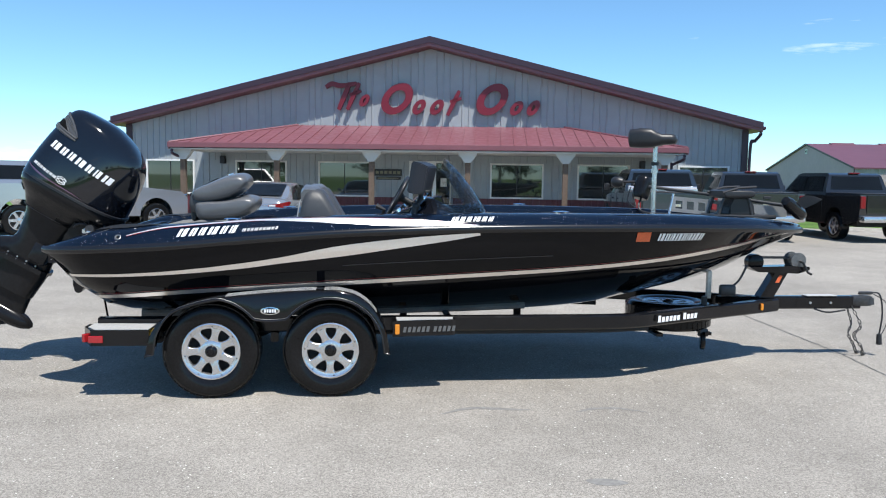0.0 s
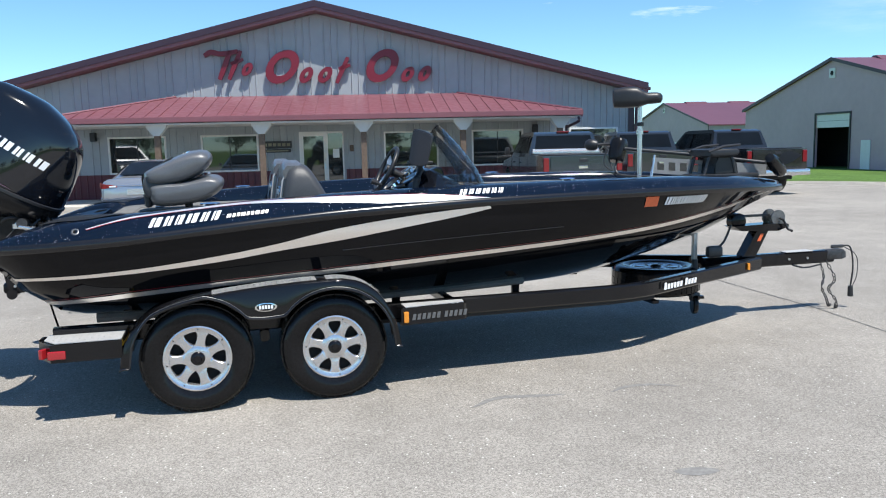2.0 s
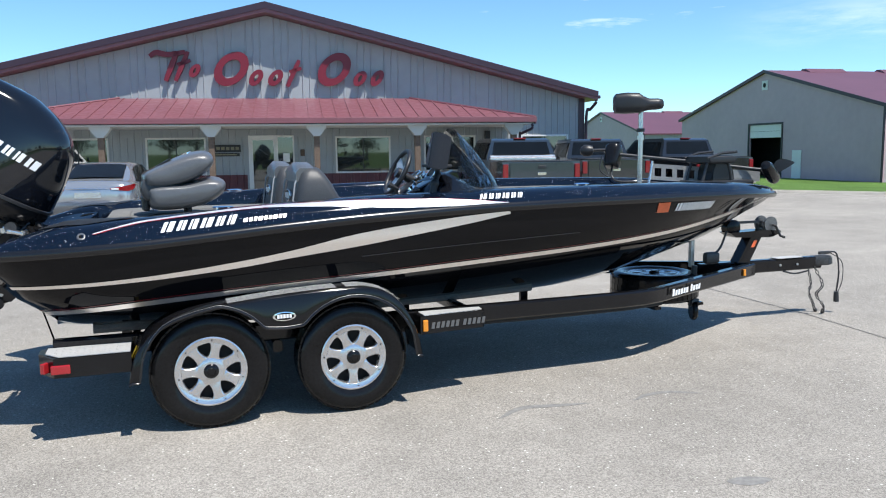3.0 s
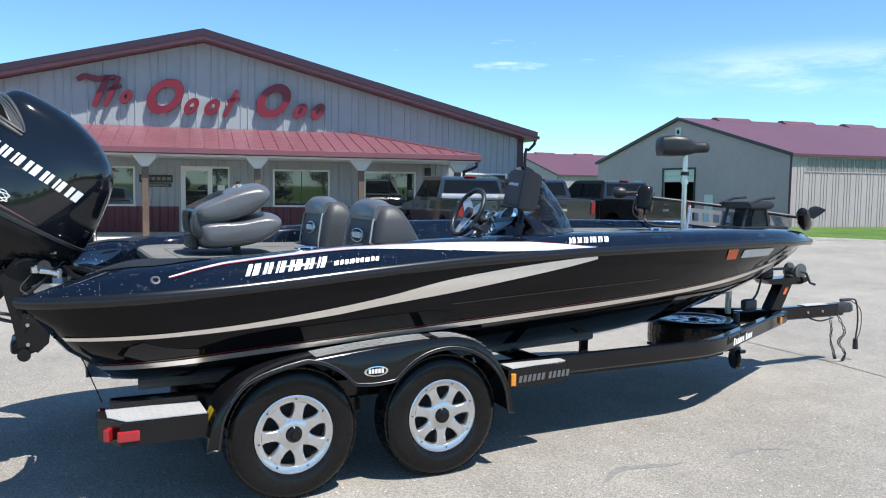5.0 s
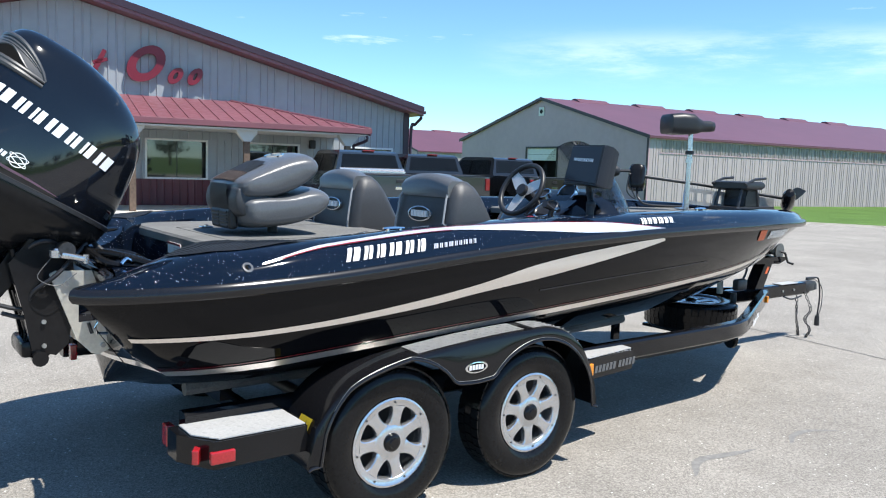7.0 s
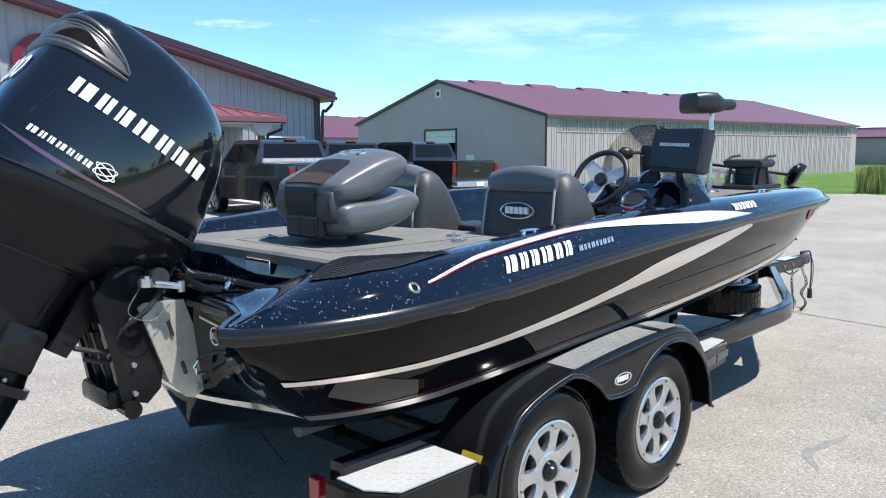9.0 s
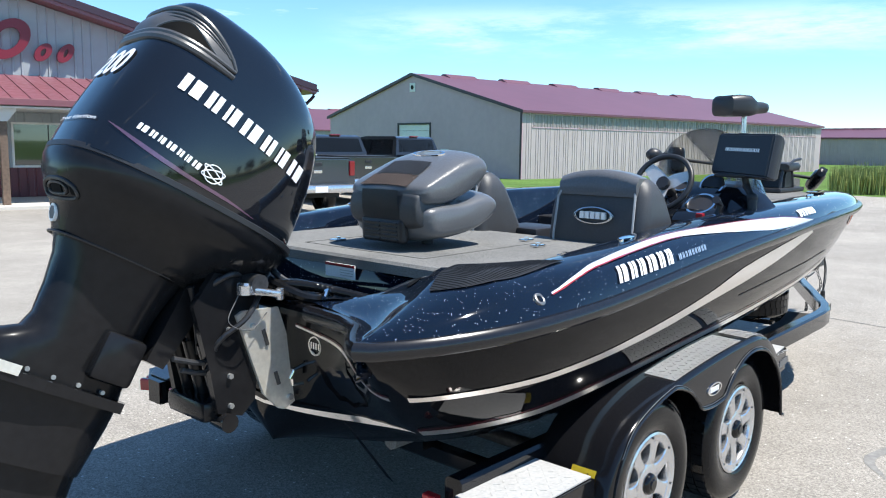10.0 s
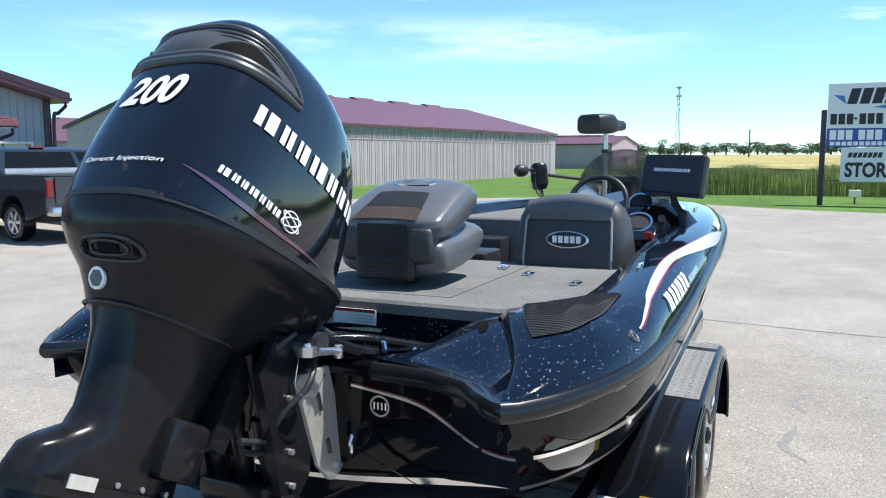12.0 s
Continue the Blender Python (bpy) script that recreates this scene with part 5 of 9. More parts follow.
for side in (-1, 1):
    bm = bmesh.new()
    grid(bm, [[pad_at(-0.93 + 0.53 * i / 24, k / 8, 0.005, side) for k in range(9)] for i in range(25)])
    tpad = part("tread_pad", bm, M["pad_rubber"], boat, "black ribbed tread pad", True)
    for i in range(34):
        x = -0.918 + 0.0152 * i
        bm = bmesh.new()
        tube(bm, [pad_at(x, 0.03 + 0.94 * g, 0.0055, side) for g in (0, 0.2, 0.4, 0.6, 0.8, 1)], 0.0024, 5)
        part("pad_rib", bm, M["pad_rubber"], tpad, "", True)

# carpeted decks
def deck(name, x0, x1, z, thick, n=24, inset=0.012, round_aft=0.0):
    bm = bmesh.new()
    up, dn = [], []
    for i in range(n + 1):
        x = x0 + (x1 - x0) * i / n
        b = cap_line(x)[-1][0] - inset
        if round_aft and x - x0 < round_aft:
            b -= round_aft * (1 - math.sqrt(max(0, 1 - (1 - (x - x0) / round_aft) ** 2)))
        up.append((x, b))
    ring = [(x, YC - b) for x, b in up] + [(x, YC + b) for x, b in reversed(up)]
    lo_v = [bm.verts.new((x, y, z - thick)) for x, y in ring]
    hi_v = [bm.verts.new((x, y, z - 0.012)) for x, y in ring]
    cx = (x0 + x1) / 2
    top_v = [bm.verts.new((x + (0.012 if x < x0 + 0.02 else 0), YC + (y - YC) * (1 - 0.012 / 0.9), z)) for x, y in ring]
    m = len(ring)
    for i in range(m):
        j = (i + 1) % m
        bm.faces.new((lo_v[i], lo_v[j], hi_v[j], hi_v[i]))
        bm.faces.new((hi_v[i], hi_v[j], top_v[j], top_v[i]))
    bm.faces.new(top_v)
    bm.faces.new(lo_v[::-1])
    return part(name, bm, M["carpet"], boat, "charcoal carpeted deck", True, True, 30)


deck("rear_deck", -0.60, 0.62, 1.195, 0.05, round_aft=0.10)
deck("bow_deck", 2.2, 4.70, 1.285, 0.05)
bm = bmesh.new()
box(bm, (0.62, YC - 0.68, 0.725), (2.2, YC + 0.68, 0.755))
box(bm, (0.60, YC - 0.84, 0.755), (0.625, YC + 0.84, 1.15))
box(bm, (2.19, YC - 0.66, 0.80), (2.215, YC + 0.66, 1.24))
part("cockpit_floor", bm, M["carpet"], boat, "", True)
for y0, y1, x0, x1, z1 in ((YC + 0.02, YC + 0.30, 0.86, 1.14, 1.20), (YC + 0.34, YC + 0.86, 2.0, 2.19, 1.16)):
    bm = bmesh.new()
    box(bm, (x0, y0, 0.735), (x1, y1, z1), 0.02)
    part("storage_box", bm, M["black_plastic"], boat, "", True, True, 40)
M["seam_cloth"] = surface("hatch_seam_cloth", (0.07, 0.068, 0.066), rough=0.95, grain=(160, 0.3))
# hatch seams, latches, cleats
for a, b in (((-0.45, YC - 0.35), (0.55, YC - 0.35)), ((-0.45, YC + 0.42), (0.55, YC + 0.42)), ((-0.45, YC - 0.35), (-0.45, YC + 0.42)), ((2.5, YC - 0.4), (3.9, YC - 0.4)), ((2.5, YC + 0.4), (3.9, YC + 0.4))):
    bm = bmesh.new()
    z = 1.196 if a[0] < 2 else 1.286
    box(bm, (min(a[0], b[0]) - 0.003, min(a[1], b[1]) - 0.003, z - 0.004), (max(a[0], b[0]) + 0.003, max(a[1], b[1]) + 0.003, z + 0.0005))
    part("hatch_seam", bm, M["seam_cloth"], boat, "", True)
for x, y in ((0.377, 5.894), (0.23, 5.72), (-0.30, 6.52), (0.05, 5.45)):
    bm = bmesh.new()
    box(bm, (x - 0.035, y - 0.022, 1.196), (x + 0.035, y + 0.022, 1.206), 0.004)
    cyl(bm, (x, y, 1.2), (x, y, 1.214), 0.013)
    part("latch", bm, M["chrome"], boat, "chrome hatch latch", True)
for x, t, side in ((0.10, 1.0, -1), (0.35, 1.0, 1), (2.62, 0.95, 1), (2.6, 0.95, -1)):
    c = cap_at(x, t, 0.0, side)
    bm = bmesh.new()
    for d in (-0.035, 0.035):
        cyl(bm, c + Vector((d, 0, -0.005)), c + Vector((d, 0, 0.008)), 0.010)
    tube(bm, [c + Vector((d, 0, 0.010)) for d in (-0.06, -0.03, 0, 0.03, 0.06)], [0.005, 0.008, 0.009, 0.008, 0.005])
    part("cleat", bm, M["chrome"], boat, "chrome folding cleat", True, True)
# warning label, emblem, tie-down eye
bm = bmesh.new()
box(bm, (-0.612, 6.048, 1.097), (-0.607, 6.236, 1.156))
lab = part("warning_label", bm, M["decal_white"], boat, "white warning label with a red header", True)
bm = bmesh.new()
box(bm, (-0.614, 6.048, 1.144), (-0.6122, 6.236, 1.156))
part("label_header", bm, M["red_band"], lab, "", True)
for k in range(3):
    bm = bmesh.new()
    box(bm, (-0.614, 6.058, 1.108 + k * 0.011), (-0.6122, 6.14, 1.1105 + k * 0.011))
    part("bar", bm, M["galv"], lab, "", True)
bm = bmesh.new()
lathe(bm, [(0.030, -0.004), (0.036, -0.004), (0.036, 0.004), (0.030, 0.004)], pose(-1.010, 5.812, 0.93, 0, 0, 90), 24)
for a in range(4):
    cyl(bm, (-1.012, 5.812 - 0.021 + a * 0.014, 0.93 - 0.012), (-1.012, 5.812 - 0.021 + a * 0.014, 0.93 + 0.012), 0.003, seg=6)
part("emblem", bm, M["silver_band"], boat, "round silver emblem", True)
bm = bmesh.new()
tube(bm, [(-1.0, 5.90, 0.84), (-1.045, 5.90, 0.83), (-1.055, 5.90, 0.80), (-1.045, 5.90, 0.775), (-1.0, 5.90, 0.77)], 0.007)
part("tie_down_eye", bm, M["chrome"], boat, "", True, True)
# engine-well hoses and clutter
for k, (y, r) in enumerate(((5.75, 0.018), (5.82, 0.014), (5.90, 0.020), (5.98, 0.012), (6.4, 0.02))):
    bm = bmesh.new()
    tube(bm, curve_pts([(-0.62, y + 0.05, 1.0), (-0.75, y - 0.06 + 0.02 * k, 1.07), (-0.88, y + 0.10, 1.085), (-1.0, y + 0.12, 1.10), (-1.08, 6.05 + 0.03 * k, 1.17)], 6), r)
    part("rigging_hose", bm, M["tyre"], boat, "", True, True)
for x, y in ((-0.72, 5.72), (-0.80, 5.62), (-0.70, 5.95)):
    bm = bmesh.new()
    cyl(bm, (x, y, 0.94), (x, y, 1.05), 0.035)
    cyl(bm, (x, y, 1.05), (x, y, 1.07), 0.022)
    part("filler_cap", bm, M["black_plastic"], boat, "", True, True)

for k, ctrl in enumerate((((-1.06, 6.02, 1.14), (-0.95, 5.92, 1.13), (-0.85, 5.82, 1.10), (-0.74, 5.70, 1.06)), ((-1.04, 6.10, 1.14), (-0.90, 6.02, 1.12), (-0.76, 5.99, 1.07), (-0.64, 6.02, 1.02)))):
    bm = bmesh.new()
    pts = curve_pts(ctrl, 16)
    tube(bm, pts, [(0.021, 0.017)[k] * (1.0 if i % 2 else 0.84) for i in range(len(pts))], 12)
    part("corrugated_hose", bm, M["tyre"], boat, "black corrugated hose", True, True)
for x, y, z in ((-0.86, 5.76, 1.07), (-0.78, 5.68, 1.06), (-0.93, 5.84, 1.10)):
    bm = bmesh.new()
    tube(bm, curve_pts([(x - 0.03, y - 0.02, z), (x, y, z + 0.02), (x + 0.03, y + 0.01, z)], 4), 0.010, 8)
    part("hose_clamp", bm, M["chrome"], boat, "", True, True)

# console, windscreen, dash
bm = bmesh.new()
prof = [(1.40, 0.74), (1.36, 1.28), (1.42, 1.38), (1.52, 1.45), (1.60, 1.47), (1.70, 1.42), (1.85, 1.33), (2.0, 1.27), (2.1, 1.25), (2.12, 0.74)]
rings = []
for y, k in ((5.13, 0.80), (5.20, 0.92), (5.32, 0.99), (5.62, 1.0), (5.86, 0.99), (5.95, 0.92), (6.0, 0.78)):
    rings.append([Vector((x + (1 - k) * 0.25 * (1 if x < 1.7 else -1), y, 0.74 + (z - 0.74) * (k if z > 1.0 else 1) if z > 1.0 else (1.06 if y < 5.55 else 0.80))) for x, z in prof])
loft(bm, rings)
console = part("console", bm, M["cowl"], boat, "", True, True, 35)
bm = bmesh.new()
rings = []
for y, k in ((5.318, 0.94), (5.326, 0.985), (5.338, 1.0), (5.535, 1.0), (5.547, 0.985), (5.553, 0.94)):
    rings.append([Vector((1.50 + (x - 1.50) * k, y, 1.30 + (z - 1.30) * k)) for x, z in ((1.26, 1.16), (1.215, 1.275), (1.245, 1.312), (1.40, 1.376), (1.455, 1.402), (1.500, 1.426), (1.640, 1.480), (1.672, 1.472), (1.70, 1.40), (1.70, 1.16))])
loft(bm, rings)
part("gauge_pod", bm, M["cowl"], console, "dark moulded gauge pod", True, True, 35)
for y, z, x, r in ((5.463, 1.452, 1.530, 0.070), (5.436, 1.354, 1.330, 0.083), (5.63, 1.437, 1.50, 0.045), (5.74, 1.437, 1.50, 0.050)):
    bm = bmesh.new()
    m = pose(x, y, z, 0, 34 if r == 0.070 else 52, 0)
    lathe(bm, [(r * 0.86, -0.01), (r, -0.01), (r, 0.014), (r * 0.86, 0.014), (r * 0.86, -0.01)], m @ pose(0, 0, 0, 0, 0, 90), 24)
    g = part("gauge", bm, M["chrome"], console, "chrome-ringed gauge", True, True)
for y, z, x, r in ((5.463, 1.452, 1.530, 0.070), (5.436, 1.354, 1.330, 0.083), (5.63, 1.437, 1.50, 0.045), (5.74, 1.437, 1.50, 0.050)):
    bm = bmesh.new()
    m = pose(x, y, z, 0, 34 if r == 0.070 else 52, 0) @ pose(0, 0, 0, 0, 0, 90)
    lathe(bm, [(0.0, 0.004), (r * 0.86, 0.004)], m, 24)
    part("gauge_face", bm, M["ink"], console, "", True)
bm = bmesh.new()
box(bm, (1.30, 5.17, 1.20), (1.42, 5.40, 1.30), 0.02)
tube(bm, [(1.20, 5.30, 1.28), (1.22, 5.28, 1.37), (1.16, 5.28, 1.40)], [0.02, 0.016, 0.022])
part("throttle", bm, M["black_plastic"], console, "", True, True)
bm = bmesh.new()
box(bm, (1.10, 5.32, 1.285), (1.13, 5.36, 1.33), 0.006)
part("kill_switch", bm, M["red_lens"], console, "red switch", True)
rows = []
for k in range(25):
    a = radians(-82 + 164 * k / 24)
    rise = math.cos(a) ** 0.55 if math.cos(a) > 0 else 0
    row = []
    for j in range(11):
        f = j / 10
        rx, ry = 0.40 - 0.36 * f * (0.75 + 0.25 * f), 0.40 - 0.10 * f
        h = 1.29 + (0.485 * rise) * f ** 0.85
        row.append(Vector((1.68 + rx * math.cos(a), 5.60 + ry * math.sin(a), h)))
    rows.append(row)
bm = bmesh.new()
grid(bm, rows)
bmesh.ops.solidify(bm, geom=bm.faces[:], thickness=0.004)
M["smoke"] = tinted_sheet("smoked_acrylic", (0.82, 0.785, 0.72))
ws = part("windscreen", bm, M["smoke"], boat, "smoked tinted acrylic windscreen", True, True, 60)
ws.visible_shadow = False
# steering wheel
WM = pose(1.344, 5.672, 1.466, 0, -62, 0)
bm = bmesh.new()
rings = []
for k in range(36):
    t = 2 * math.pi * k / 36
    c = Vector((math.cos(t) * 0.165, math.sin(t) * 0.165, 0))
    o = c.normalized()
    rings.append([WM @ (c + o * 0.016 * math.cos(q) + Vector((0, 0, 0.016 * math.sin(q)))) for q in (2 * math.pi * i / 10 for i in range(10))])
grid(bm, rings, close_u=True, close_v=True)
wheel = part("steering_wheel", bm, M["black_plastic"], boat, "black steering wheel with silver spokes", True, True)
for a in (50, 170, 290):
    bm = bmesh.new()
    r = pose(0, 0, 0, 0, 0, a)
    rows = [[WM @ r @ Vector((x, s * w, zz)) for s in (-1, 1)] for x, w, zz in ((0.02, 0.040, -0.020), (0.07, 0.042, -0.012), (0.12, 0.034, -0.004), (0.158, 0.028, 0.0))]
    grid(bm, rows)
    bmesh.ops.solidify(bm, geom=bm.faces[:], thickness=0.006)
    part("spoke", bm, M["white_band"], wheel, "silver spoke", True, True)
bm = bmesh.new()
cyl(bm, WM @ Vector((0, 0, -0.035)), WM @ Vector((0, 0, 0.008)), 0.04, 0.036, 20)
cyl(bm, WM @ Vector((0, 0, -0.16)), WM @ Vector((0, 0, -0.03)), 0.03, 0.03, 14)
part("hub", bm, M["black_plastic"], wheel, "", True, True)

# ---- chart plotter on its arm ----
plot = thing("fish_finder", pose(1.46, 5.27, 1.33), "black covered fish finder on a ball-mount arm", "electronics")
bm = bmesh.new()
P = [Vector(p) for p in ((1.463, 5.462, 1.525), (1.417, 5.100, 1.505), (1.455, 5.085, 1.738), (1.512, 5.449, 1.744))]
pc = sum(P, Vector()) / 4
P = [pc + Matrix.Rotation(radians(-8.5), 3, 'Z') @ (p - pc) for p in P]
n3 = (P[1] - P[0]).cross(P[3] - P[0]).normalized()
if n3.x < 0:
    n3 = -n3
rings = [[p + (sum(P, Vector()) / 4 - p) * 0.05 - n3 * 0.012 for p in P], P, [p + n3 * 0.06 for p in P], [p + (sum(P, Vector()) / 4 - p) * 0.14 + n3 * 0.115 for p in P]]
loft(bm, rings)
bmesh.ops.bevel(bm, geom=bm.edges[:], offset=0.008, segments=2, affect='EDGES')
M["cover"] = surface("navy_black_cover", (0.012, 0.014, 0.022), rough=0.45, grain=(80, 0.1), bump=(90, 0.0008))
cover = part("cover", bm, M["cover"], plot, "", True, True, 40)


def plot_face(u, v):
    a = P[0] * (1 - u) * (1 - v) + P[1] * u * (1 - v) + P[2] * u * v + P[3] * (1 - u) * v
    return a - n3 * 0.016


decal("face_mark", M["decal_white"], cover, plot_face, blocks(0.20, 0.80, 0.56, 0.64, 10, 0.05))
for m0, m1, r in (((1.50, 5.28, 1.54), (1.50, 5.26, 1.46), 0.021), ((1.50, 5.26, 1.46), (1.46, 5.21, 1.40), 0.020), ((1.46, 5.21, 1.40), (1.44, 5.20, 1.33), 0.026)):
    bm = bmesh.new()
    cyl(bm, m0, m1, r, r * 0.85, 14)
    bmesh.ops.create_uvsphere(bm, u_segments=12, v_segments=8, radius=r * 1.15, matrix=Matrix.Translation(m0))
    part("mount_arm", bm, M["pad_rubber"], plot, "", True, True)
bm = bmesh.new()
box(bm, (1.44, 5.14, 1.505), (1.56, 5.42, 1.525), 0.006)
part("bracket", bm, M["black_plastic"], plot, "", True)


# ---- seats ----
def cushion(bm, lo, hi, r, m=None, puff=0.0):
    """A padded block with soft edges and a crowned top."""
    lo, hi = Vector(lo), Vector(hi)
    size, mid = hi - lo, (hi + lo) / 2
    rings = []
    for f in (0.0, 0.02, 0.10, 0.25, 0.5, 0.75, 0.90, 0.98, 1.0):
        e = 1 - max(0, abs(f - 0.5) * 2 - 0.62) ** 2 * 2.2
        z = lo.z + size.z * f
        out = rounded(max(0.02, size.x - 2 * r * (1 - e)), max(0.02, size.y - 2 * r * (1 - e)), min(r * 1.3, size.x * 0.45, size.y * 0.45), 5)
        rings.append([Vector((mid.x + x, mid.y + y, z + puff * f * (1 - (x / size.x * 2) ** 2 * 0.5 - (y / size.y * 2) ** 2 * 0.5))) for x, y in out])
    if m is not None:
        rings = [[m @ p for p in q] for q in rings]
    loft(bm, rings)


def bucket_seat(y):
    s = thing("captain_chair", pose(0.71, y, 0.735) @ Matrix.Diagonal((1, 1.07, 1, 1)), "charcoal vinyl bucket seat with an oval badge", "seat", "boat bucket seats")
    bm = bmesh.new()
    rings = []
    for z, w, x0, x1, r in ((-0.0, 0.44, -0.02, 0.46, 0.05), (0.25, 0.50, -0.12, 0.50, 0.06), (0.30, 0.50, -0.12, 0.50, 0.06)):
        rings.append([Vector((x + (x0 + x1) / 2, yy, z)) for x, yy in rounded(x1 - x0, w, r, 4)])
    loft(bm, rings)
    part("seat", bm, M["vinyl_dark"], s, "", False, True)
    bm = bmesh.new()
    rings = []
    for z, w, x0, x1 in ((0.28, 0.50, -0.16, 0.31), (0.38, 0.515, -0.158, 0.27), (0.48, 0.52, -0.153, 0.215), (0.60, 0.515, -0.135, 0.145), (0.69, 0.50, -0.115, 0.095), (0.745, 0.46, -0.10, 0.06), (0.775, 0.40, -0.085, 0.035), (0.785, 0.32, -0.07, 0.015)):
        rings.append([Vector((x + (x0 + x1) / 2, yy, z)) for x, yy in rounded(x1 - x0, w, 0.06, 5)])
    loft(bm, rings)
    back = part("backrest", bm, M["vinyl_dark"], s, "", False, True, 50)
    bm = bmesh.new()
    rings = []
    for k in range(9):
        f = k / 8
        yy = -0.20 + 0.40 * f
        h = 0.70 + 0.115 * math.sin(math.pi * (0.15 + 0.7 * f)) ** 0.5
        rings.append([Vector((-0.125, yy, 0.69)), Vector((-0.128, yy, h - 0.03)), Vector((-0.10, yy, h)), Vector((-0.02, yy, h)), Vector((0.03, yy, h - 0.04)), Vector((0.04, yy, 0.69))])
    loft(bm, rings)
    part("headrest", bm, M["vinyl"], back, "", False, True, 50)
    for sy in (-1, 1):
        bm = bmesh.new()
        tube(bm, [(-0.165, sy * 0.20, 0.30), (-0.163, sy * 0.205, 0.50), (-0.135, sy * 0.20, 0.68), (-0.10, sy * 0.18, 0.75)], 0.006, 6)
        part("piping", bm, M["piping"], back, "", False, True)
    bm = bmesh.new()
    rows = []
    for k in range(28):
        t = 2 * math.pi * k / 28
        rows.append([Vector((-0.150 - d - 0.12 * (0.575 - 0.595 - 0.042 * math.sin(t) * q), 0.102 * math.cos(t) * q, 0.595 + 0.042 * math.sin(t) * q)) for q, d in ((1.0, -0.006), (1.0, 0.006), (0.88, 0.008), (0.88, -0.004))])
    m = pose(0, 0, 0, 0, 0, 0)
    grid(bm, rows, close_u=True)
    badge = part("badge", bm, M["machined"], back, "silver oval badge", False, True)
    bm = bmesh.new()
    for k in range(5):
        a = -0.068 + k * 0.0280
        box(bm, (-0.158, -a - 0.020, 0.578), (-0.140, -a, 0.612))
    part("badge_mark", bm, M["decal_white"], badge)
    bm = bmesh.new()
    cyl(bm, (0.2, 0, -0.01), (0.2, 0, 0.02), 0.15)
    part("base", bm, M["black_plastic"], s)
    return s


bucket_seat(5.632)
bucket_seat(6.60)



def pillow(bm, profile, half, soft=0.42, n=16):
    """A padded cushion: a side outline in x, z swelled across y with soft edges."""
    line = [Vector((p.x, 0, p.z)) for p in curve_pts([(x, 0, z) for x, z in profile + profile[:1]], 6)[:-1]]
    c = sum(line, Vector()) / len(line)
    rings = []
    for k in range(n + 1):
        a = radians(-86 + 172 * k / n)
        g = 1 - soft * (1 - math.cos(a) ** 0.6)
        rings.append([Vector((c.x + (p.x - c.x) * (1 - (1 - g) * 0.45), half * math.sin(a), c.z + (p.z - c.z) * g)) for p in line])
    loft(bm, rings)


fold = thing("folding_seat", pose(-0.085, 6.15, 1.212, 0, -4, 0) @ Matrix.Diagonal((0.95, 0.99, 0.95, 1)), "folded charcoal vinyl fishing seat on the rear deck", "seat")
bm = bmesh.new()
pillow(bm, [(-0.262, 0.130), (-0.230, 0.048), (-0.10, 0.024), (0.10, 0.034), (0.23, 0.078), (0.300, 0.140), (0.300, 0.205), (0.21, 0.240), (0.02, 0.215), (-0.16, 0.222), (-0.250, 0.205)], 0.250, 0.66)
seat = part("seat_cushion", bm, M["vinyl"], fold, "", False, True, 70)
bm = bmesh.new()
pillow(bm, [(-0.280, 0.262), (-0.255, 0.198), (-0.12, 0.168), (0.03, 0.182), (0.15, 0.222), (0.235, 0.285), (0.248, 0.352), (0.19, 0.398), (0.06, 0.396), (-0.10, 0.358), (-0.250, 0.310)], 0.245, 0.68)
TB = Matrix.Translation((-0.25, 0, 0.26)) @ Matrix.Rotation(radians(-5), 4, 'Y') @ Matrix.Translation((0.25, 0, -0.26))
bm.transform(TB)
back = part("backrest", bm, M["vinyl"], fold, "", False, True, 70)
for sy in (-1, 1):
    bm = bmesh.new()
    tube(bm, curve_pts([(-0.20, sy * 0.140, 0.310), (-0.05, sy * 0.150, 0.345), (0.09, sy * 0.140, 0.372), (0.19, sy * 0.10, 0.372), (0.235, sy * 0.05, 0.345)], 6), 0.004, 6)
    bm.transform(TB)
    part("piping", bm, M["vinyl_dark"], back, "", False, True)
bm = bmesh.new()
pillow(bm, [(-0.272, 0.270), (-0.288, 0.200), (-0.272, 0.120), (-0.20, 0.090), (-0.10, 0.130), (-0.08, 0.215), (-0.15, 0.270), (-0.23, 0.295)], 0.215, 0.35)
part("hinge_body", bm, M["vinyl_dark"], fold, "dark padded hinge between the cushions", False, True, 70)
bm = bmesh.new()
box(bm, (-0.290, -0.135, 0.035), (-0.240, 0.135, 0.150), 0.018)
hinge = part("hinge_cover", bm, M["black_plastic"], fold, "black ribbed plastic hinge cover")
for j in range(5):
    for k in (0, 1):
        bm = bmesh.new()
        box(bm, (-0.297, -0.105 + k * 0.110, 0.050 + j * 0.019), (-0.286, -0.005 + k * 0.110, 0.060 + j * 0.019), 0.003, seg=1)
        part("rib", bm, M["black_plastic"], hinge)
bm = bmesh.new()
rows = [[Vector((x, y, z)) for y in (-0.115, -0.05, 0.05, 0.115)] for x, z in ((-0.282, 0.14), (-0.292, 0.19), (-0.292, 0.25), (-0.284, 0.285))]
grid(bm, rows)
bmesh.ops.solidify(bm, geom=bm.faces[:], thickness=0.008)
part("strap", bm, M["vinyl_dark"], fold, "", False, True)
M["mesh_cloth"] = surface("brown_mesh_cloth", (0.10, 0.075, 0.065), rough=0.8, grain=(400, 0.4), bump=(400, 0.003))
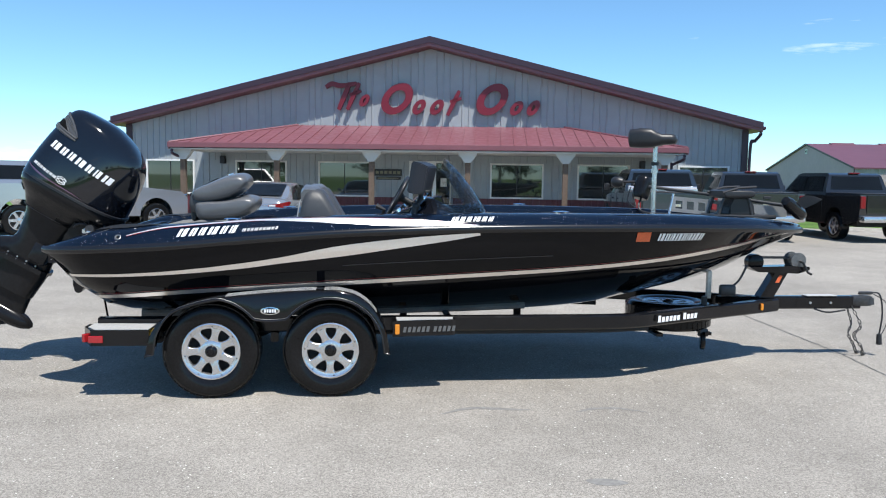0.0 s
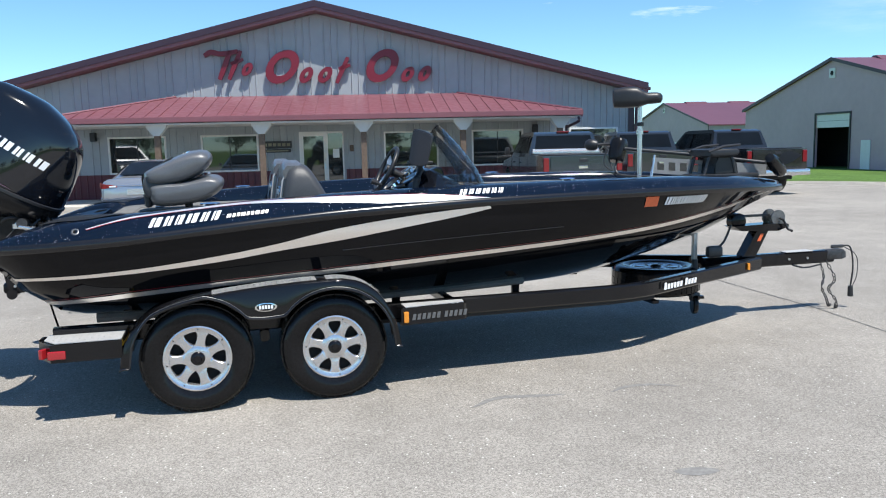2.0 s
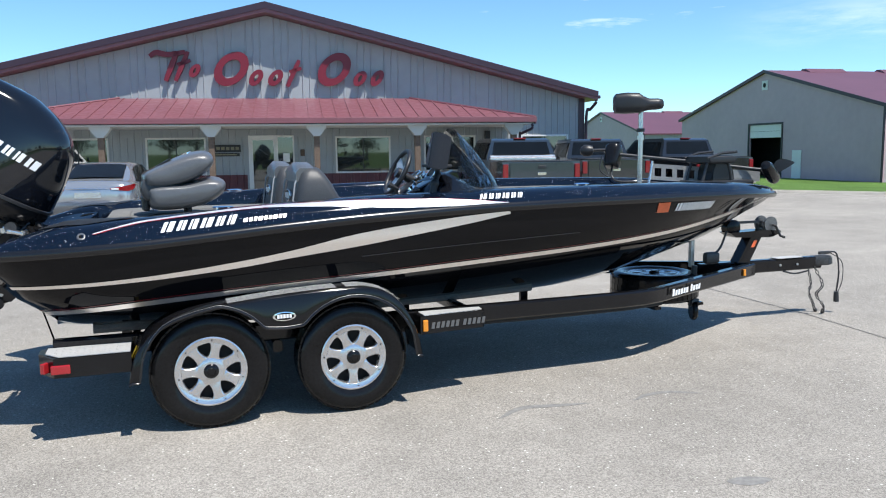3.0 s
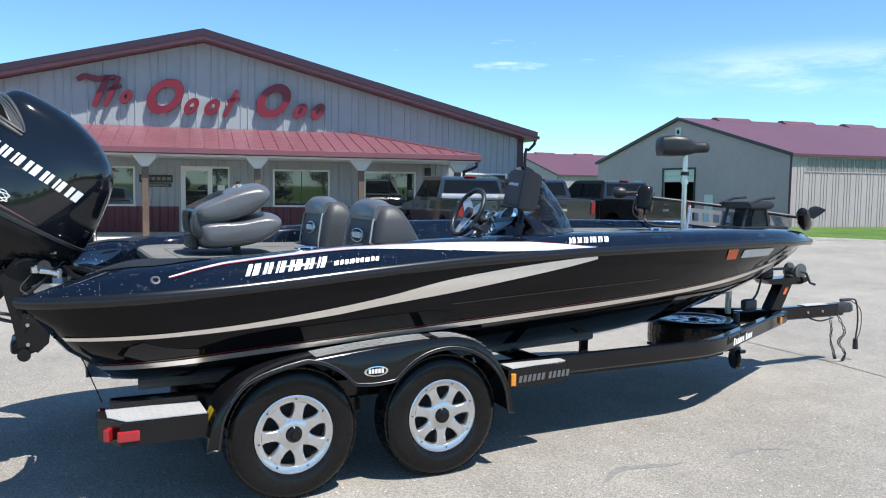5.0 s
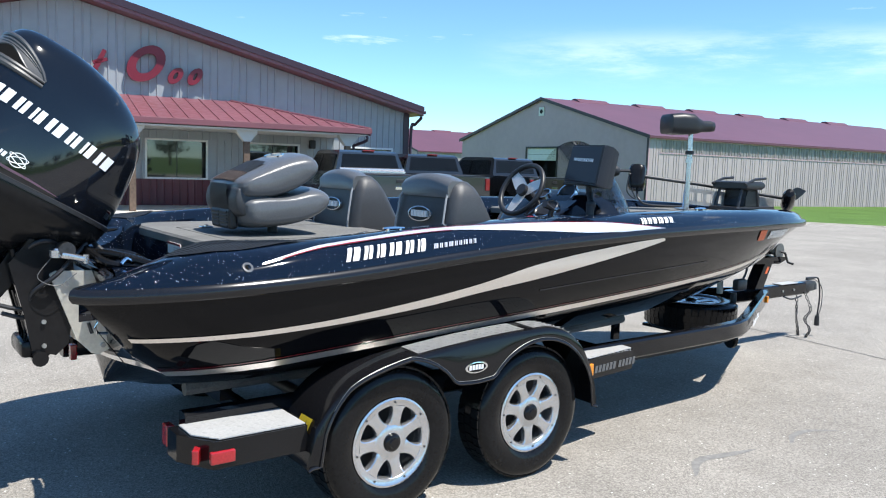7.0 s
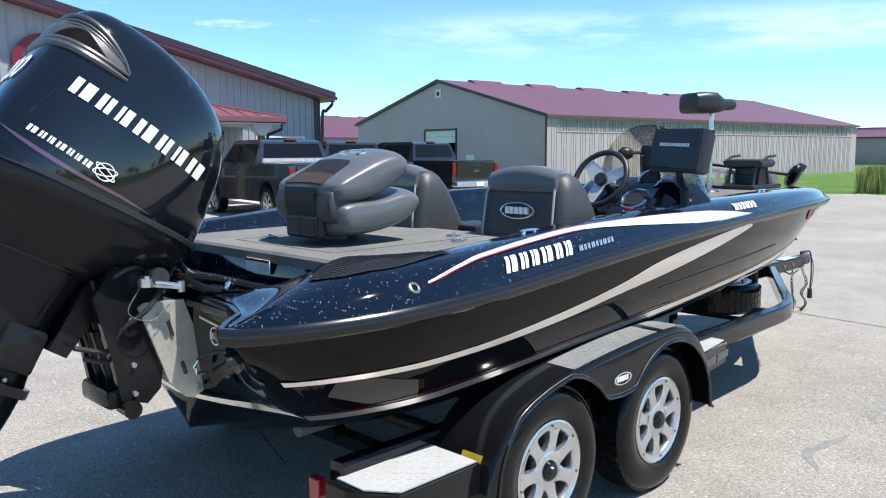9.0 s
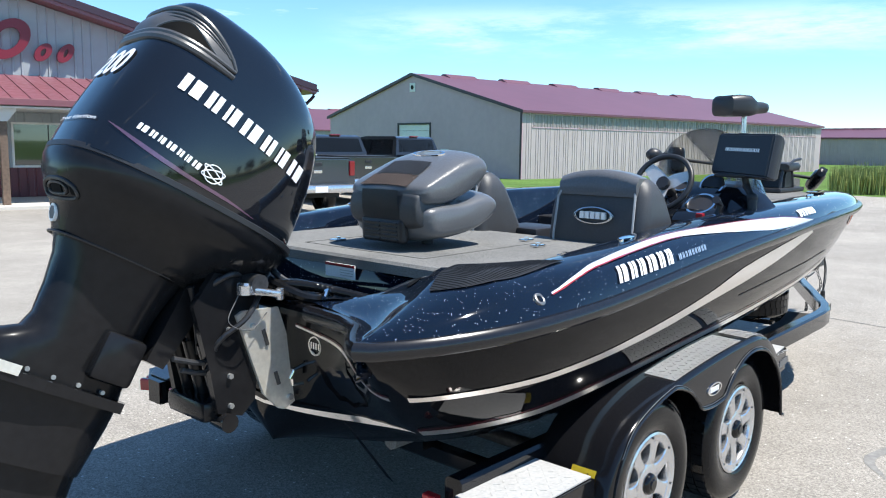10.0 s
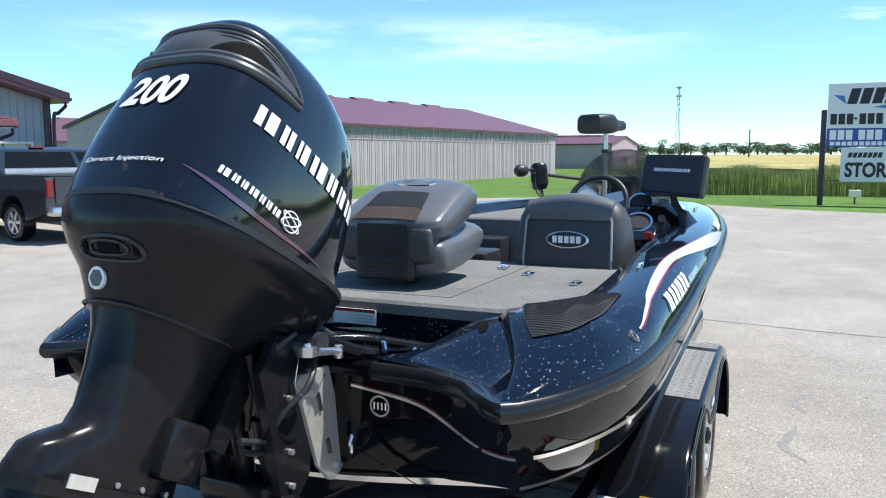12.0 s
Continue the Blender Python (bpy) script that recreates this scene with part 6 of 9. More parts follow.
for nm, mt, x0, x1, w0, w1 in (("cloth_patch", M["mesh_cloth"], -0.262, -0.165, 0.150, 0.140), ("label_patch", M["vinyl_dark"], -0.160, -0.045, 0.135, 0.120)):
    bm = bmesh.new()
    zt = lambda x: 0.307 + (x + 0.245) * 0.345
    rows = [[Vector((x0 + (x1 - x0) * f, (w0 + (w1 - w0) * f) * g, zt(x0 + (x1 - x0) * f) + 0.008 - 0.006 * g * g)) for g in (-1, -0.5, 0, 0.5, 1)] for f in (0, 0.33, 0.67, 1)]
    grid(bm, rows)
    bmesh.ops.solidify(bm, geom=bm.faces[:], thickness=0.010)
    bm.transform(TB)
    part(nm, bm, mt, back, "", False, True)
bm = bmesh.new()
rows = []
for k in range(28):
    t = 2 * math.pi * k / 28
    rows.append([Vector((0.07 + 0.038 * math.cos(t) * q, 0.10 * math.sin(t) * q, 0.398 + 0.006 * math.cos(t) + d)) for q, d in ((1.0, -0.008), (1.0, 0.004), (0.84, 0.004), (0.84, -0.008))])
grid(bm, rows, close_u=True)
bm.transform(TB)
part("badge", bm, M["chrome"], back, "silver oval badge")
bm = bmesh.new()
cyl(bm, (0.02, 0, -0.03), (0.02, 0, 0.06), 0.03)
part("pedestal", bm, M["black_plastic"], fold)

perch = thing("pedestal_seat", pose(3.68, 6.17, 1.285), "dark padded pedestal seat on a chrome pole", "seat")
bm = bmesh.new()
cyl(bm, (0, 0, 0), (0, 0, 0.65), 0.022, 0.020, 16)
cyl(bm, (0, 0, 0.40), (0, 0, 0.44), 0.03, 0.03, 16)
part("pole", bm, M["machined"], perch, "polished pole")
bm = bmesh.new()
cyl(bm, (0, 0, 0.0), (0, 0, 0.015), 0.085, 0.07, 20)
part("flange", bm, M["black_plastic"], perch)
bm = bmesh.new()
cyl(bm, (0, 0, 0.47), (0, 0, 0.50), 0.035, 0.035, 14)
part("flange", bm, M["black_plastic"], perch)
bm = bmesh.new()
rings = []
for x, w, z0, z1, r in ((-0.255, 0.20, 0.64, 0.76, 0.04), (-0.24, 0.28, 0.60, 0.785, 0.06), (-0.14, 0.31, 0.595, 0.795, 0.06), (-0.03, 0.30, 0.60, 0.79, 0.06), (0.02, 0.27, 0.61, 0.755, 0.05), (0.07, 0.22, 0.625, 0.735, 0.05), (0.15, 0.20, 0.63, 0.735, 0.05), (0.19, 0.17, 0.635, 0.725, 0.04), (0.205, 0.10, 0.66, 0.70, 0.018)):
    rings.append([Vector((x, a, (z0 + z1) / 2 + b)) for a, b in rounded(w, z1 - z0, r, 4)])
loft(bm, rings)
pm = pose(0, 0, 0, 0, 0, -28)
bm.transform(pm)
bm.transform(Matrix.Translation((0, 0, 0.712)) @ Matrix.Diagonal((0.90, 0.92, 0.86, 1)) @ Matrix.Translation((0, 0, -0.692)))
pad = part("pad", bm, M["black_plastic"], perch, "", False, True, 55)
bm = bmesh.new()
for k in range(5):
    box(bm, (-0.205, 0.062 - k * 0.030, 0.676), (-0.192, 0.062 - k * 0.030 + 0.020, 0.712), 0.0, pm)
part("pad_mark", bm, M["decal_white"], pad)


# ---- the outboard motor ----
MM = pose(-1.28, 6.193, 1.411, 0, 29.04, 0) @ Matrix.Rotation(-0.071, 4, 'Z')
motor = thing("outboard_motor", MM, "glossy black outboard motor tilted up on the transom", "engine")
TAB = [(0.0, -0.498, 0.378, 0.293), (0.055, -0.496, 0.38, 0.297), (0.154, -0.485, 0.378, 0.298), (0.275, -0.466, 0.368, 0.292), (0.373, -0.447, 0.352, 0.281), (0.461, -0.426, 0.318, 0.266), (0.538, -0.404, 0.243, 0.242), (0.593, -0.387, 0.153, 0.212), (0.631, -0.36, 0.053, 0.169), (0.653, -0.307, -0.027, 0.112), (0.659, -0.207, -0.112, 0.035)]
HB0 = pchip([r[0] for r in TAB], [r[1] for r in TAB])
HF0 = pchip([r[0] for r in TAB], [r[2] for r in TAB])
HW0 = pchip([r[0] for r in TAB], [r[3] for r in TAB])


def cowl_pt(h, a, off=0.0):
    """A place on the cowl by height and angle; 0 looks ahead, 90 to port, 180 aft."""
    s0, s1, w = HB0(h), HF0(h), HW0(h)
    c, s = math.cos(a), math.sin(a)
    e = 0.56 if c < 0 else 0.86
    x = math.copysign(abs(c) ** e, c)
    y = math.copysign(abs(s) ** 0.64, s)
    mid, half = (s0 + s1) / 2, (s1 - s0) / 2
    taper = 1 - 0.173 * max(0, x) ** 2
    return Vector((mid + (half + off) * x, (w * taper + off) * y, h))


bm = bmesh.new()
hs = [h * 1.0983 for h in (0.0, 0.02, 0.05, 0.10, 0.14, 0.20, 0.25, 0.30, 0.34, 0.38, 0.42, 0.46, 0.49, 0.52, 0.54, 0.56, 0.575, 0.587, 0.595, 0.60)]
loft(bm, [[cowl_pt(h, 2 * math.pi * k / 56) for k in range(56)] for h in hs])
cowl = part("cowl", bm, M["cowl"], motor, "gloss black upper cowl", False, True, 70)
# air intake: a scoop with painted-dark mouths round the back between two ribs that meet on the flanks


def scoop_low(f):
    return 0.462 - 0.026 * abs(f) ** 2.4


def scoop_high(f):
    return scoop_low(f) + 0.108 * (1 - abs(f) ** 5) ** 0.75 + 0.004


M["intake"] = surface("charcoal_intake_plastic", (0.062, 0.063, 0.066), rough=0.36, spec=0.5, grain=(120, 0.12), rough_vary=0.05)
WIDE = radians(82)


def scoop_pt(f, g, off):
    lo, hi = scoop_low(f), scoop_high(f)
    return cowl_pt(lo + (hi - lo) * g, math.pi + f * WIDE, off)


# the moulded surround, swelling into a saddle at the back
bm = bmesh.new()
grid(bm, [[scoop_pt(-1 + k / 32, g, 0.003 + 0.016 * math.exp(-(((-1 + k / 32) / 0.16) ** 2)) * math.sin(math.pi * g)) for g in (0, 0.12, 0.25, 0.4, 0.55, 0.7, 0.85, 1)] for k in range(65)])
scoop = part("intake_surround", bm, M["intake"], cowl, "charcoal moulded air-intake surround", False, True)
# uncut mouths: flat near-black patches on the surround paint in their shade
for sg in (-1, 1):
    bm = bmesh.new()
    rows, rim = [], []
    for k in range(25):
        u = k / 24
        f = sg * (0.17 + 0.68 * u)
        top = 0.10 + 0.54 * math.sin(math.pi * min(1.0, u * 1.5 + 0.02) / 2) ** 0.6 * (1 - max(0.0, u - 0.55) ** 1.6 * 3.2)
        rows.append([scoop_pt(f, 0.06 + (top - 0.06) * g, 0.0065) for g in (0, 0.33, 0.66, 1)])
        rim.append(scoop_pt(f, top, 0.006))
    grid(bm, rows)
    part("intake_mouth", bm, M["hollow"], scoop, "flat patch painted dark as the air-intake mouth's shade", False, True)
    bm = bmesh.new()
    tube(bm, rim, 0.0045, 6)
    part("mouth_lip", bm, M["intake"], scoop, "", False, True)
for g, dh, off, r in ((0, 0.002, 0.005, 0.011), (0, -0.017, 0.004, 0.015), (1, 0.004, 0.003, 0.010), (0.84, 0.0, 0.004, 0.005), (0.70, 0.0, 0.003, 0.004)):
    bm = bmesh.new()
    end = 1.0 - 0.16 * (1 - abs(g * 2 - 1))
    pts = []
    for k in range(61):
        f = (-1 + k / 30) * end
        p = scoop_pt(f, g, off)
        pts.append(p + Vector((0, 0, dh)))
    tube(bm, pts, [r * (1 - 0.45 * abs(-1 + k / 30) ** 8) for k in range(61)], 8)
    part("intake_rib", bm, M["intake"], scoop, "satin charcoal rib", False, True)
bm = bmesh.new()
rings = []
for h, s0, s1, w in ((0.0, -0.504, 0.383, 0.298), (-0.03, -0.506, 0.38, 0.300), (-0.07, -0.496, 0.37, 0.288), (-0.12, -0.468, 0.33, 0.250), (-0.17, -0.428, 0.25, 0.20), (-0.22, -0.402, 0.15, 0.165), (-0.27, -0.380, 0.09, 0.14)):
    rings.append([Vector(((s0 + s1) / 2 + (s1 - s0) / 2 * math.copysign(abs(math.cos(t)) ** 0.7, math.cos(t)), w * math.copysign(abs(math.sin(t)) ** 0.72, math.sin(t)), h)) for t in (2 * math.pi * k / 48 for k in range(48))])
loft(bm, rings)
tray = part("lower_cowl", bm, M["black_paint"], motor, "satin black lower cowl", False, True, 60)
bm = bmesh.new()
rings = []
for k in range(49):
    t = 2 * math.pi * k / 48
    rings.append([Vector((-0.060 + (0.443 + d) * math.copysign(abs(math.cos(t)) ** 0.68, math.cos(t)), (0.299 + d) * math.copysign(abs(math.sin(t)) ** 0.71, math.sin(t)), z)) for d, z in ((-0.004, -0.012), (0.004, -0.010), (0.004, 0.008), (-0.004, 0.012))])
loft(bm, rings)
part("seam_band", bm, M["black_plastic"], cowl, "", False, True)
for side in (-1, 1):
    bm = bmesh.new()
    rows = []
    for k in range(20):
        a = side * radians(147 - 74 * k / 19)
        h = 0.096 - 0.070 * (k / 19)
        wdt = 0.014 * math.sin(math.pi * (k + 0.5) / 20) + 0.001
        rows.append([cowl_pt(h - wdt, a, 0.004), cowl_pt(h, a, 0.004)])
    grid(bm, rows)
    M.setdefault("plum", surface("plum_accent", (0.16, 0.09, 0.14), rough=0.2, metal=0.5, coat=0.6, grain=(100, 0.1)))
    part("accent_line", bm, M["plum"], cowl, "plum accent line", False, True)


def cowl_side(s, h, off, side):
    """The place on the cowl's flank at a distance along it."""
    lo, hi = (0.02, math.pi - 0.02)
    for _ in range(30):
        md = (lo + hi) / 2
        if cowl_pt(h, md).x > s:
            lo = md
        else:
            hi = md
    p = cowl_pt(h, (lo + hi) / 2, off)
    return Vector((p.x, side * abs(p.y), p.z))


for side in (-1, 1):
    ln = 0.22
    decal("flank_mark", M["decal_white"], cowl, (lambda sd: lambda u, v: cowl_side(u, v - 0.11 * (u + 0.335), 0.004, sd))(side), blocks(-0.325, 0.245, 0.288, 0.352, 7, ln, 0.32), 4, False)
    decal("flank_mark", M["decal_white"], cowl, (lambda sd: lambda u, v: cowl_side(u, v - 0.14 * (u + 0.385), 0.004, sd))(side), blocks(-0.385, -0.155, 0.106, 0.130, 7, ln, 0.34), 4, False)
    bm = bmesh.new()
    for rx, rz, tilt in ((0.034, 0.030, 0), (0.040, 0.014, 0.3), (0.040, 0.012, -0.4)):
        pts = []
        for k in range(25):
            t = 2 * math.pi * k / 24
            pts.append(cowl_side(-0.115 + rx * math.cos(t), 0.088 + rz * math.sin(t) + tilt * rx * math.cos(t), 0.006, side))
        tube(bm, pts, 0.0022, 5)
    part("globe_mark", bm, M["decal_white"], cowl)


def cowl_back(y, h, off=0.005):
    lo, hi = math.pi - 1.35, math.pi + 1.35
    for _ in range(30):
        md = (lo + hi) / 2
        if cowl_pt(h, md).y > y:
            lo = md
        else:
            hi = md
    return cowl_pt(h, (lo + hi) / 2, off)


lettering("200", 0.135, M["decal_white"], cowl, None, "power_number", 0.0, 0.004, 0.25, lambda c: cowl_back(0.105 - c.x * 0.98, 0.283 + c.y))
lettering("Direct Injection", 0.036, M["decal_white"], cowl, None, "lettering", 0.0, 0.0002, 0.15, lambda c: cowl_back(0.118 - c.x * 1.20, 0.090 + c.y * 0.55))
# idle port, round sticker
def tray_at(y, h, off=0.0):
    """A place on the aft face of the lower cowl."""
    s0 = float(np.interp(h, [-0.27, -0.22, -0.17, -0.12, -0.07], [-0.380, -0.402, -0.428, -0.468, -0.496]))
    w = float(np.interp(h, [-0.27, -0.22, -0.17, -0.12, -0.07], [0.14, 0.165, 0.20, 0.250, 0.288]))
    s1 = float(np.interp(h, [-0.27, -0.22, -0.17, -0.12, -0.07], [0.09, 0.15, 0.25, 0.33, 0.37]))
    sn = min(abs(y) / w, 0.98) ** (1 / 0.72)
    return Vector(((s0 + s1) / 2 - (s1 - s0) / 2 * math.sqrt(1 - sn * sn) ** 0.7 - off, y, h))


for name, rw, rh, hc, r in (("port_rim", 0.098, 0.026, -0.138, 0.007), ("port_rim", 0.060, 0.015, -0.138, 0.005)):
    bm = bmesh.new()
    ring = [tray_at(-0.04 + rw * math.copysign(abs(math.cos(a)) ** 0.75, math.cos(a)), hc + rh * math.copysign(abs(math.sin(a)) ** 0.8, math.sin(a)), 0.002) for a in (2 * math.pi * k / 32 for k in range(33))]
    tube(bm, ring, r, 6)
    part(name, bm, M["black_plastic"], tray, "", False, True)
# the ports lie flat on the cowl, with their shade painted near-black
for y0, y1, rh in ((-0.075, -0.005, 0.012), (-0.130, -0.115, 0.010), (0.035, 0.050, 0.010)):
    bm = bmesh.new()
    grid(bm, [[tray_at(y0 + (y1 - y0) * i / 8, -0.138 + rh * v, 0.004) for v in (-1, 0, 1)] for i in range(9)])
    part("exhaust_port", bm, M["hollow"], tray, "flat patch painted dark as an exhaust port's shade", False)
bm = bmesh.new()
cyl(bm, (-0.395, 0.01, -0.20), (-0.416, 0.01, -0.208), 0.030, 0.030, 20)
round_mark = part("round_sticker", bm, M["decal_white"], tray, "round white sticker")
bm = bmesh.new()
cyl(bm, (-0.416, 0.01, -0.208), (-0.4168, 0.01, -0.2083), 0.024, 0.024, 6)
part("sticker_mark", bm, M["dull_ink"], round_mark)
bm = bmesh.new()
ring = [Vector((-0.150 + 0.246 * math.copysign(abs(math.cos(t)) ** 0.72, math.cos(t)), 0.142 * math.copysign(abs(math.sin(t)) ** 0.76, math.sin(t)), -0.262 - 0.0 * t)) for t in (2 * math.pi * k / 48 for k in range(49))]
tube(bm, ring, 0.004, 6)
part("housing_seam", bm, M["black_plastic"], tray, "", False, True)
# midsection, plates, gearcase
bm = bmesh.new()
rings = []
for h, s0, s1, w in ((-0.24, -0.388, 0.095, 0.138), (-0.32, -0.358, 0.06, 0.118), (-0.42, -0.342, 0.04, 0.105), (-0.52, -0.335, 0.035, 0.095), (-0.57, -0.352, 0.035, 0.088), (-0.605, -0.42, 0.038, 0.084), (-0.635, -0.462, 0.042, 0.082), (-0.70, -0.485, 0.05, 0.080)):
    rings.append([Vector(((s0 + s1) / 2 + (s1 - s0) / 2 * math.copysign(abs(math.cos(t)) ** 0.75, math.cos(t)), w * math.copysign(abs(math.sin(t)) ** 0.8, math.sin(t)), h)) for t in (2 * math.pi * k / 32 for k in range(32))])
loft(bm, rings)
mid = part("midsection", bm, M["black_paint"], motor, "black drive housing", False, True, 60)
bm = bmesh.new()
box(bm, (-0.13, -0.125, -0.655), (0.02, 0.125, -0.49), 0.02)
part("side_cover", bm, M["black_paint"], mid, "", False, True)
bm = bmesh.new()
rings = []
for z in (-0.735, -0.70):
    rings.append([Vector((x, y, z)) for x, y in ((0.06, -0.05), (0.03, -0.11), (-0.25, -0.145), (-0.50, -0.15), (-0.545, -0.08), (-0.545, 0.08), (-0.50, 0.15), (-0.25, 0.145), (0.03, 0.11), (0.06, 0.05))])
loft(bm, rings)
part("cavitation_plate", bm, M["black_paint"], motor)
bm = bmesh.new()
box(bm, (-0.42, -0.152, -0.712), (-0.34, -0.148, -0.68), 0.0)
part("anode", bm, M["aluminium"], mid)
bm = bmesh.new()
rings = []
for h, s0, s1, w in ((-0.73, -0.47, 0.050, 0.098), (-0.80, -0.465, 0.046, 0.097), (-0.88, -0.455, 0.036, 0.095), (-0.955, -0.45, 0.028, 0.094), (-0.97, -0.46, 0.026, 0.094), (-0.975, -0.40, 0.02, 0.065), (-1.08, -0.37, 0.03, 0.055), (-1.17, -0.34, 0.04, 0.05)):
    rings.append([Vector(((s0 + s1) / 2 + (s1 - s0) / 2 * math.copysign(abs(math.cos(t)) ** 0.7, math.cos(t)), w * math.copysign(abs(math.sin(t)) ** 0.75, math.sin(t)), h)) for t in (2 * math.pi * k / 28 for k in range(28))])
loft(bm, rings)
lathe(bm, [(0.0, 0.30), (0.03, 0.28), (0.06, 0.22), (0.078, 0.12), (0.082, 0.0), (0.08, -0.2), (0.072, -0.36), (0.068, -0.40), (0.0, -0.40)], pose(-0.15, 0, -1.18, 0, 0, -90), 24)
prism(bm, [(0.0, -1.22), (-0.42, -1.22), (-0.48, -1.38), (-0.38, -1.40), (-0.12, -1.31)], -0.012, 0.012)
part("gearcase", bm, M["black_paint"], motor, "black gearcase with skeg", False, True, 50)
for k in range(4):
    bm = bmesh.new()
    cyl(bm, (-0.30 + k * 0.085, -0.070, -0.688), (-0.30 + k * 0.085, -0.085, -0.688), 0.008, 0.008, 8)
    part("bolt", bm, M["galv"], mid)
bm = bmesh.new()
lathe(bm, [(0.0, -0.60), (0.035, -0.59), (0.05, -0.52), (0.055, -0.41), (0.03, -0.40)], pose(-0.12, 0, -1.18, 0, 0, -90), 20)
prop = part("propeller", bm, M["chrome"], motor, "stainless propeller", False, True)
for k in range(3):
    bm = bmesh.new()
    rows = []
    for i in range(6):
        r = 0.05 + 0.135 * i / 5
        c = 0.085 * math.sin(math.pi * (0.22 + 0.68 * i / 5))
        rows.append([Vector((-0.50 + q * 0.55 * c, q * c * 0.9, r)) for q in (-1, -0.4, 0.2, 1)])
    grid(bm, rows)
    bmesh.ops.solidify(bm, geom=bm.faces[:], thickness=0.004)
    bm.transform(Matrix.Translation((-0.12, 0, -1.18)) @ Matrix.Rotation(radians(120 * k), 4, 'X'))
    part("blade", bm, M["chrome"], prop, "", False, True)

# jack plate, clamp brackets and steering, on the transom
jack = thing("jack_plate", pose(-1.05, YC, 0.65), "brushed aluminium jack plate with black motor brackets", "motor bracket")
for y in (5.985, 6.325):
    bm = bmesh.new()
    prism(bm, [(-1.045, 1.055), (-0.930, 0.72), (-0.945, 0.69), (-1.02, 0.655), (-1.05, 0.665), (-1.115, 0.735), (-1.225, 1.045), (-1.20, 1.06)], y, y + 0.014)
    pl = part("side_plate", bm, M["aluminium"], jack, "brushed aluminium side plate", True)
    for z0, z1 in ((0.92, 0.98), (0.76, 0.81)):
        bm = bmesh.new()
        tube(bm, [(-1.09 - 0.30 * (z0 - 0.9), y - 0.001, z0), (-1.09 - 0.30 * (z1 - 0.9), y - 0.001, z1)], 0.008, 8)
        part("slot", bm, M["dark_steel"], pl, "", True)
    for x, z in ((-1.16, 1.0), (-1.00, 0.70)):
        bm = bmesh.new()
        cyl(bm, (x, y - 0.014, z), (x, y + 0.004, z), 0.012, 0.012, 6)
        part("bolt", bm, M["galv"], pl, "", True)
bm = bmesh.new()
box(bm, (-1.20, 6.0, 1.035), (-1.06, 6.325, 1.052), 0.004)
part("top_plate", bm, M["aluminium"], jack, "", True)
for y in (6.00, 6.28):
    bm = bmesh.new()
    prism(bm, [(-1.13, 1.16), (-1.11, 0.98), (-1.145, 0.72), (-1.20, 0.67), (-1.30, 0.70), (-1.325, 0.85), (-1.385, 1.10), (-1.30, 1.21)], y, y + 0.03)
    part("clamp_bracket", bm, M["black_paint"], jack, "black clamp bracket", True)
bm = bmesh.new()
cyl(bm, (-1.16, 5.93, 1.16), (-1.16, 6.39, 1.16), 0.035, 0.035, 16)
part("tilt_tube", bm, M["dark_steel"], jack, "", True, True)
for y in (6.06, 6.16, 6.26):
    bm = bmesh.new()
    cyl(bm, (-1.24, y, 0.66), (-1.31, y, 0.95), 0.030, 0.030, 14)
    cyl(bm, (-1.31, y, 0.95), (-1.36, y, 1.16), 0.014, 0.014, 10)
    part("tilt_ram", bm, M["black_paint"], jack, "", True, True)
bm = bmesh.new()
box(bm, (-1.34, 6.03, 0.66), (-1.22, 6.29, 0.74), 0.02)
cyl(bm, (-1.27, 5.97, 0.665), (-1.27, 6.06, 0.665), 0.035, 0.03, 12)
part("trim_pump", bm, M["black_paint"], jack, "", True, True)
bm = bmesh.new()
tube(bm, [(-1.30, 6.03, 0.88), (-1.38, 6.03, 0.90), (-1.45, 6.03, 0.925)], 0.010, 8)
part("lever", bm, M["dark_steel"], jack, "", True, True)
bm = bmesh.new()
tube(bm, [(-1.30, 6.05, 0.84), (-1.36, 6.05, 0.855), (-1.41, 6.05, 0.875)], 0.010, 8)
part("lever", bm, M["dark_steel"], jack, "", True, True)
for y, z in ((5.99, 0.83), (5.99, 0.72), (5.99, 1.0)):
    bm = bmesh.new()
    cyl(bm, (-1.25, y - 0.004, z), (-1.25, y + 0.02, z), 0.010, 0.010, 8)
    part("bolt", bm, M["galv"], jack, "", True)
bm = bmesh.new()
prism(bm, [(-1.20, 1.22), (-1.36, 1.16), (-1.52, 0.92), (-1.46, 0.88), (-1.34, 1.02), (-1.20, 1.08)], 6.08, 6.24)
part("swivel_bracket", bm, M["black_paint"], jack, "", True)
bm = bmesh.new()
eye, tip = Vector((-1.193, 5.966, 1.142)), Vector((-1.085, 5.920, 1.118))
rings = []
for f, w, h in ((0.0, 0.032, 0.015), (0.25, 0.028, 0.014), (0.6, 0.018, 0.012), (0.85, 0.014, 0.012), (1.0, 0.017, 0.013)):
    c = eye.lerp(tip, f)
    n_ = Vector((0.39, 0.92, 0))
    rings.append([c + n_ * a + Vector((0, 0, b)) for a, b in rounded(w * 2, h * 2, 0.006, 2)])
loft(bm, rings)
cyl(bm, eye - Vector((0, 0, 0.016)), eye + Vector((0, 0, 0.016)), 0.036, 0.036, 20)
cyl(bm, eye + Vector((0, 0, 0.016)), eye + Vector((0, 0, 0.024)), 0.018, 0.016, 12)
cyl(bm, tip - Vector((0, 0, 0.02)), tip + Vector((0, 0, 0.02)), 0.014, 0.014, 12)
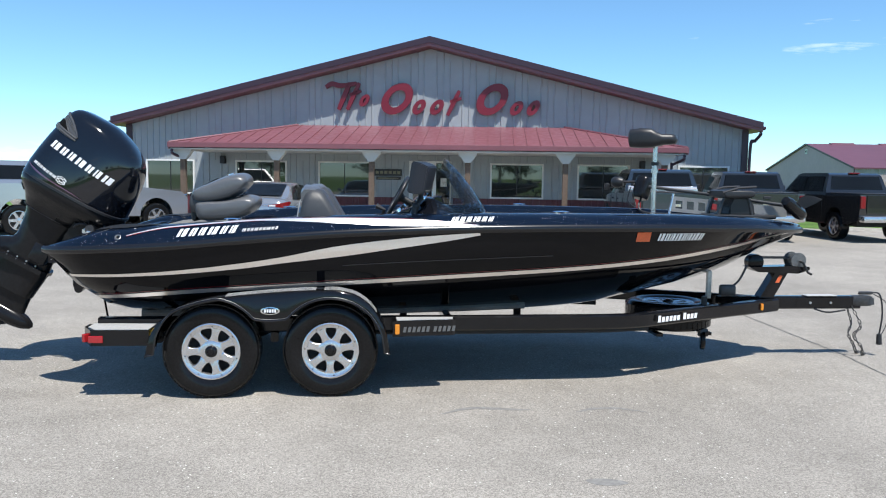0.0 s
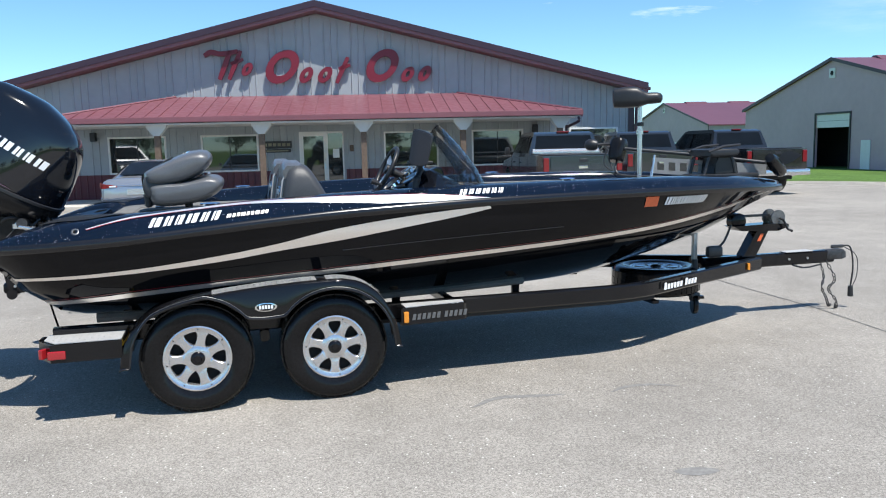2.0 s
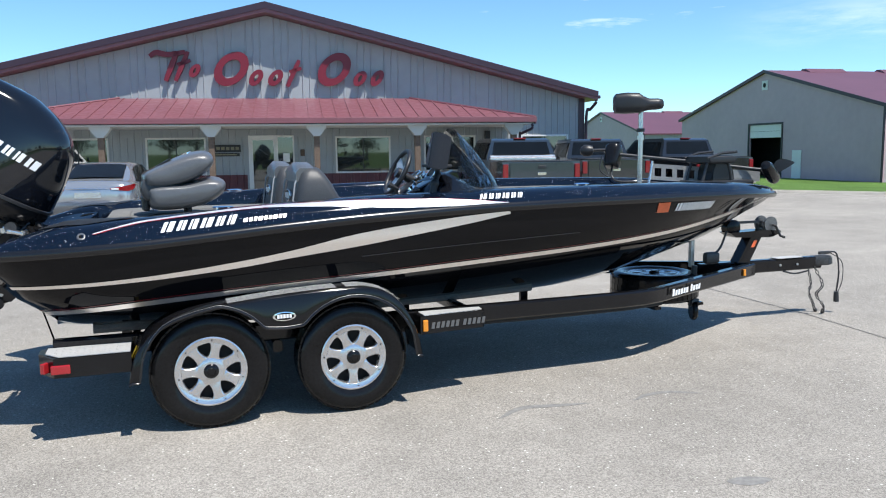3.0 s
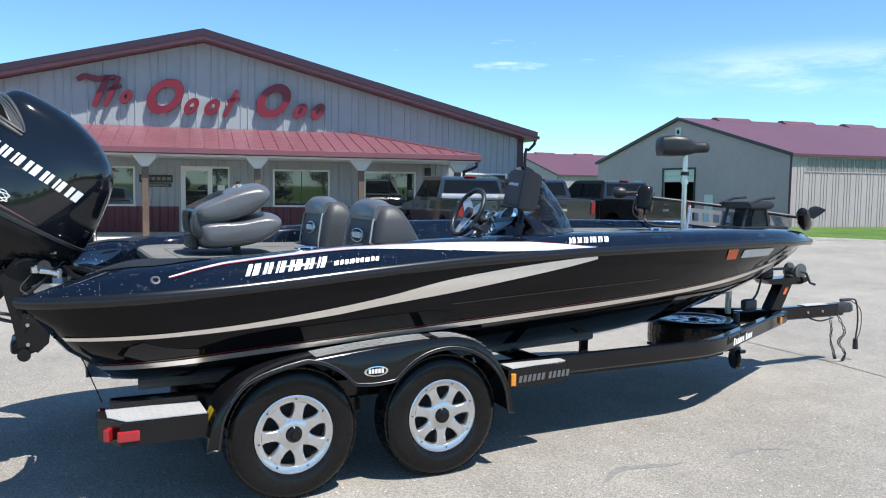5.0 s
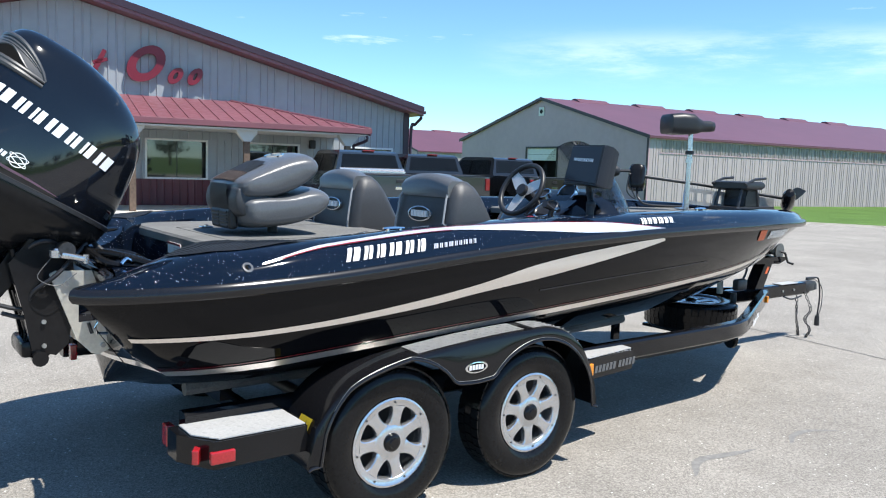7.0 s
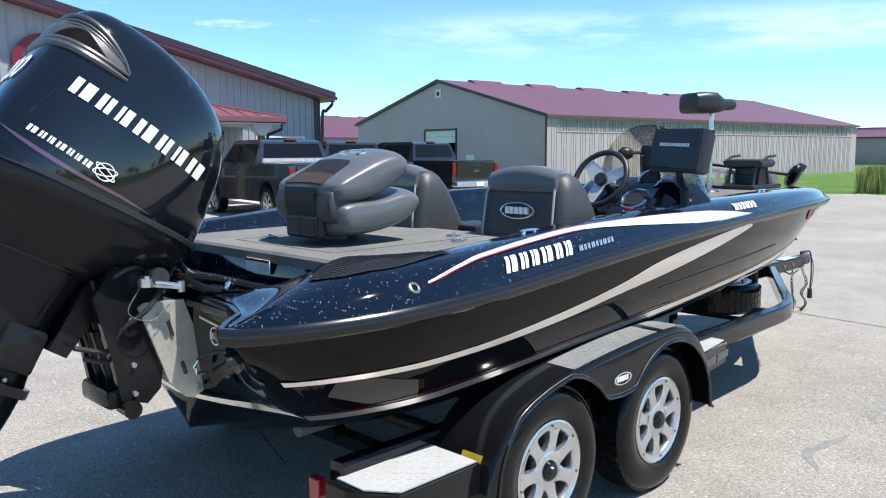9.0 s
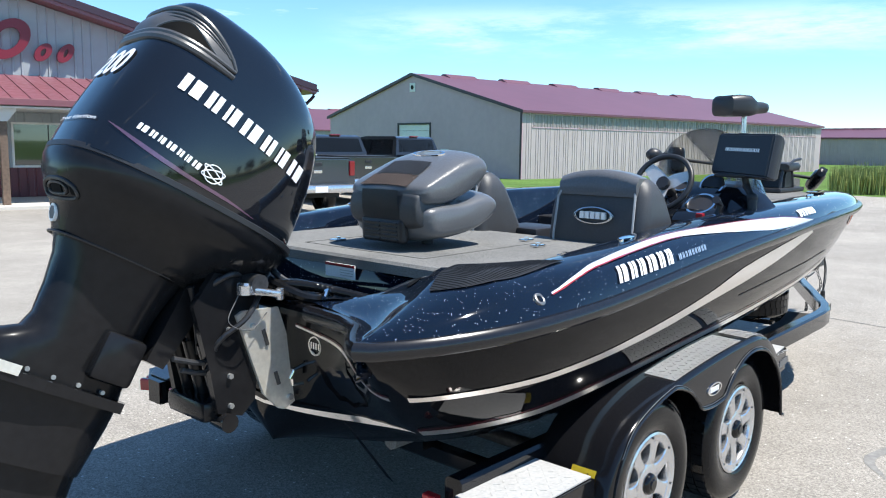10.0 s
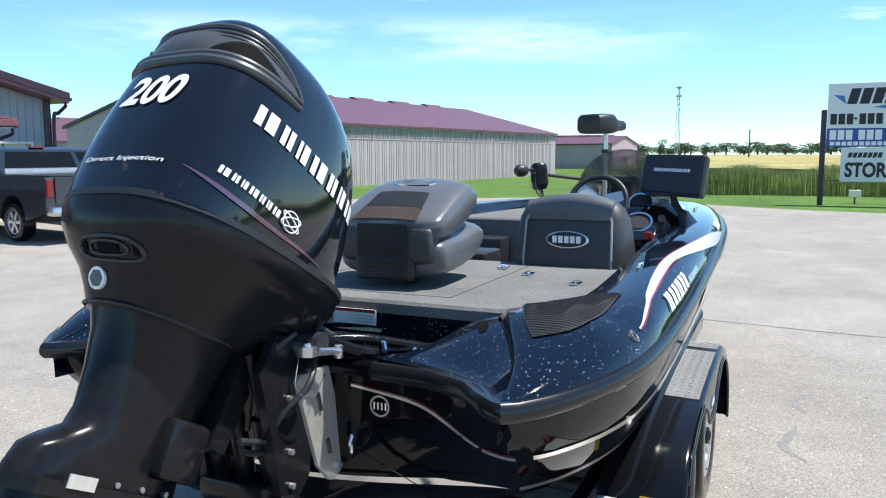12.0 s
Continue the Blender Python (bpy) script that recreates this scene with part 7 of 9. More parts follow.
tube(bm, [eye, (-1.20, 6.10, 1.16), (-1.20, 6.22, 1.17)], 0.02, 10)
part("steering_arm", bm, M["machined"], jack, "polished steering arm", True, True)
for k, pts in enumerate((((-1.06, 6.02, 1.18), (-1.20, 5.95, 1.05), (-1.30, 6.0, 0.95), (-1.28, 6.08, 0.78)), ((-1.0, 6.20, 1.12), (-1.10, 6.25, 1.26), (-1.06, 6.2, 1.34)), ((-1.08, 6.1, 1.14), (-1.25, 5.98, 1.20), (-1.33, 6.06, 1.10), (-1.30, 6.12, 0.9)), ((-0.95, 5.95, 1.10), (-1.02, 6.05, 1.18), (-1.0, 6.15, 1.26)))):
    bm = bmesh.new()
    tube(bm, curve_pts(pts, 6), 0.010 + 0.003 * (k % 2))
    part("cable", bm, M["black_plastic"], jack, "", True, True)
bm = bmesh.new()
tube(bm, curve_pts([(-1.22, 5.98, 1.12), (-1.28, 5.95, 1.04), (-1.20, 5.94, 1.0), (-1.12, 5.95, 1.05)], 6), 0.002, 5)
part("wire", bm, M["dull_ink"], jack, "thin grey ground wire", True)


# ---- the trailer ----
trailer = thing("boat_trailer", pose(1.5, YC, 0), "glossy black tandem-axle boat trailer with alloy wheels", "trailer")
HUBS, HZ, RT = (-0.024, 0.829), 0.347, 0.342


def wheel_mesh_parts(parent, m, blocks_high=0.3455):
    """A tyre on a seven-spoke alloy rim; local y is the axle and -y the outside."""
    bm = bmesh.new()
    lathe(bm, [(0.202, -0.085), (0.218, -0.098), (0.262, -0.108), (0.300, -0.105), (0.322, -0.096), (0.336, -0.080), (0.342, -0.055), (0.3425, 0.055), (0.336, 0.080), (0.320, 0.098), (0.28, 0.106), (0.218, 0.098), (0.202, 0.085), (0.202, -0.085)], m, 56)
    tyre = part("tyre", bm, M["tyre"], parent, "black rubber tyre", False, True, 40)
    w = tyre
    for k in range(44):
        a = 2 * math.pi * k / 44
        bm = bmesh.new()
        for y0, y1, ph in ((-0.076, -0.028, 0.0), (-0.023, 0.023, 0.03), (0.028, 0.076, 0.0)):
            mm = m @ Matrix.Rotation(a + ph, 4, 'Y')
            box(bm, (0.336, y0, -0.021), (blocks_high, y1, 0.021), 0.0, mm)
        part("tread_block", bm, M["tyre"], tyre)
    bm = bmesh.new()
    lathe(bm, [(0.203, -0.088), (0.207, -0.094), (0.198, -0.098), (0.190, -0.093), (0.171, -0.090), (0.167, -0.085), (0.166, -0.055), (0.178, -0.03), (0.178, 0.02), (0.182, 0.085), (0.203, 0.088)], m, 56)
    rim = part("rim", bm, M["machined"], parent, "machined alloy rim", False, True, 40)
    # dark disc added behind the spokes, painted as the rim's inner shade
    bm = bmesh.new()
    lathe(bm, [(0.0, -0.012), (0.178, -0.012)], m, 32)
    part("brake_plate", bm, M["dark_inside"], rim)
    for k in range(7):
        a = 2 * math.pi * (k + 0.5) / 7
        mm = m @ Matrix.Rotation(a, 4, 'Y')
        bm = bmesh.new()
        rows = []
        for r, wd, y in ((0.036, 0.0172, -0.080), (0.070, 0.0335, -0.083), (0.082, 0.0330, -0.085), (0.092, 0.0275, -0.087), (0.118, 0.0250, -0.089), (0.142, 0.0265, -0.0895), (0.158, 0.033, -0.0895), (0.168, 0.046, -0.089)):
            rows.append([mm @ Vector((r, y + 0.030, -wd * 1.05)), mm @ Vector((r, y + 0.004, -wd)), mm @ Vector((r, y, -wd * 0.8)), mm @ Vector((r, y, wd * 0.8)), mm @ Vector((r, y + 0.004, wd)), mm @ Vector((r, y + 0.030, wd * 1.05))])
        loft(bm, rows)
        part("spoke", bm, M["machined"], rim, "", False, True, 35)
        bm = bmesh.new()
        cyl(bm, mm @ Vector((0.183, -0.096, 0.03)), mm @ Vector((0.183, -0.090, 0.03)), 0.005, 0.005, 6)
        part("rivet", bm, M["dark_steel"], rim)
    bm = bmesh.new()
    lathe(bm, [(0.044, -0.088), (0.074, -0.0865), (0.084, -0.080), (0.086, -0.055)], m, 42)
    part("hub_ring", bm, M["machined"], rim, "", False, True, 40)
    bm = bmesh.new()
    lathe(bm, [(0.0, -0.112), (0.020, -0.112), (0.024, -0.106), (0.034, -0.105), (0.041, -0.098), (0.044, -0.088), (0.045, -0.060)], m, 24)
    part("hub_cap", bm, M["trailer_paint"], rim, "black hub cap", False, True, 40)
    return tyre


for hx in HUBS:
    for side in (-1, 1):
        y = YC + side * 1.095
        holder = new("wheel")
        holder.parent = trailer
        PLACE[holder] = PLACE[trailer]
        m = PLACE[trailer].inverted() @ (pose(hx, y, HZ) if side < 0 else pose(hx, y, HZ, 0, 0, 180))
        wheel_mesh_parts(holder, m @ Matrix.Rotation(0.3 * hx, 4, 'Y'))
    bm = bmesh.new()
    cyl(bm, (hx, YC - 1.02, HZ), (hx, YC + 1.02, HZ), 0.035, 0.035, 14)
    part("axle", bm, M["dark_steel"], trailer, "", True, True)

FU = pchip([-0.475, -0.46, -0.42, -0.33, -0.2, 0.0, 0.2, 0.45, 0.7, 0.85, 0.98, 1.10, 1.19, 1.245, 1.262], [0.33, 0.42, 0.515, 0.615, 0.685, 0.735, 0.760, 0.782, 0.795, 0.797, 0.775, 0.705, 0.585, 0.44, 0.33])


def fender_low(x):
    best = 0.0
    for hx in HUBS:
        d = abs(x - hx)
        if d < 0.392:
            best = max(best, HZ + math.sqrt(0.392 ** 2 - d * d))
    if HUBS[0] < x < HUBS[1]:
        best = max(best, 0.578 + 0.25 * abs(x - 0.4025) ** 1.5)
    return max(best, 0.335)


for side in (-1, 1):
    yo, yi = YC + side * 1.245, YC + side * 0.93
    fx = [-0.475 + 1.737 * i / 90 for i in range(91)]
    bm = bmesh.new()
    rows = []
    for x in fx:
        u, l = FU(x), fender_low(x)
        l = min(l, u - 0.004)
        rows.append([Vector((x, yo + side * 0.0, l)), Vector((x, yo, u - 0.018)), Vector((x, yo - side * 0.006, u - 0.006)), Vector((x, yo - side * 0.02, u)), Vector((x, yi, u + 0.004)), Vector((x, yi, u - 0.03))])
    grid(bm, rows)
    bmesh.ops.remove_doubles(bm, verts=bm.verts, dist=0.0005)
    fender = part("fender", bm, M["trailer_paint"], trailer, "gloss black double fender", True, True, 50)
    bm = bmesh.new()
    tube(bm, [Vector((x, yo + side * 0.004, min(fender_low(x), FU(x) - 0.004))) for x in fx], 0.007, 6)
    part("edge_bead", bm, M["rubber_trim"], fender, "", True, True)
    bm = bmesh.new()
    tube(bm, [Vector((x, yo + side * 0.003, min(fender_low(x), FU(x) - 0.004) + 0.011)) for x in fx[6:-4]], 0.0016, 4)
    part("pinstripe", bm, M["winch_steel"], fender, "", True)
    for a, b in ((0.08, 0.725), (0.785, 1.165)):
        bm = bmesh.new()
        rows = []
        for i in range(13):
            x = a + (b - a) * i / 12
            rows.append([Vector((x, yo - side * 0.022, FU(x) + 0.004)), Vector((x, YC + side * 1.085, FU(x) + 0.008))])
        grid(bm, rows)
        bmesh.ops.solidify(bm, geom=bm.faces[:], thickness=0.003)
        tp = part("tread_plate", bm, M["tread"], fender, "pale tread plate", True)
        nx, ny = int((b - a) / 0.035), 4
        for i in range(nx):
            bm = bmesh.new()
            x = a + 0.018 + i * 0.035
            for j in range(ny):
                y = YC + side * (1.103 + j * 0.035)
                r = pose(x, y, FU(x) + 0.0095, 0, 0, 45 if (i + j) % 2 else -45)
                box(bm, (-0.011, -0.0022, -0.002), (0.011, 0.0022, 0.0002), 0.0, r)
            part("tread_ribs", bm, M["tread"], tp, "", True)
    # oval badge
    bm = bmesh.new()
    rows = []
    for k in range(28):
        t = 2 * math.pi * k / 28
        rows.append([Vector((0.402 + 0.068 * math.cos(t) * q, yo + side * d, 0.652 + 0.027 * math.sin(t) * q)) for q, d in ((1.0, -0.001), (1.0, 0.005), (0.82, 0.006), (0.82, 0.001))])
    grid(bm, rows, close_u=True)
    badge = part("badge", bm, M["chrome"], fender, "silver oval badge", True)
    for k in range(5):
        bm = bmesh.new()
        x = 0.402 - 0.042 + k * 0.018
        box(bm, (x, yo + side * 0.003 - 0.001, 0.641), (x + 0.013, yo + side * 0.003 + 0.001, 0.664))
        part("bar", bm, M["decal_white"], badge, "", True)
    # steps fore and aft
    M.setdefault("dull_mark", surface("dull_grey_letters", (0.11, 0.11, 0.11), rough=0.4, grain=(60, 0.1)))
    for x0, x1, z1, y_in in ((-0.925, -0.455, 0.505, 0.93), (1.285, 1.76, 0.552, 0.985)):
        bm = bmesh.new()
        ya, yb = sorted((YC + side * (1.195 if x0 < 0 else 1.14), YC + side * y_in))
        if x0 < 0:
            out = [(x0 + 0.07, ya if side < 0 else yb), (x1, ya if side < 0 else yb), (x1, yb if side < 0 else ya), (x0 - 0.02, yb if side < 0 else ya), (x0 - 0.02, (ya + 0.16) if side < 0 else (yb - 0.16))]
            loft(bm, [[Vector((x, y, z)) for x, y in out] for z in (0.395, z1)])
        else:
            yo_, yi_ = (ya, yb) if side < 0 else (yb, ya)
            loft(bm, [[Vector((x, y, z)) for x, y in ((x0, yo_), (x1 - 0.02, yo_ - side * 0.055), (x1, yo_ - side * 0.075), (x1, yi_), (x0, yi_))] for z in (0.437, z1)])
        st = part("step", bm, M["trailer_paint"], trailer, "black step box with a tread top", True)
        bm = bmesh.new()
        if x0 < 0:
            yo_, yi_ = (ya + 0.012, yb - 0.012) if side < 0 else (yb - 0.012, ya + 0.012)
            ring = [(x0 + 0.095, yo_), (x1 - 0.004, yo_), (x1 - 0.004, yi_), (x0 + 0.02, yi_), (x0 + 0.02, yo_ - side * 0.10)]
            loft(bm, [[Vector((x, y, z)) for x, y in ring] for z in (z1 + 0.003, z1 + 0.008)])
        else:
            yo_, yi_ = (ya + 0.008, yb - 0.008) if side < 0 else (yb - 0.008, ya + 0.008)
            loft(bm, [[Vector((x, y, z)) for x, y in ((x0 + 0.03, yo_ - side * 0.004), (x1 - 0.02, yo_ - side * 0.06), (x1 - 0.01, yi_), (x0 + 0.03, yi_))] for z in (z1 + 0.003, z1 + 0.008)])
        tp = part("tread_plate", bm, M["tread"], st, "pale tread plate", True)
        for i in range(int((x1 - x0 - 0.08) / 0.036)):
            bm = bmesh.new()
            x = x0 + 0.075 + i * 0.036
            for j in range(int((yb - ya - 0.04 - (0.06 if x0 > 0 else 0)) / 0.036)):
                r = pose(x, ya + 0.03 + j * 0.036, z1 + 0.009, 0, 0, 45 if (i + j) % 2 else -45)
                box(bm, (-0.011, -0.0022, -0.002), (0.011, 0.0022, 0.0002), 0.0, r)
            part("tread_ribs", bm, M["tread"], tp, "", True)
        yf = YC + side * (1.195 if x0 < 0 else 1.14)
        if x0 < 0:
            bm = bmesh.new()
            box(bm, (-0.87, yf - 0.012, 0.417), (-0.77, yf + 0.012, 0.468), 0.006)
            part("tail_lamp", bm, M["red_lens"], trailer, "red tail lamp", True)
            bm = bmesh.new()
            m = Matrix.Translation((-0.892, YC + side * 1.120, 0.445)) @ Matrix.Rotation(radians(30) * side, 4, 'Z')
            box(bm, (-0.014, -0.05, -0.03), (0.014, 0.05, 0.03), 0.006, m)
            part("tail_lamp", bm, M["red_lens"], trailer, "red tail lamp", True)
            bm = bmesh.new()
            box(bm, (-0.93, YC + side * 0.84 - 0.03, 0.40), (-0.895, YC + side * 0.84 + 0.03, 0.49), 0.006)
            part("tail_lamp", bm, M["red_lens"], trailer, "red tail lamp", True)
        else:
            bm = bmesh.new()
            box(bm, (x0 + 0.015, yf - 0.010, 0.455), (x0 + 0.05, yf + 0.010, 0.530), 0.005)
            part("side_marker", bm, M["amber_lens"], trailer, "amber side marker", True)
            for k in range(11):
                bm = bmesh.new()
                x = x0 + 0.075 + k * 0.035 + (0.02 if k > 5 else 0)
                yk = yf - side * 0.055 * (x + 0.012 - x0) / (x1 - x0)
                prism(bm, [(x, 0.468), (x + 0.022, 0.468), (x + 0.030, 0.508), (x + 0.008, 0.508)], yk - 0.003, yk + 0.003)
                part("bar", bm, M["dull_mark"], st, "", True)
    # yellow label on the fender's rear slope
    bm = bmesh.new()
    rows = [[Vector((x - 0.006, YC + side * y, FU(x) + 0.006)) for y in (1.085, 1.185)] for x in (-0.448, -0.440, -0.430, -0.420)]
    grid(bm, rows)
    bmesh.ops.solidify(bm, geom=bm.faces[:], thickness=0.002)
    caution = part("caution_label", bm, M["yellow_label"], trailer, "yellow caution label", True)
    bm = bmesh.new()
    ring = [Vector((x - 0.012, YC + side * y, FU(x) + 0.010)) for x, y in ((-0.443, 1.168), (-0.443, 1.148), (-0.427, 1.158))]
    bm.faces.new([bm.verts.new(p) for p in ring])
    part("triangle_mark", bm, M["ink"], caution, "", True)

# frame
def beam(bm, pts, w, z0, z1):
    pts = [Vector((*p, 0)) for p in pts]
    rings = []
    for i, p in enumerate(pts):
        d0 = (p - pts[i - 1]).normalized() if i else (pts[1] - p).normalized()
        d1 = (pts[i + 1] - p).normalized() if i < len(pts) - 1 else d0
        d = (d0 + d1).normalized()
        s = Vector((-d.y, d.x, 0)) / max(0.4, d.dot(d0))
        r = 0.012
        rings.append([p + s * a + Vector((0, 0, z)) for a, z in ((-w / 2 + r, z0), (w / 2 - r, z0), (w / 2, z0 + r), (w / 2, z1 - r), (w / 2 - r, z1), (-w / 2 + r, z1), (-w / 2, z1 - r), (-w / 2, z0 + r))])
    loft(bm, rings)


for side in (-1, 1):
    bm = bmesh.new()
    beam(bm, [(-0.88, YC + side * 0.91), (1.9, YC + side * 0.905), (2.95, YC + side * 0.885), (3.13, YC + side * 0.865), (3.30, YC + side * 0.815), (3.45, YC + side * 0.745), (4.85, YC + side * 0.06)], 0.075, 0.440, 0.555)
    rail = part("side_rail", bm, M["trailer_paint"], trailer, "gloss black side rail", True, True, 35)
    bm = bmesh.new()
    d = Vector((4.85 - 3.30, -side * 0.78, 0)).normalized()
    nrm = Vector((0.45, side * 0.9, 0)).normalized()
    for k in range(10):
        bm2 = bmesh.new()
        a = Vector((3.42, YC + side * 0.78, 0.475)) + d * (k * 0.045 + (0.03 if k > 5 else 0)) + nrm * 0.046
        h = 0.055 if k in (0, 6) else 0.042
        q = [a, a + d * 0.034, a + d * 0.040 + Vector((0, 0, h)), a + d * 0.006 + Vector((0, 0, h))]
        bm2.faces.new([bm2.verts.new(p) for p in q])
        part("bar", bm2, M["decal_white"], rail, "", True)
    bm.free()
    bm = bmesh.new()
    a = Vector((4.62, YC + side * 0.175, 0.50)) + nrm * 0.044
    box(bm, (-0.012, -0.012, -0.03), (0.012, 0.012, 0.03), 0.004, Matrix.Translation(a))
    part("side_marker", bm, M["amber_lens"], trailer, "amber side marker", True)
    # bunk
    bm = bmesh.new()
    tube(bm, [(x, YC + side * 0.42, ZK(x) + 0.42 * 0.42 * (ZC(x) - ZK(x)) / 0.55 - 0.035) for x in (-0.7, 0.0, 0.7, 1.3, 1.9, 2.42)], 0.035, 8)
    part("bunk", bm, M["carpet"], trailer, "", True, True)
    # board added out of sight behind the rail to fill the ground shadow
    bm = bmesh.new()
    beam(bm, [(0.9, YC + side * 0.75), (2.5, YC + side * 0.75), (3.0, YC + side * 0.73), (3.36, YC + side * 0.66)], 0.24, 0.40, 0.448)
    part("outer_bunk", bm, M["dark_inside"], trailer, "dark board added behind the rail to fill the ground shadow", True)
    for x in (-0.5, 0.4, 1.4, 2.36):
        bm = bmesh.new()
        box(bm, (x - 0.03, YC + side * 0.42 - 0.015, 0.42), (x + 0.03, YC + side * 0.42 + 0.015, 0.54))
        part("bunk_bracket", bm, M["trailer_paint"], trailer, "", True)
for x in (-0.45, 0.40, 1.75):
    bm = bmesh.new()
    beam(bm, [(x, YC - 0.93), (x, YC + 0.93)], 0.06, 0.36 if x < 1 else 0.447, 0.435 if x < 1 else 0.52)
    part("crossmember", bm, M["trailer_paint"], trailer, "", True, True)
bm = bmesh.new()
beam(bm, [(4.32, YC), (5.70, YC)], 0.082, 0.452, 0.570)
part("tongue", bm, M["trailer_paint"], trailer, "gloss black tongue", True, True, 35)
bm = bmesh.new()
box(bm, (5.62, YC - 0.046, 0.475), (5.82, YC + 0.046, 0.572), 0.018)
cyl(bm, (5.80, YC, 0.49), (5.80, YC, 0.55), 0.055, 0.05, 16)
box(bm, (5.70, YC - 0.012, 0.58), (5.83, YC + 0.012, 0.610), 0.006)
part("coupler", bm, M["dark_steel"], trailer, "dark steel coupler", True, True, 40)
for x in (5.20, 5.40):
    bm = bmesh.new()
    cyl(bm, (x, YC - 0.05, 0.51), (x, YC + 0.05, 0.51), 0.012, 0.012, 8)
    part("bolt", bm, M["galv"], trailer, "", True)
bm = bmesh.new()
box(bm, (5.16, YC - 0.05, 0.572), (5.46, YC + 0.05, 0.578), 0.002, seg=1)
part("tongue_plate", bm, M["tread"], trailer, "", True)
# guide post, winch stand, winch, bow roller
for side in (-1, 1):
    bm = bmesh.new()
    prism(bm, [(4.70, 0.56), (4.83, 0.56), (4.98, 0.83), (4.86, 0.83)], YC + (0 if side > 0 else -0.056), YC + (0.056 if side > 0 else 0))
    plate = part("stand_plate", bm, M["trailer_paint"], trailer, "", True)
    bm = bmesh.new()
    prism(bm, [(4.84, 0.70), (4.875, 0.70), (4.91, 0.765), (4.875, 0.765)], YC + side * 0.058 - 0.001, YC + side * 0.058 + 0.001)
    part("sticker", bm, M["orange_label"], plate, "orange sticker", True)
bm = bmesh.new()
prism(bm, [(4.58, 0.845), (4.66, 0.800), (5.05, 0.785), (5.16, 0.82), (5.16, 0.845), (5.0, 0.855)], YC - 0.075, YC + 0.075)
part("winch_arm", bm, M["trailer_paint"], trailer, "", True)
bm = bmesh.new()
lathe(bm, [(0.0, -0.05), (0.062, -0.05), (0.075, -0.04), (0.075, 0.04), (0.062, 0.05), (0.0, 0.05)], pose(4.655, YC, 0.885), 24)
part("bow_roller", bm, M["tyre"], trailer, "black bow roller", True, True, 40)
bm = bmesh.new()
lathe(bm, [(0.0, -0.055), (0.066, -0.055), (0.066, -0.045), (0.03, -0.045), (0.03, 0.045), (0.066, 0.045), (0.066, 0.055), (0.0, 0.055)], pose(5.04, YC, 0.895), 24)
for y in (-0.064, 0.064):
    cyl(bm, (5.05, YC + y - 0.006, 0.905), (5.05, YC + y + 0.006, 0.905), 0.072, 0.072, 24)
winch = part("winch", bm, M["winch_steel"], trailer, "dull steel winch", True, True, 40)
bm = bmesh.new()
tube(bm, [(5.06, YC - 0.075, 0.90), (5.07, YC - 0.11, 0.89), (5.12, YC - 0.115, 0.80), (5.12, YC - 0.17, 0.79)], 0.011)
part("crank", bm, M["black_plastic"], winch, "", True, True)
bm = bmesh.new()
beam(bm, [(5.0, YC), (4.72, YC)], 0.045, 0.925, 0.930)
part("winch_strap", bm, M["dark_steel"], winch, "dark winch strap", True)
bm = bmesh.new()
box(bm, (4.21, YC - 0.02, 0.55), (4.25, YC + 0.02, 0.80), 0.005)
part("keel_post", bm, M["galv"], trailer, "", True)
bm = bmesh.new()
tube(bm, curve_pts([(4.36, YC - 0.10, 0.64), (4.47, YC - 0.09, 0.72), (4.56, YC - 0.06, 0.86)], 5), 0.010)
box(bm, (4.28, YC - 0.15, 0.585), (4.43, YC - 0.08, 0.69), 0.025)
part("safety_strap", bm, M["dark_steel"], trailer, "", True, True)
# swing jack
bm = bmesh.new()
cyl(bm, (4.09, 5.93, 0.30), (4.09, 5.93, 0.60), 0.025, 0.025, 14)
box(bm, (4.05, 5.90, 0.24), (4.13, 5.96, 0.31), 0.01)
part("jack_post", bm, M["dark_steel"], trailer, "", True, True)
bm = bmesh.new()
lathe(bm, [(0.0, -0.022), (0.075, -0.022), (0.085, -0.012), (0.085, 0.012), (0.075, 0.022), (0.0, 0.022)], pose(4.09, 5.93, 0.205, 0, 0, 70), 24)
part("jack_wheel", bm, M["tyre"], trailer, "black jack wheel", True, True, 40)
# spare
sp = new("spare_wheel")
sp.parent = trailer
PLACE[sp] = PLACE[trailer]
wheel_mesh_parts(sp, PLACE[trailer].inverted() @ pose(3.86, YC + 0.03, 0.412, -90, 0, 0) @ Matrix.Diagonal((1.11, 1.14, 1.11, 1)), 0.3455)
bm = bmesh.new()
box(bm, (3.62, YC - 0.34, 0.262), (3.68, YC + 0.34, 0.288))
part("spare_carrier", bm, M["trailer_paint"], trailer, "", True)
bm = bmesh.new()
box(bm, (4.08, YC - 0.30, 0.262), (4.14, YC + 0.30, 0.288))
part("spare_carrier", bm, M["trailer_paint"], trailer, "", True)
bm = bmesh.new()
cyl(bm, (3.87, YC + 0.05, 0.27), (3.87, YC + 0.05, 0.42), 0.03, 0.03, 14)
part("carrier_stud", bm, M["dark_steel"], trailer, "", True)
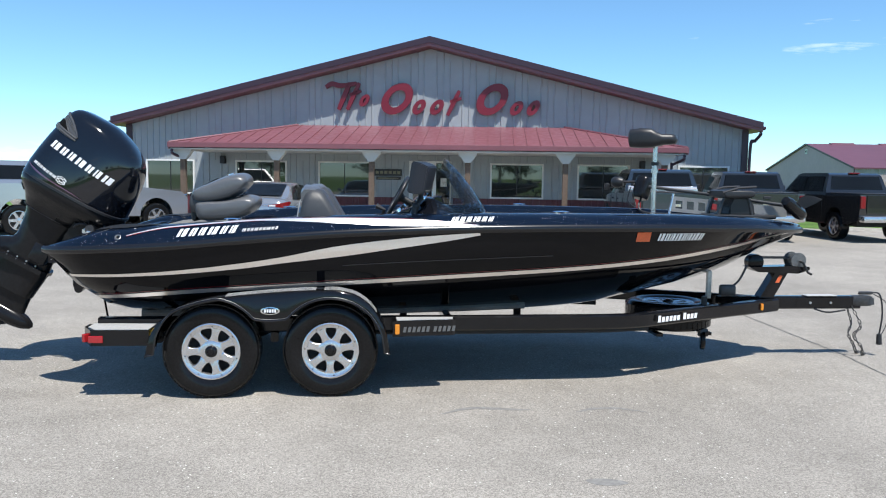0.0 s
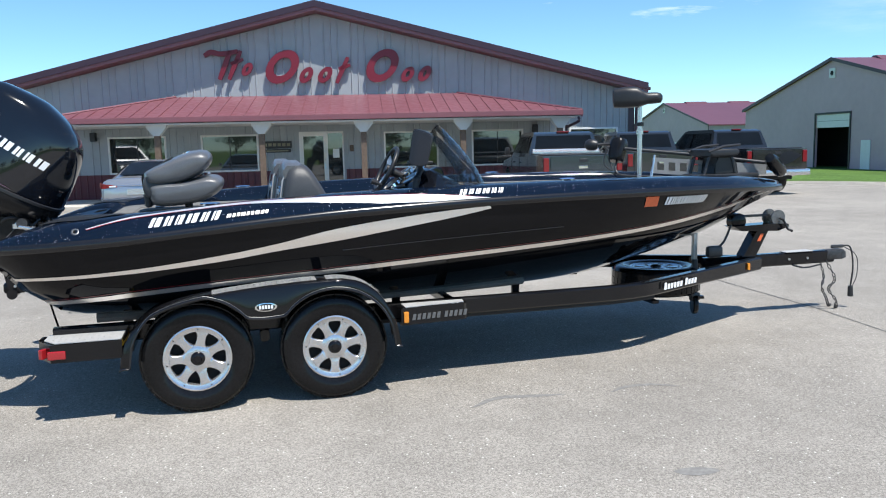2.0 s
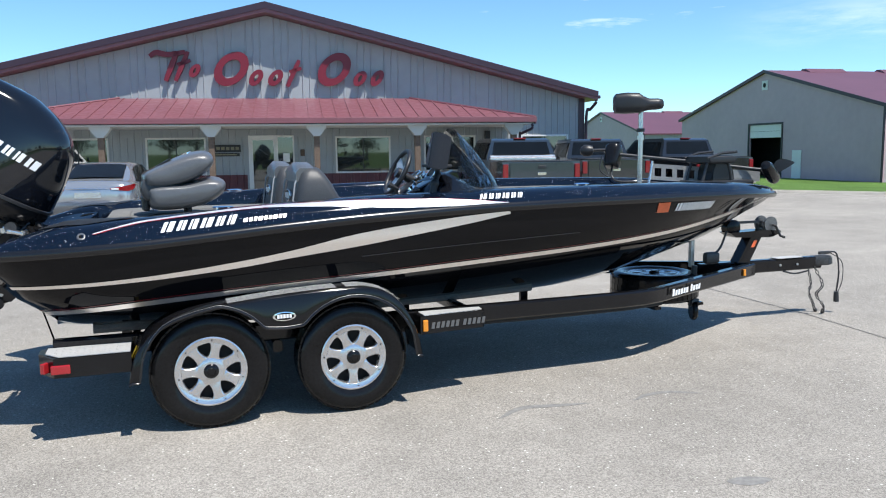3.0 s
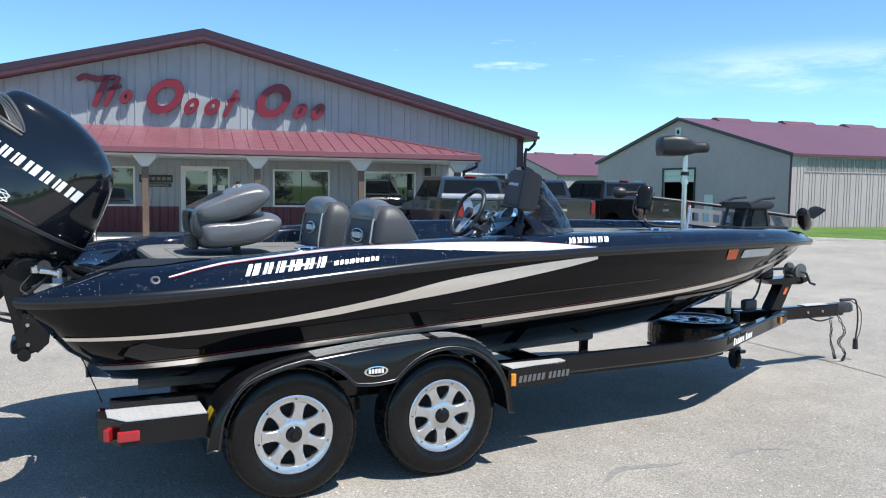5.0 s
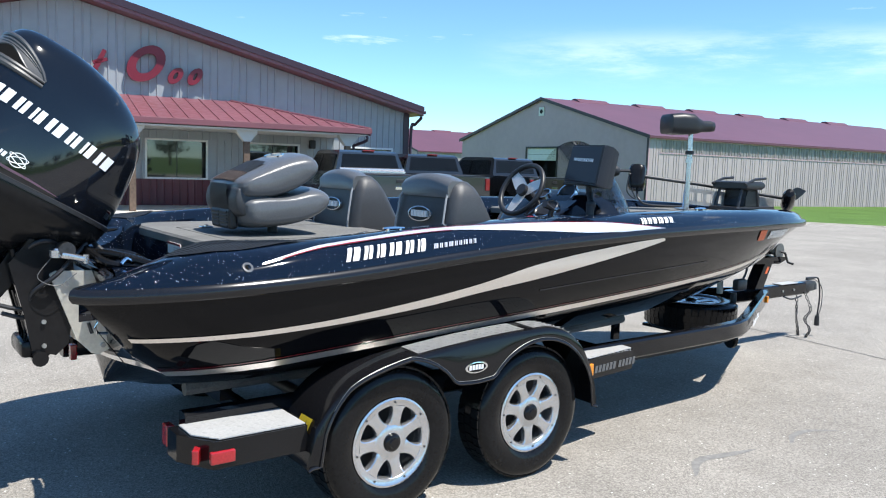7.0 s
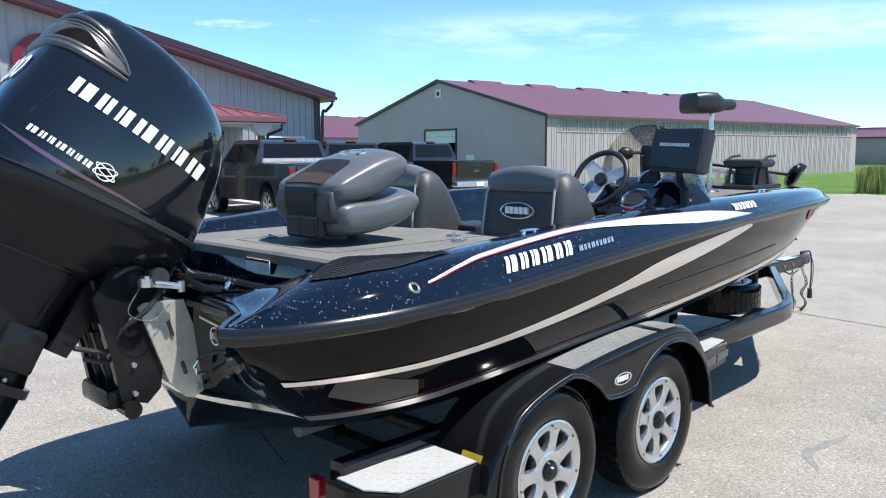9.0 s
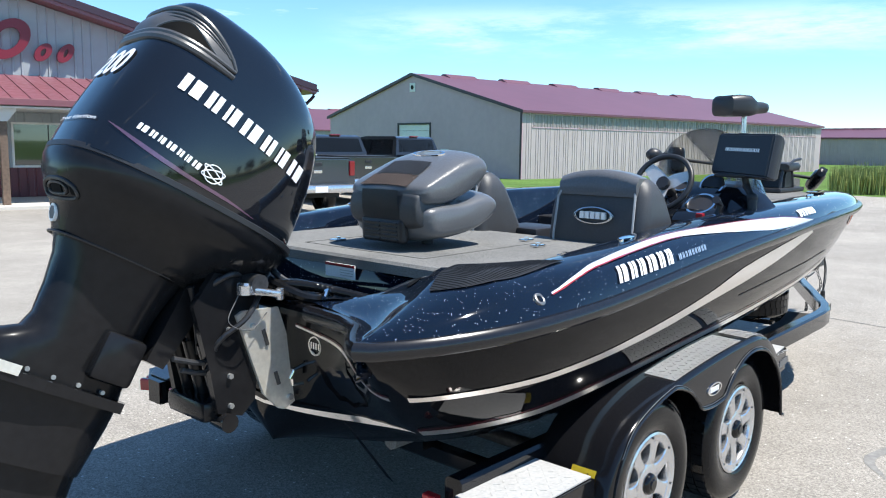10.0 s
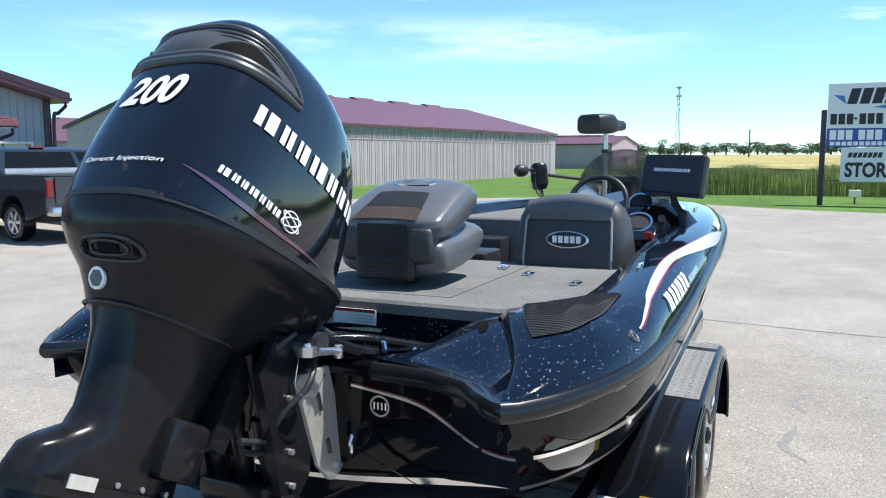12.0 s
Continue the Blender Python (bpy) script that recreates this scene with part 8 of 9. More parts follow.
# safety chains and the wiring plug
rr = random.Random(3)
for cy in (-0.045, 0.045):
    pts = curve_pts([(5.62, YC + cy, 0.455), (5.69, YC + cy * 1.6, 0.30), (5.65, YC + cy, 0.20), (5.72, YC + cy * 1.4, 0.09), (5.76, YC + 0.03 + cy, 0.014), (5.80, YC + 0.05 + cy, 0.012)], 8)
    for i in range(0, len(pts) - 1, 2):
        c = pts[i]
        d = (pts[min(i + 1, len(pts) - 1)] - pts[max(i - 1, 0)])
        q = d.to_track_quat('X', 'Z').to_matrix().to_4x4()
        bm = bmesh.new()
        m = Matrix.Translation(c) @ q @ Matrix.Rotation(1.57 * ((i // 2) % 2) + rr.uniform(-0.3, 0.3), 4, 'X')
        lk = [m @ Vector((0.024 * math.copysign(abs(math.cos(t)) ** 0.7, math.cos(t)), 0.012 * math.sin(t), 0)) for t in (2 * math.pi * k / 12 for k in range(13))]
        tube(bm, lk, 0.004, 5)
        part("chain_link", bm, M["dark_steel"], trailer, "", True, True)
bm = bmesh.new()
tube(bm, curve_pts([(5.25, YC - 0.03, 0.45), (5.38, YC - 0.04, 0.42), (5.55, YC - 0.04, 0.44)], 6), 0.008)
part("wiring", bm, M["black_plastic"], trailer, "", True, True)
bm = bmesh.new()
tube(bm, curve_pts([(5.82, YC, 0.60), (5.90, YC - 0.02, 0.58), (5.93, YC - 0.03, 0.40), (5.91, YC - 0.03, 0.20)], 6), 0.008)
part("wiring", bm, M["black_plastic"], trailer, "", True, True)
bm = bmesh.new()
tube(bm, curve_pts([(5.82, YC, 0.60), (5.97, YC - 0.02, 0.50), (5.98, YC - 0.03, 0.32), (5.92, YC - 0.03, 0.18)], 6), 0.004)
part("wiring", bm, M["black_plastic"], trailer, "", True, True)
bm = bmesh.new()
cyl(bm, (5.91, YC - 0.03, 0.21), (5.915, YC - 0.03, 0.11), 0.022, 0.026, 14)
part("plug", bm, M["black_plastic"], trailer, "", True, True)
# transom strap
bm = bmesh.new()
rows = []
for p, w in (((-1.055, 5.89, 0.80), 0.012), ((-1.035, 5.83, 0.76), 0.020), ((-0.98, 5.68, 0.665), 0.021), ((-0.90, 5.53, 0.47), 0.022)):
    rows.append([Vector(p) + Vector((0, -w, -0.006)), Vector(p) + Vector((0, w, 0.006))])
grid(bm, rows)
bmesh.ops.solidify(bm, geom=bm.faces[:], thickness=0.006)
part("transom_strap", bm, M["rubber_trim"], trailer, "black webbing strap", True)
# ---- the trolling motor on the bow ----
troll = thing("trolling_motor", pose(4.40, 6.16, 1.285), "black trolling motor stowed on its bow mount", "motor")
bm = bmesh.new()
box(bm, (4.18, 6.02, 1.287), (4.78, 6.30, 1.325), 0.012)
part("mount_plate", bm, M["black_plastic"], troll, "", True)
bm = bmesh.new()
prism(bm, [(4.34, 1.32), (4.60, 1.32), (4.56, 1.40), (4.54, 1.475), (4.37, 1.475), (4.37, 1.40)], 6.05, 6.27)
bmesh.ops.bevel(bm, geom=bm.edges[:], offset=0.012, segments=2, affect='EDGES')
part("mount_block", bm, M["black_plastic"], troll, "black mount housing", True)
for x0, x1 in ((4.24, 4.30), (4.56, 4.50)):
    for y in (6.05, 6.27):
        bm = bmesh.new()
        tube(bm, [(x0, y, 1.31), ((x0 + x1) / 2, y, 1.42), (x1, y, 1.50)], [0.015, 0.013, 0.012])
        part("mount_strut", bm, M["dark_steel"], troll, "", True, True)
bm = bmesh.new()
rings = []
for x, z0, z1 in ((4.27, 1.485, 1.535), (4.30, 1.47, 1.545), (4.52, 1.475, 1.545), (4.55, 1.49, 1.535)):
    rings.append([Vector((x, 6.16 + a, (z0 + z1) / 2 + b)) for a, b in rounded(0.34, z1 - z0, 0.02, 3)])
loft(bm, rings)
rest = part("foot_pedal", bm, M["black_plastic"], troll, "black foot pedal", True, True, 40)
for y in (6.0, 6.32):
    bm = bmesh.new()
    tube(bm, [(4.25, y, 1.52), (4.40, y, 1.565), (4.56, y, 1.575)], 0.012)
    part("pedal_rail", bm, M["black_plastic"], rest, "", True, True)
bm = bmesh.new()
tube(bm, [(4.95, 6.02, 1.40), (4.30, 6.45, 1.50), (3.72, 6.83, 1.575)], 0.016, 10)
part("shaft", bm, M["dark_steel"], troll, "dark shaft", True, True)
bm = bmesh.new()
lathe(bm, [(0.0, -0.20), (0.035, -0.19), (0.05, -0.14), (0.052, 0.06), (0.045, 0.10), (0.02, 0.13), (0.0, 0.135)], Matrix.Translation((4.94, 5.99, 1.37)) @ Matrix.Rotation(radians(28), 4, 'Y') @ pose(0, 0, 0, 0, 0, -60) @ Matrix.Scale(1.12, 4), 20)
part("drive_pod", bm, M["black_paint"], troll, "", True, True, 50)
for k in range(2):
    bm = bmesh.new()
    rows = []
    for i in range(7):
        f = i / 6
        a = 0.5 + f * 1.3
        c = Vector((4.965 + 0.03 * f, 5.97, 1.40)) + Vector((0.15 * f * math.sin(a), -0.02, 0.17 * f * math.cos(a * 0.6))) * (1 if k == 0 else -0.8)
        w = 0.068 * math.sin(math.pi * (0.15 + 0.8 * f))
        rows.append([c + Vector((-w, 0.008, w * 0.5)), c + Vector((w, -0.008, -w * 0.3))])
    grid(bm, rows)
    bmesh.ops.solidify(bm, geom=bm.faces[:], thickness=0.008)
    part("blade", bm, M["black_plastic"], troll, "", True, True)
bm = bmesh.new()
cushion(bm, (-0.075, -0.075, -0.11), (0.075, 0.075, 0.11), 0.04, pose(3.80, 6.80, 1.545, 0, 18, 30))
part("control_head", bm, M["black_paint"], troll, "black control head", True, True, 50)
bm = bmesh.new()
lathe(bm, [(0.0, -0.06), (0.04, -0.055), (0.055, -0.02), (0.055, 0.03), (0.03, 0.06), (0.0, 0.065)], pose(3.58, 6.90, 1.60, 0, 0, 60), 18)
tube(bm, [(3.80, 6.80, 1.60), (3.70, 6.86, 1.605), (3.60, 6.89, 1.60)], 0.014)
part("hand_grip", bm, M["black_plastic"], troll, "", True, True)
bm = bmesh.new()
tube(bm, curve_pts([(3.78, 6.78, 1.44), (3.74, 6.72, 1.36), (3.80, 6.66, 1.31), (4.1, 6.5, 1.30)], 6), 0.010)
tube(bm, curve_pts([(3.68, 6.80, 1.55), (3.65, 6.78, 1.42), (3.72, 6.74, 1.36), (3.70, 6.80, 1.48)], 6), 0.006)
part("cable", bm, M["black_plastic"], troll, "", True, True)
bm = bmesh.new()
d = Vector((0.99, -0.27, -0.08))
rows = []
for f in (0.0, 0.04, 0.10, 0.14, 0.20, 0.24, 0.30, 0.34, 0.40, 0.44, 0.50, 1.0):
    c = Vector((3.93, 6.38, 1.46)) + d * f
    k = 1.0 if f < 0.6 else 0.62
    rows.append([c + Vector((0, 0, h * k)) for h in (-0.125, -0.092, -0.018, 0.018)])
vs = [[bm.verts.new(p) for p in r] for r in rows]
for i in range(len(vs) - 1):
    for j in range(3):
        if j == 1 and i in (1, 3, 5, 7, 9):
            continue
        bm.faces.new((vs[i][j], vs[i + 1][j], vs[i + 1][j + 1], vs[i][j + 1]))
bmesh.ops.solidify(bm, geom=bm.faces[:], thickness=0.012)
part("perforated_arm", bm, M["tread"], troll, "bright aluminium arm with cut-outs", True)
bm = bmesh.new()
tube(bm, [(3.90, 6.36, 1.286), (3.94, 6.38, 1.44), (3.95, 6.38, 1.50)], 0.012)
box(bm, (3.86, 6.32, 1.286), (3.96, 6.42, 1.30), 0.004)
part("arm_post", bm, M["machined"], troll, "", True, True)


# ---- parked vehicles ----
def paint(name, colour, metal=0.3):
    return surface(name, colour, rough=0.16, metal=metal, coat=0.8, grain=(200, 0.05), stain=(0.7, 0.06))


M["bumper_steel"] = surface("dull_chrome_bumper", (0.62, 0.62, 0.63), rough=0.25, metal=0.9, grain=(40, 0.1))


def arch_outline(pts, wheels, r, zlow):
    """A side outline along the top, closed below with wheel arches cut in; x runs from the tail."""
    out = list(pts)
    for wx in sorted(wheels, reverse=True):
        for k in range(11):
            a = math.pi * k / 10
            out.append((wx + r * math.cos(a), zlow + max(0.0, r * math.sin(a) * 1.06)))
    return out


def road_wheel(parent, x, y, r, w, sgn):
    holder = new("wheel")
    holder.parent = parent
    PLACE[holder] = PLACE[parent]
    m = pose(x, y, r, 0, 0, 0 if sgn < 0 else 180)
    bm = bmesh.new()
    lathe(bm, [(r * 0.62, -w / 2 + 0.01), (r * 0.75, -w / 2 - 0.005), (r * 0.95, -w / 2 + 0.01), (r, -w / 2 + 0.04), (r, w / 2 - 0.04), (r * 0.95, w / 2), (r * 0.62, w / 2)], m, 28)
    part("tyre", bm, M["tyre"], holder, "", False, True)
    bm = bmesh.new()
    lathe(bm, [(r * 0.64, -w / 2 + 0.012), (r * 0.58, -w / 2 + 0.01), (r * 0.54, -w / 2 + 0.05)], m, 28)
    for k in range(6):
        mm = m @ Matrix.Rotation(k * math.pi / 3, 4, 'Y')
        box(bm, (0.04, -w / 2 + 0.02, -0.035), (r * 0.6, -w / 2 + 0.05, 0.035), 0.0, mm)
    lathe(bm, [(0.0, -w / 2 + 0.005), (0.06, -w / 2 + 0.012), (0.07, -w / 2 + 0.05)], m, 16)
    part("rim", bm, M["machined"], holder, "", False, True)
    # dark disc closing the rim, coloured as the shade inside it
    bm = bmesh.new()
    lathe(bm, [(0.0, -w / 2 + 0.055), (r * 0.58, -w / 2 + 0.055)], m, 20)
    part("brake_disc", bm, M["dark_inside"], holder)


def pickup(m, label, body_mat, topper=False, rack=False, grey_bumper=True):
    t = thing("pickup_truck", m, label, "truck", "parked vehicles")
    wheels, R = (1.25, 4.80), 0.40
    prof = [(0.02, 0.62), (0.0, 0.80), (0.02, 1.32), (1.74, 1.34), (1.78, 1.28), (3.95, 1.26), (4.45, 1.24), (5.55, 1.12), (5.72, 0.95), (5.72, 0.48)]
    out = arch_outline(prof, wheels, 0.47, 0.45)
    bm = bmesh.new()
    rings = []
    for y, k in ((-0.99, 0.985), (-0.985, 1.0), (-0.93, 1.0)):
        rings.append([Vector((2.86 + (x - 2.86) * (1 if y > -0.95 else 0.997), y if z < 1.1 else y * 0.985, z)) for x, z in out])
    rings += [[Vector((p.x, -p.y, p.z)) for p in r] for r in reversed(rings)]
    loft(bm, rings)
    part("body", bm, body_mat, t, "", False, True, 30)
    bm = bmesh.new()
    cab = [(1.78, 1.27, 0.95), (1.82, 1.42, 0.94), (1.95, 1.86, 0.80), (2.09, 1.92, 0.76), (3.50, 1.92, 0.76), (3.70, 1.88, 0.78), (4.40, 1.30, 0.92), (4.42, 1.24, 0.94)]
    rings = []
    for f in (-1, 1):
        rings.append([Vector((x, f * w, z)) for x, z, w in cab])
    loft(bm, rings)
    part("cab", bm, body_mat, t, "", False, True, 25)

    def pane(name, quad):
        q = bmesh.new()
        c = sum((Vector(p) for p in quad), Vector()) / 4
        rows = [[Vector(quad[0]), Vector(quad[1])], [Vector(quad[3]), Vector(quad[2])]]
        grid(q, rows)
        bmesh.ops.solidify(q, geom=q.faces[:], thickness=0.006)
        part(name, q, M["car_glass"], t, "dark window glass")
    pane("rear_window", ((1.818, -0.80, 1.44), (1.818, 0.80, 1.44), (1.930, 0.72, 1.82), (1.930, -0.72, 1.82)))
    pane("windscreen", ((4.335, -0.80, 1.385), (4.335, 0.80, 1.385), (3.78, 0.66, 1.855), (3.78, -0.66, 1.855)))
    for s in (-1, 1):
        pane("side_window", ((2.00, s * 0.955, 1.38), (3.02, s * 0.955, 1.38), (3.02, s * 0.822, 1.82), (2.14, s * 0.822, 1.82)))
        pane("side_window", ((3.09, s * 0.955, 1.38), (4.12, s * 0.945, 1.38), (3.62, s * 0.822, 1.82), (3.09, s * 0.822, 1.82)))
        bm = bmesh.new()
        box(bm, (3.98, s * 1.0 - 0.04 + s * 0.10, 1.33), (4.10, s * 1.0 + 0.04 + s * 0.16, 1.53), 0.03)
        part("mirror", bm, M["black_plastic"], t, "", False, True)
        bm = bmesh.new()
        box(bm, (-0.022, s * 0.905 - 0.070, 0.93), (0.10, s * 0.905 + 0.070, 1.27), 0.02)
        part("tail_lamp", bm, M["truck_lens"], t, "red tail lamp")
        bm = bmesh.new()
        box(bm, (5.55, s * 0.78 - 0.14, 0.86), (5.74, s * 0.78 + 0.14, 1.05), 0.02)
        part("headlamp", bm, M["chrome"], t)
        for hx in (1.92, 3.05, 4.18):
            bm = bmesh.new()
            tube(bm, [(hx, s * 0.988, 0.56), (hx, s * 0.992, 1.0), (hx + 0.02, s * 0.972, 1.27)], 0.006, 4)
            part("door_seam", bm, M["ink"], t)
        for hx in (3.05, 3.95):
            bm = bmesh.new()
            box(bm, (hx - 0.17, s * 0.985 - 0.02, 1.10), (hx, s * 0.985 + 0.025, 1.13), 0.008)
            part("door_handle", bm, body_mat, t)
        for wx in wheels:
            road_wheel(t, wx, s * 0.86, R, 0.27, s)
    bm = bmesh.new()
    box(bm, (-0.025, -0.80, 0.80), (0.0, 0.80, 1.31), 0.008)
    tail = part("tailgate", bm, body_mat, t)
    bm = bmesh.new()
    box(bm, (-0.04, -0.10, 1.16), (-0.02, 0.10, 1.24), 0.01)
    part("handle", bm, M["ink"], tail)
    bm = bmesh.new()
    box(bm, (-0.035, -0.11, 1.00), (-0.024, 0.11, 1.07), 0.005)
    part("badge", bm, M["chrome"], tail)
    bm = bmesh.new()
    box(bm, (-0.20, -0.97, 0.56), (0.06, 0.97, 0.74), 0.04)
    bump = part("bumper", bm, M["bumper_steel"] if grey_bumper else M["black_plastic"], t, "chrome rear bumper", False, True)
    bm = bmesh.new()
    box(bm, (-0.206, -0.16, 0.58), (-0.198, 0.16, 0.71))
    part("plate_panel", bm, M["white_paint"], bump)
    bm = bmesh.new()
    box(bm, (1.97, -0.16, 1.90), (2.06, 0.16, 1.935), 0.01)
    part("brake_lamp", bm, M["truck_lens"], t, "red high brake lamp")
    bm = bmesh.new()
    box(bm, (0.4, -0.80, 0.42), (5.3, 0.80, 0.60))
    part("underbody", bm, M["dark_inside"], t)
    bm = bmesh.new()
    box(bm, (0.06, -0.86, 1.325), (1.74, 0.86, 1.35), 0.01)
    part("bed_cover", bm, M["ink"] if not topper else body_mat, t)
    if rack:
        bm = bmesh.new()
        tube(bm, [(1.70, -0.88, 1.44), (1.70, 0.88, 1.44)], 0.040, 8)
        box(bm, (1.62, -0.9, 1.35), (1.75, 0.9, 1.41), 0.01)
        part("bed_rail", bm, M["machined"], t, "bright bar behind the cab")
    if topper:
        bm = bmesh.new()
        rings = [[Vector((x, y, z)) for x, y, z in ((0.03, s * 0.95, 1.33), (1.76, s * 0.95, 1.33), (1.90, s * 0.76, 1.90), (0.22, s * 0.76, 1.90))] for s in (-1, 1)]
        loft(bm, rings)
        part("topper", bm, body_mat, t, "", False, True)
        pane("topper_window", ((0.062, -0.72, 1.42), (0.062, 0.72, 1.42), (0.185, 0.62, 1.82), (0.185, -0.62, 1.82)))
        for s in (-1, 1):
            pane("topper_window", ((0.35, s * 0.925, 1.44), (1.62, s * 0.925, 1.44), (1.62, s * 0.81, 1.78), (0.45, s * 0.81, 1.78)))
    return t


def heading(lx, ly, rx, ry):
    """A pose from the tail's left and right lamp places."""
    c = Vector(((lx + rx) / 2, (ly + ry) / 2))
    d = Vector((rx - lx, ry - ly)).normalized()
    return pose(c.x, c.y, 0, 0, 0, math.degrees(math.atan2(d.x, -d.y)))


M["truck_lens"] = surface("dark_red_vehicle_lens", (0.20, 0.010, 0.016), rough=0.12, coat=0.5, grain=(60, 0.15))
M["truck_blue"] = paint("blue_grey_truck_paint", (0.045, 0.058, 0.072), 0.5)
M["truck_grey"] = paint("dark_grey_truck_paint", (0.040, 0.042, 0.045), 0.5)
M["truck_black"] = paint("black_truck_paint", (0.020, 0.019, 0.020), 0.2)
M["car_silver"] = paint("silver_car_paint", (0.37, 0.385, 0.41), 0.6)
pickup(heading(7.72, 17.90, 9.50, 17.59), "dark blue-grey pickup truck with a bright rail behind the cab", M["truck_blue"], rack=True)
pickup(heading(11.05, 19.95, 12.85, 19.50), "dark grey pickup truck parked between two others", M["truck_grey"])
pickup(heading(14.60, 19.55, 16.41, 19.49), "black crew-cab pickup truck at the end of the row", M["truck_black"])
dv = Vector((2.75, 2.1, 0)).normalized()
pickup(Matrix.Translation(Vector((-7.55, 20.25, 0)) - dv * 1.25 + Vector((-dv.y, dv.x, 0)) * 0.86) @ Matrix.Rotation(math.atan2(dv.y, dv.x), 4, 'Z'), "silver pickup truck with a bed topper", M["car_silver"], topper=True)


def sedan(m, label, body_mat):
    """A saloon, tail at x = 0: a lofted body with a tucked tail, a rounded cabin, wrap-round lamps and a bumper."""
    t = thing("sedan_car", m, label, "car", "parked vehicles")
    # station, half width, sill, shoulder height, crown height
    body = [(0.00, 0.62, 0.50, 0.86, 0.90), (0.04, 0.76, 0.40, 0.93, 0.99), (0.12, 0.85, 0.34, 0.98, 1.055), (0.30, 0.90, 0.30, 0.99, 1.075), (0.70, 0.915, 0.28, 0.985, 1.07), (1.5, 0.92, 0.26, 0.97, 1.06),
            (2.6, 0.92, 0.26, 0.95, 1.02), (3.4, 0.91, 0.27, 0.91, 0.97), (4.1, 0.88, 0.29, 0.82, 0.88), (4.55, 0.78, 0.32, 0.70, 0.76), (4.76, 0.56, 0.38, 0.60, 0.64)]
    bm = bmesh.new()
    rings = []
    for x, w, z0, zs, zc in body:
        half = [(w * 0.90, z0), (w * 0.985, z0 + 0.10), (w, (z0 + zs) * 0.52), (w * 0.985, zs - 0.10), (w * 0.94, zs), (w * 0.84, zs + (zc - zs) * 0.62), (w * 0.55, zc - 0.008), (0.0, zc)]
        rings.append([Vector((x, -y, z)) for y, z in half] + [Vector((x, y, z)) for y, z in half[-2::-1]])
    loft(bm, rings)
    part("body", bm, body_mat, t, "", False, True, 60)
    cabin = [(0.50, 0.70, 1.05), (0.78, 0.685, 1.14), (1.10, 0.655, 1.27), (1.40, 0.63, 1.375), (1.75, 0.615, 1.435), (2.15, 0.61, 1.455), (2.55, 0.615, 1.435), (2.80, 0.64, 1.37), (3.15, 0.69, 1.20), (3.55, 0.74, 0.99)]
    bm = bmesh.new()
    rings = []
    for x, w, z in cabin:
        base, sill = 0.84 if 0.6 < x < 3.4 else 0.80, min(z - 0.01, 1.0)
        half = [(base, sill - 0.06), (base * 0.985, sill), (w + (base - w) * 0.45, sill + (z - sill) * 0.55), (w, z - 0.055 * min(1, (z - sill) / 0.2)), (w * 0.80, z - 0.012), (0.0, z)]
        rings.append([Vector((x, -y, zz)) for y, zz in half] + [Vector((x, y, zz)) for y, zz in half[-2::-1]])
    loft(bm, rings)
    part("cabin", bm, body_mat, t, "", False, True, 60)

    def glazing(name, quad, lift):
        q = bmesh.new()
        a, b, c, d = (Vector(p) for p in quad)
        rows = []
        for i in range(7):
            f = i / 6
            rows.append([(a.lerp(b, g / 6)).lerp(d.lerp(c, g / 6), f) + Vector(lift) * (1 - (2 * g / 6 - 1) ** 2) for g in range(7)])
        grid(q, rows)
        bmesh.ops.solidify(q, geom=q.faces[:], thickness=0.005)
        part(name, q, M["car_glass"], t, "dark window glass", False, True)
    glazing("rear_window", ((0.66, -0.60, 1.118), (0.66, 0.60, 1.118), (1.46, 0.54, 1.392), (1.46, -0.54, 1.392)), (-0.014, 0, 0.020))
    glazing("windscreen", ((3.42, -0.64, 1.075), (3.42, 0.64, 1.075), (2.74, 0.55, 1.40), (2.74, -0.55, 1.40)), (0.014, 0, 0.020))
    for s in (-1, 1):
        glazing("side_window", ((0.98, s * 0.832, 1.03), (2.02, s * 0.845, 1.015), (2.02, s * 0.665, 1.385), (1.42, s * 0.672, 1.335)), (0, s * 0.012, 0))
        glazing("side_window", ((2.08, s * 0.845, 1.012), (3.12, s * 0.835, 1.0), (2.62, s * 0.668, 1.372), (2.08, s * 0.665, 1.385)), (0, s * 0.012, 0))
        q = bmesh.new()
        rows = []
        for x, y, z0, z1 in ((0.40, 0.905, 0.93, 0.985), (0.20, 0.892, 0.875, 0.985), (0.09, 0.835, 0.845, 0.970), (0.035, 0.73, 0.85, 0.945), (0.012, 0.60, 0.862, 0.925), (0.004, 0.46, 0.872, 0.905)):
            rows.append([Vector((x - 0.014, s * (y + 0.006), z)) for z in (z0, (z0 + z1) / 2, z1)])
        grid(q, rows)
        bmesh.ops.solidify(q, geom=q.faces[:], thickness=0.012)
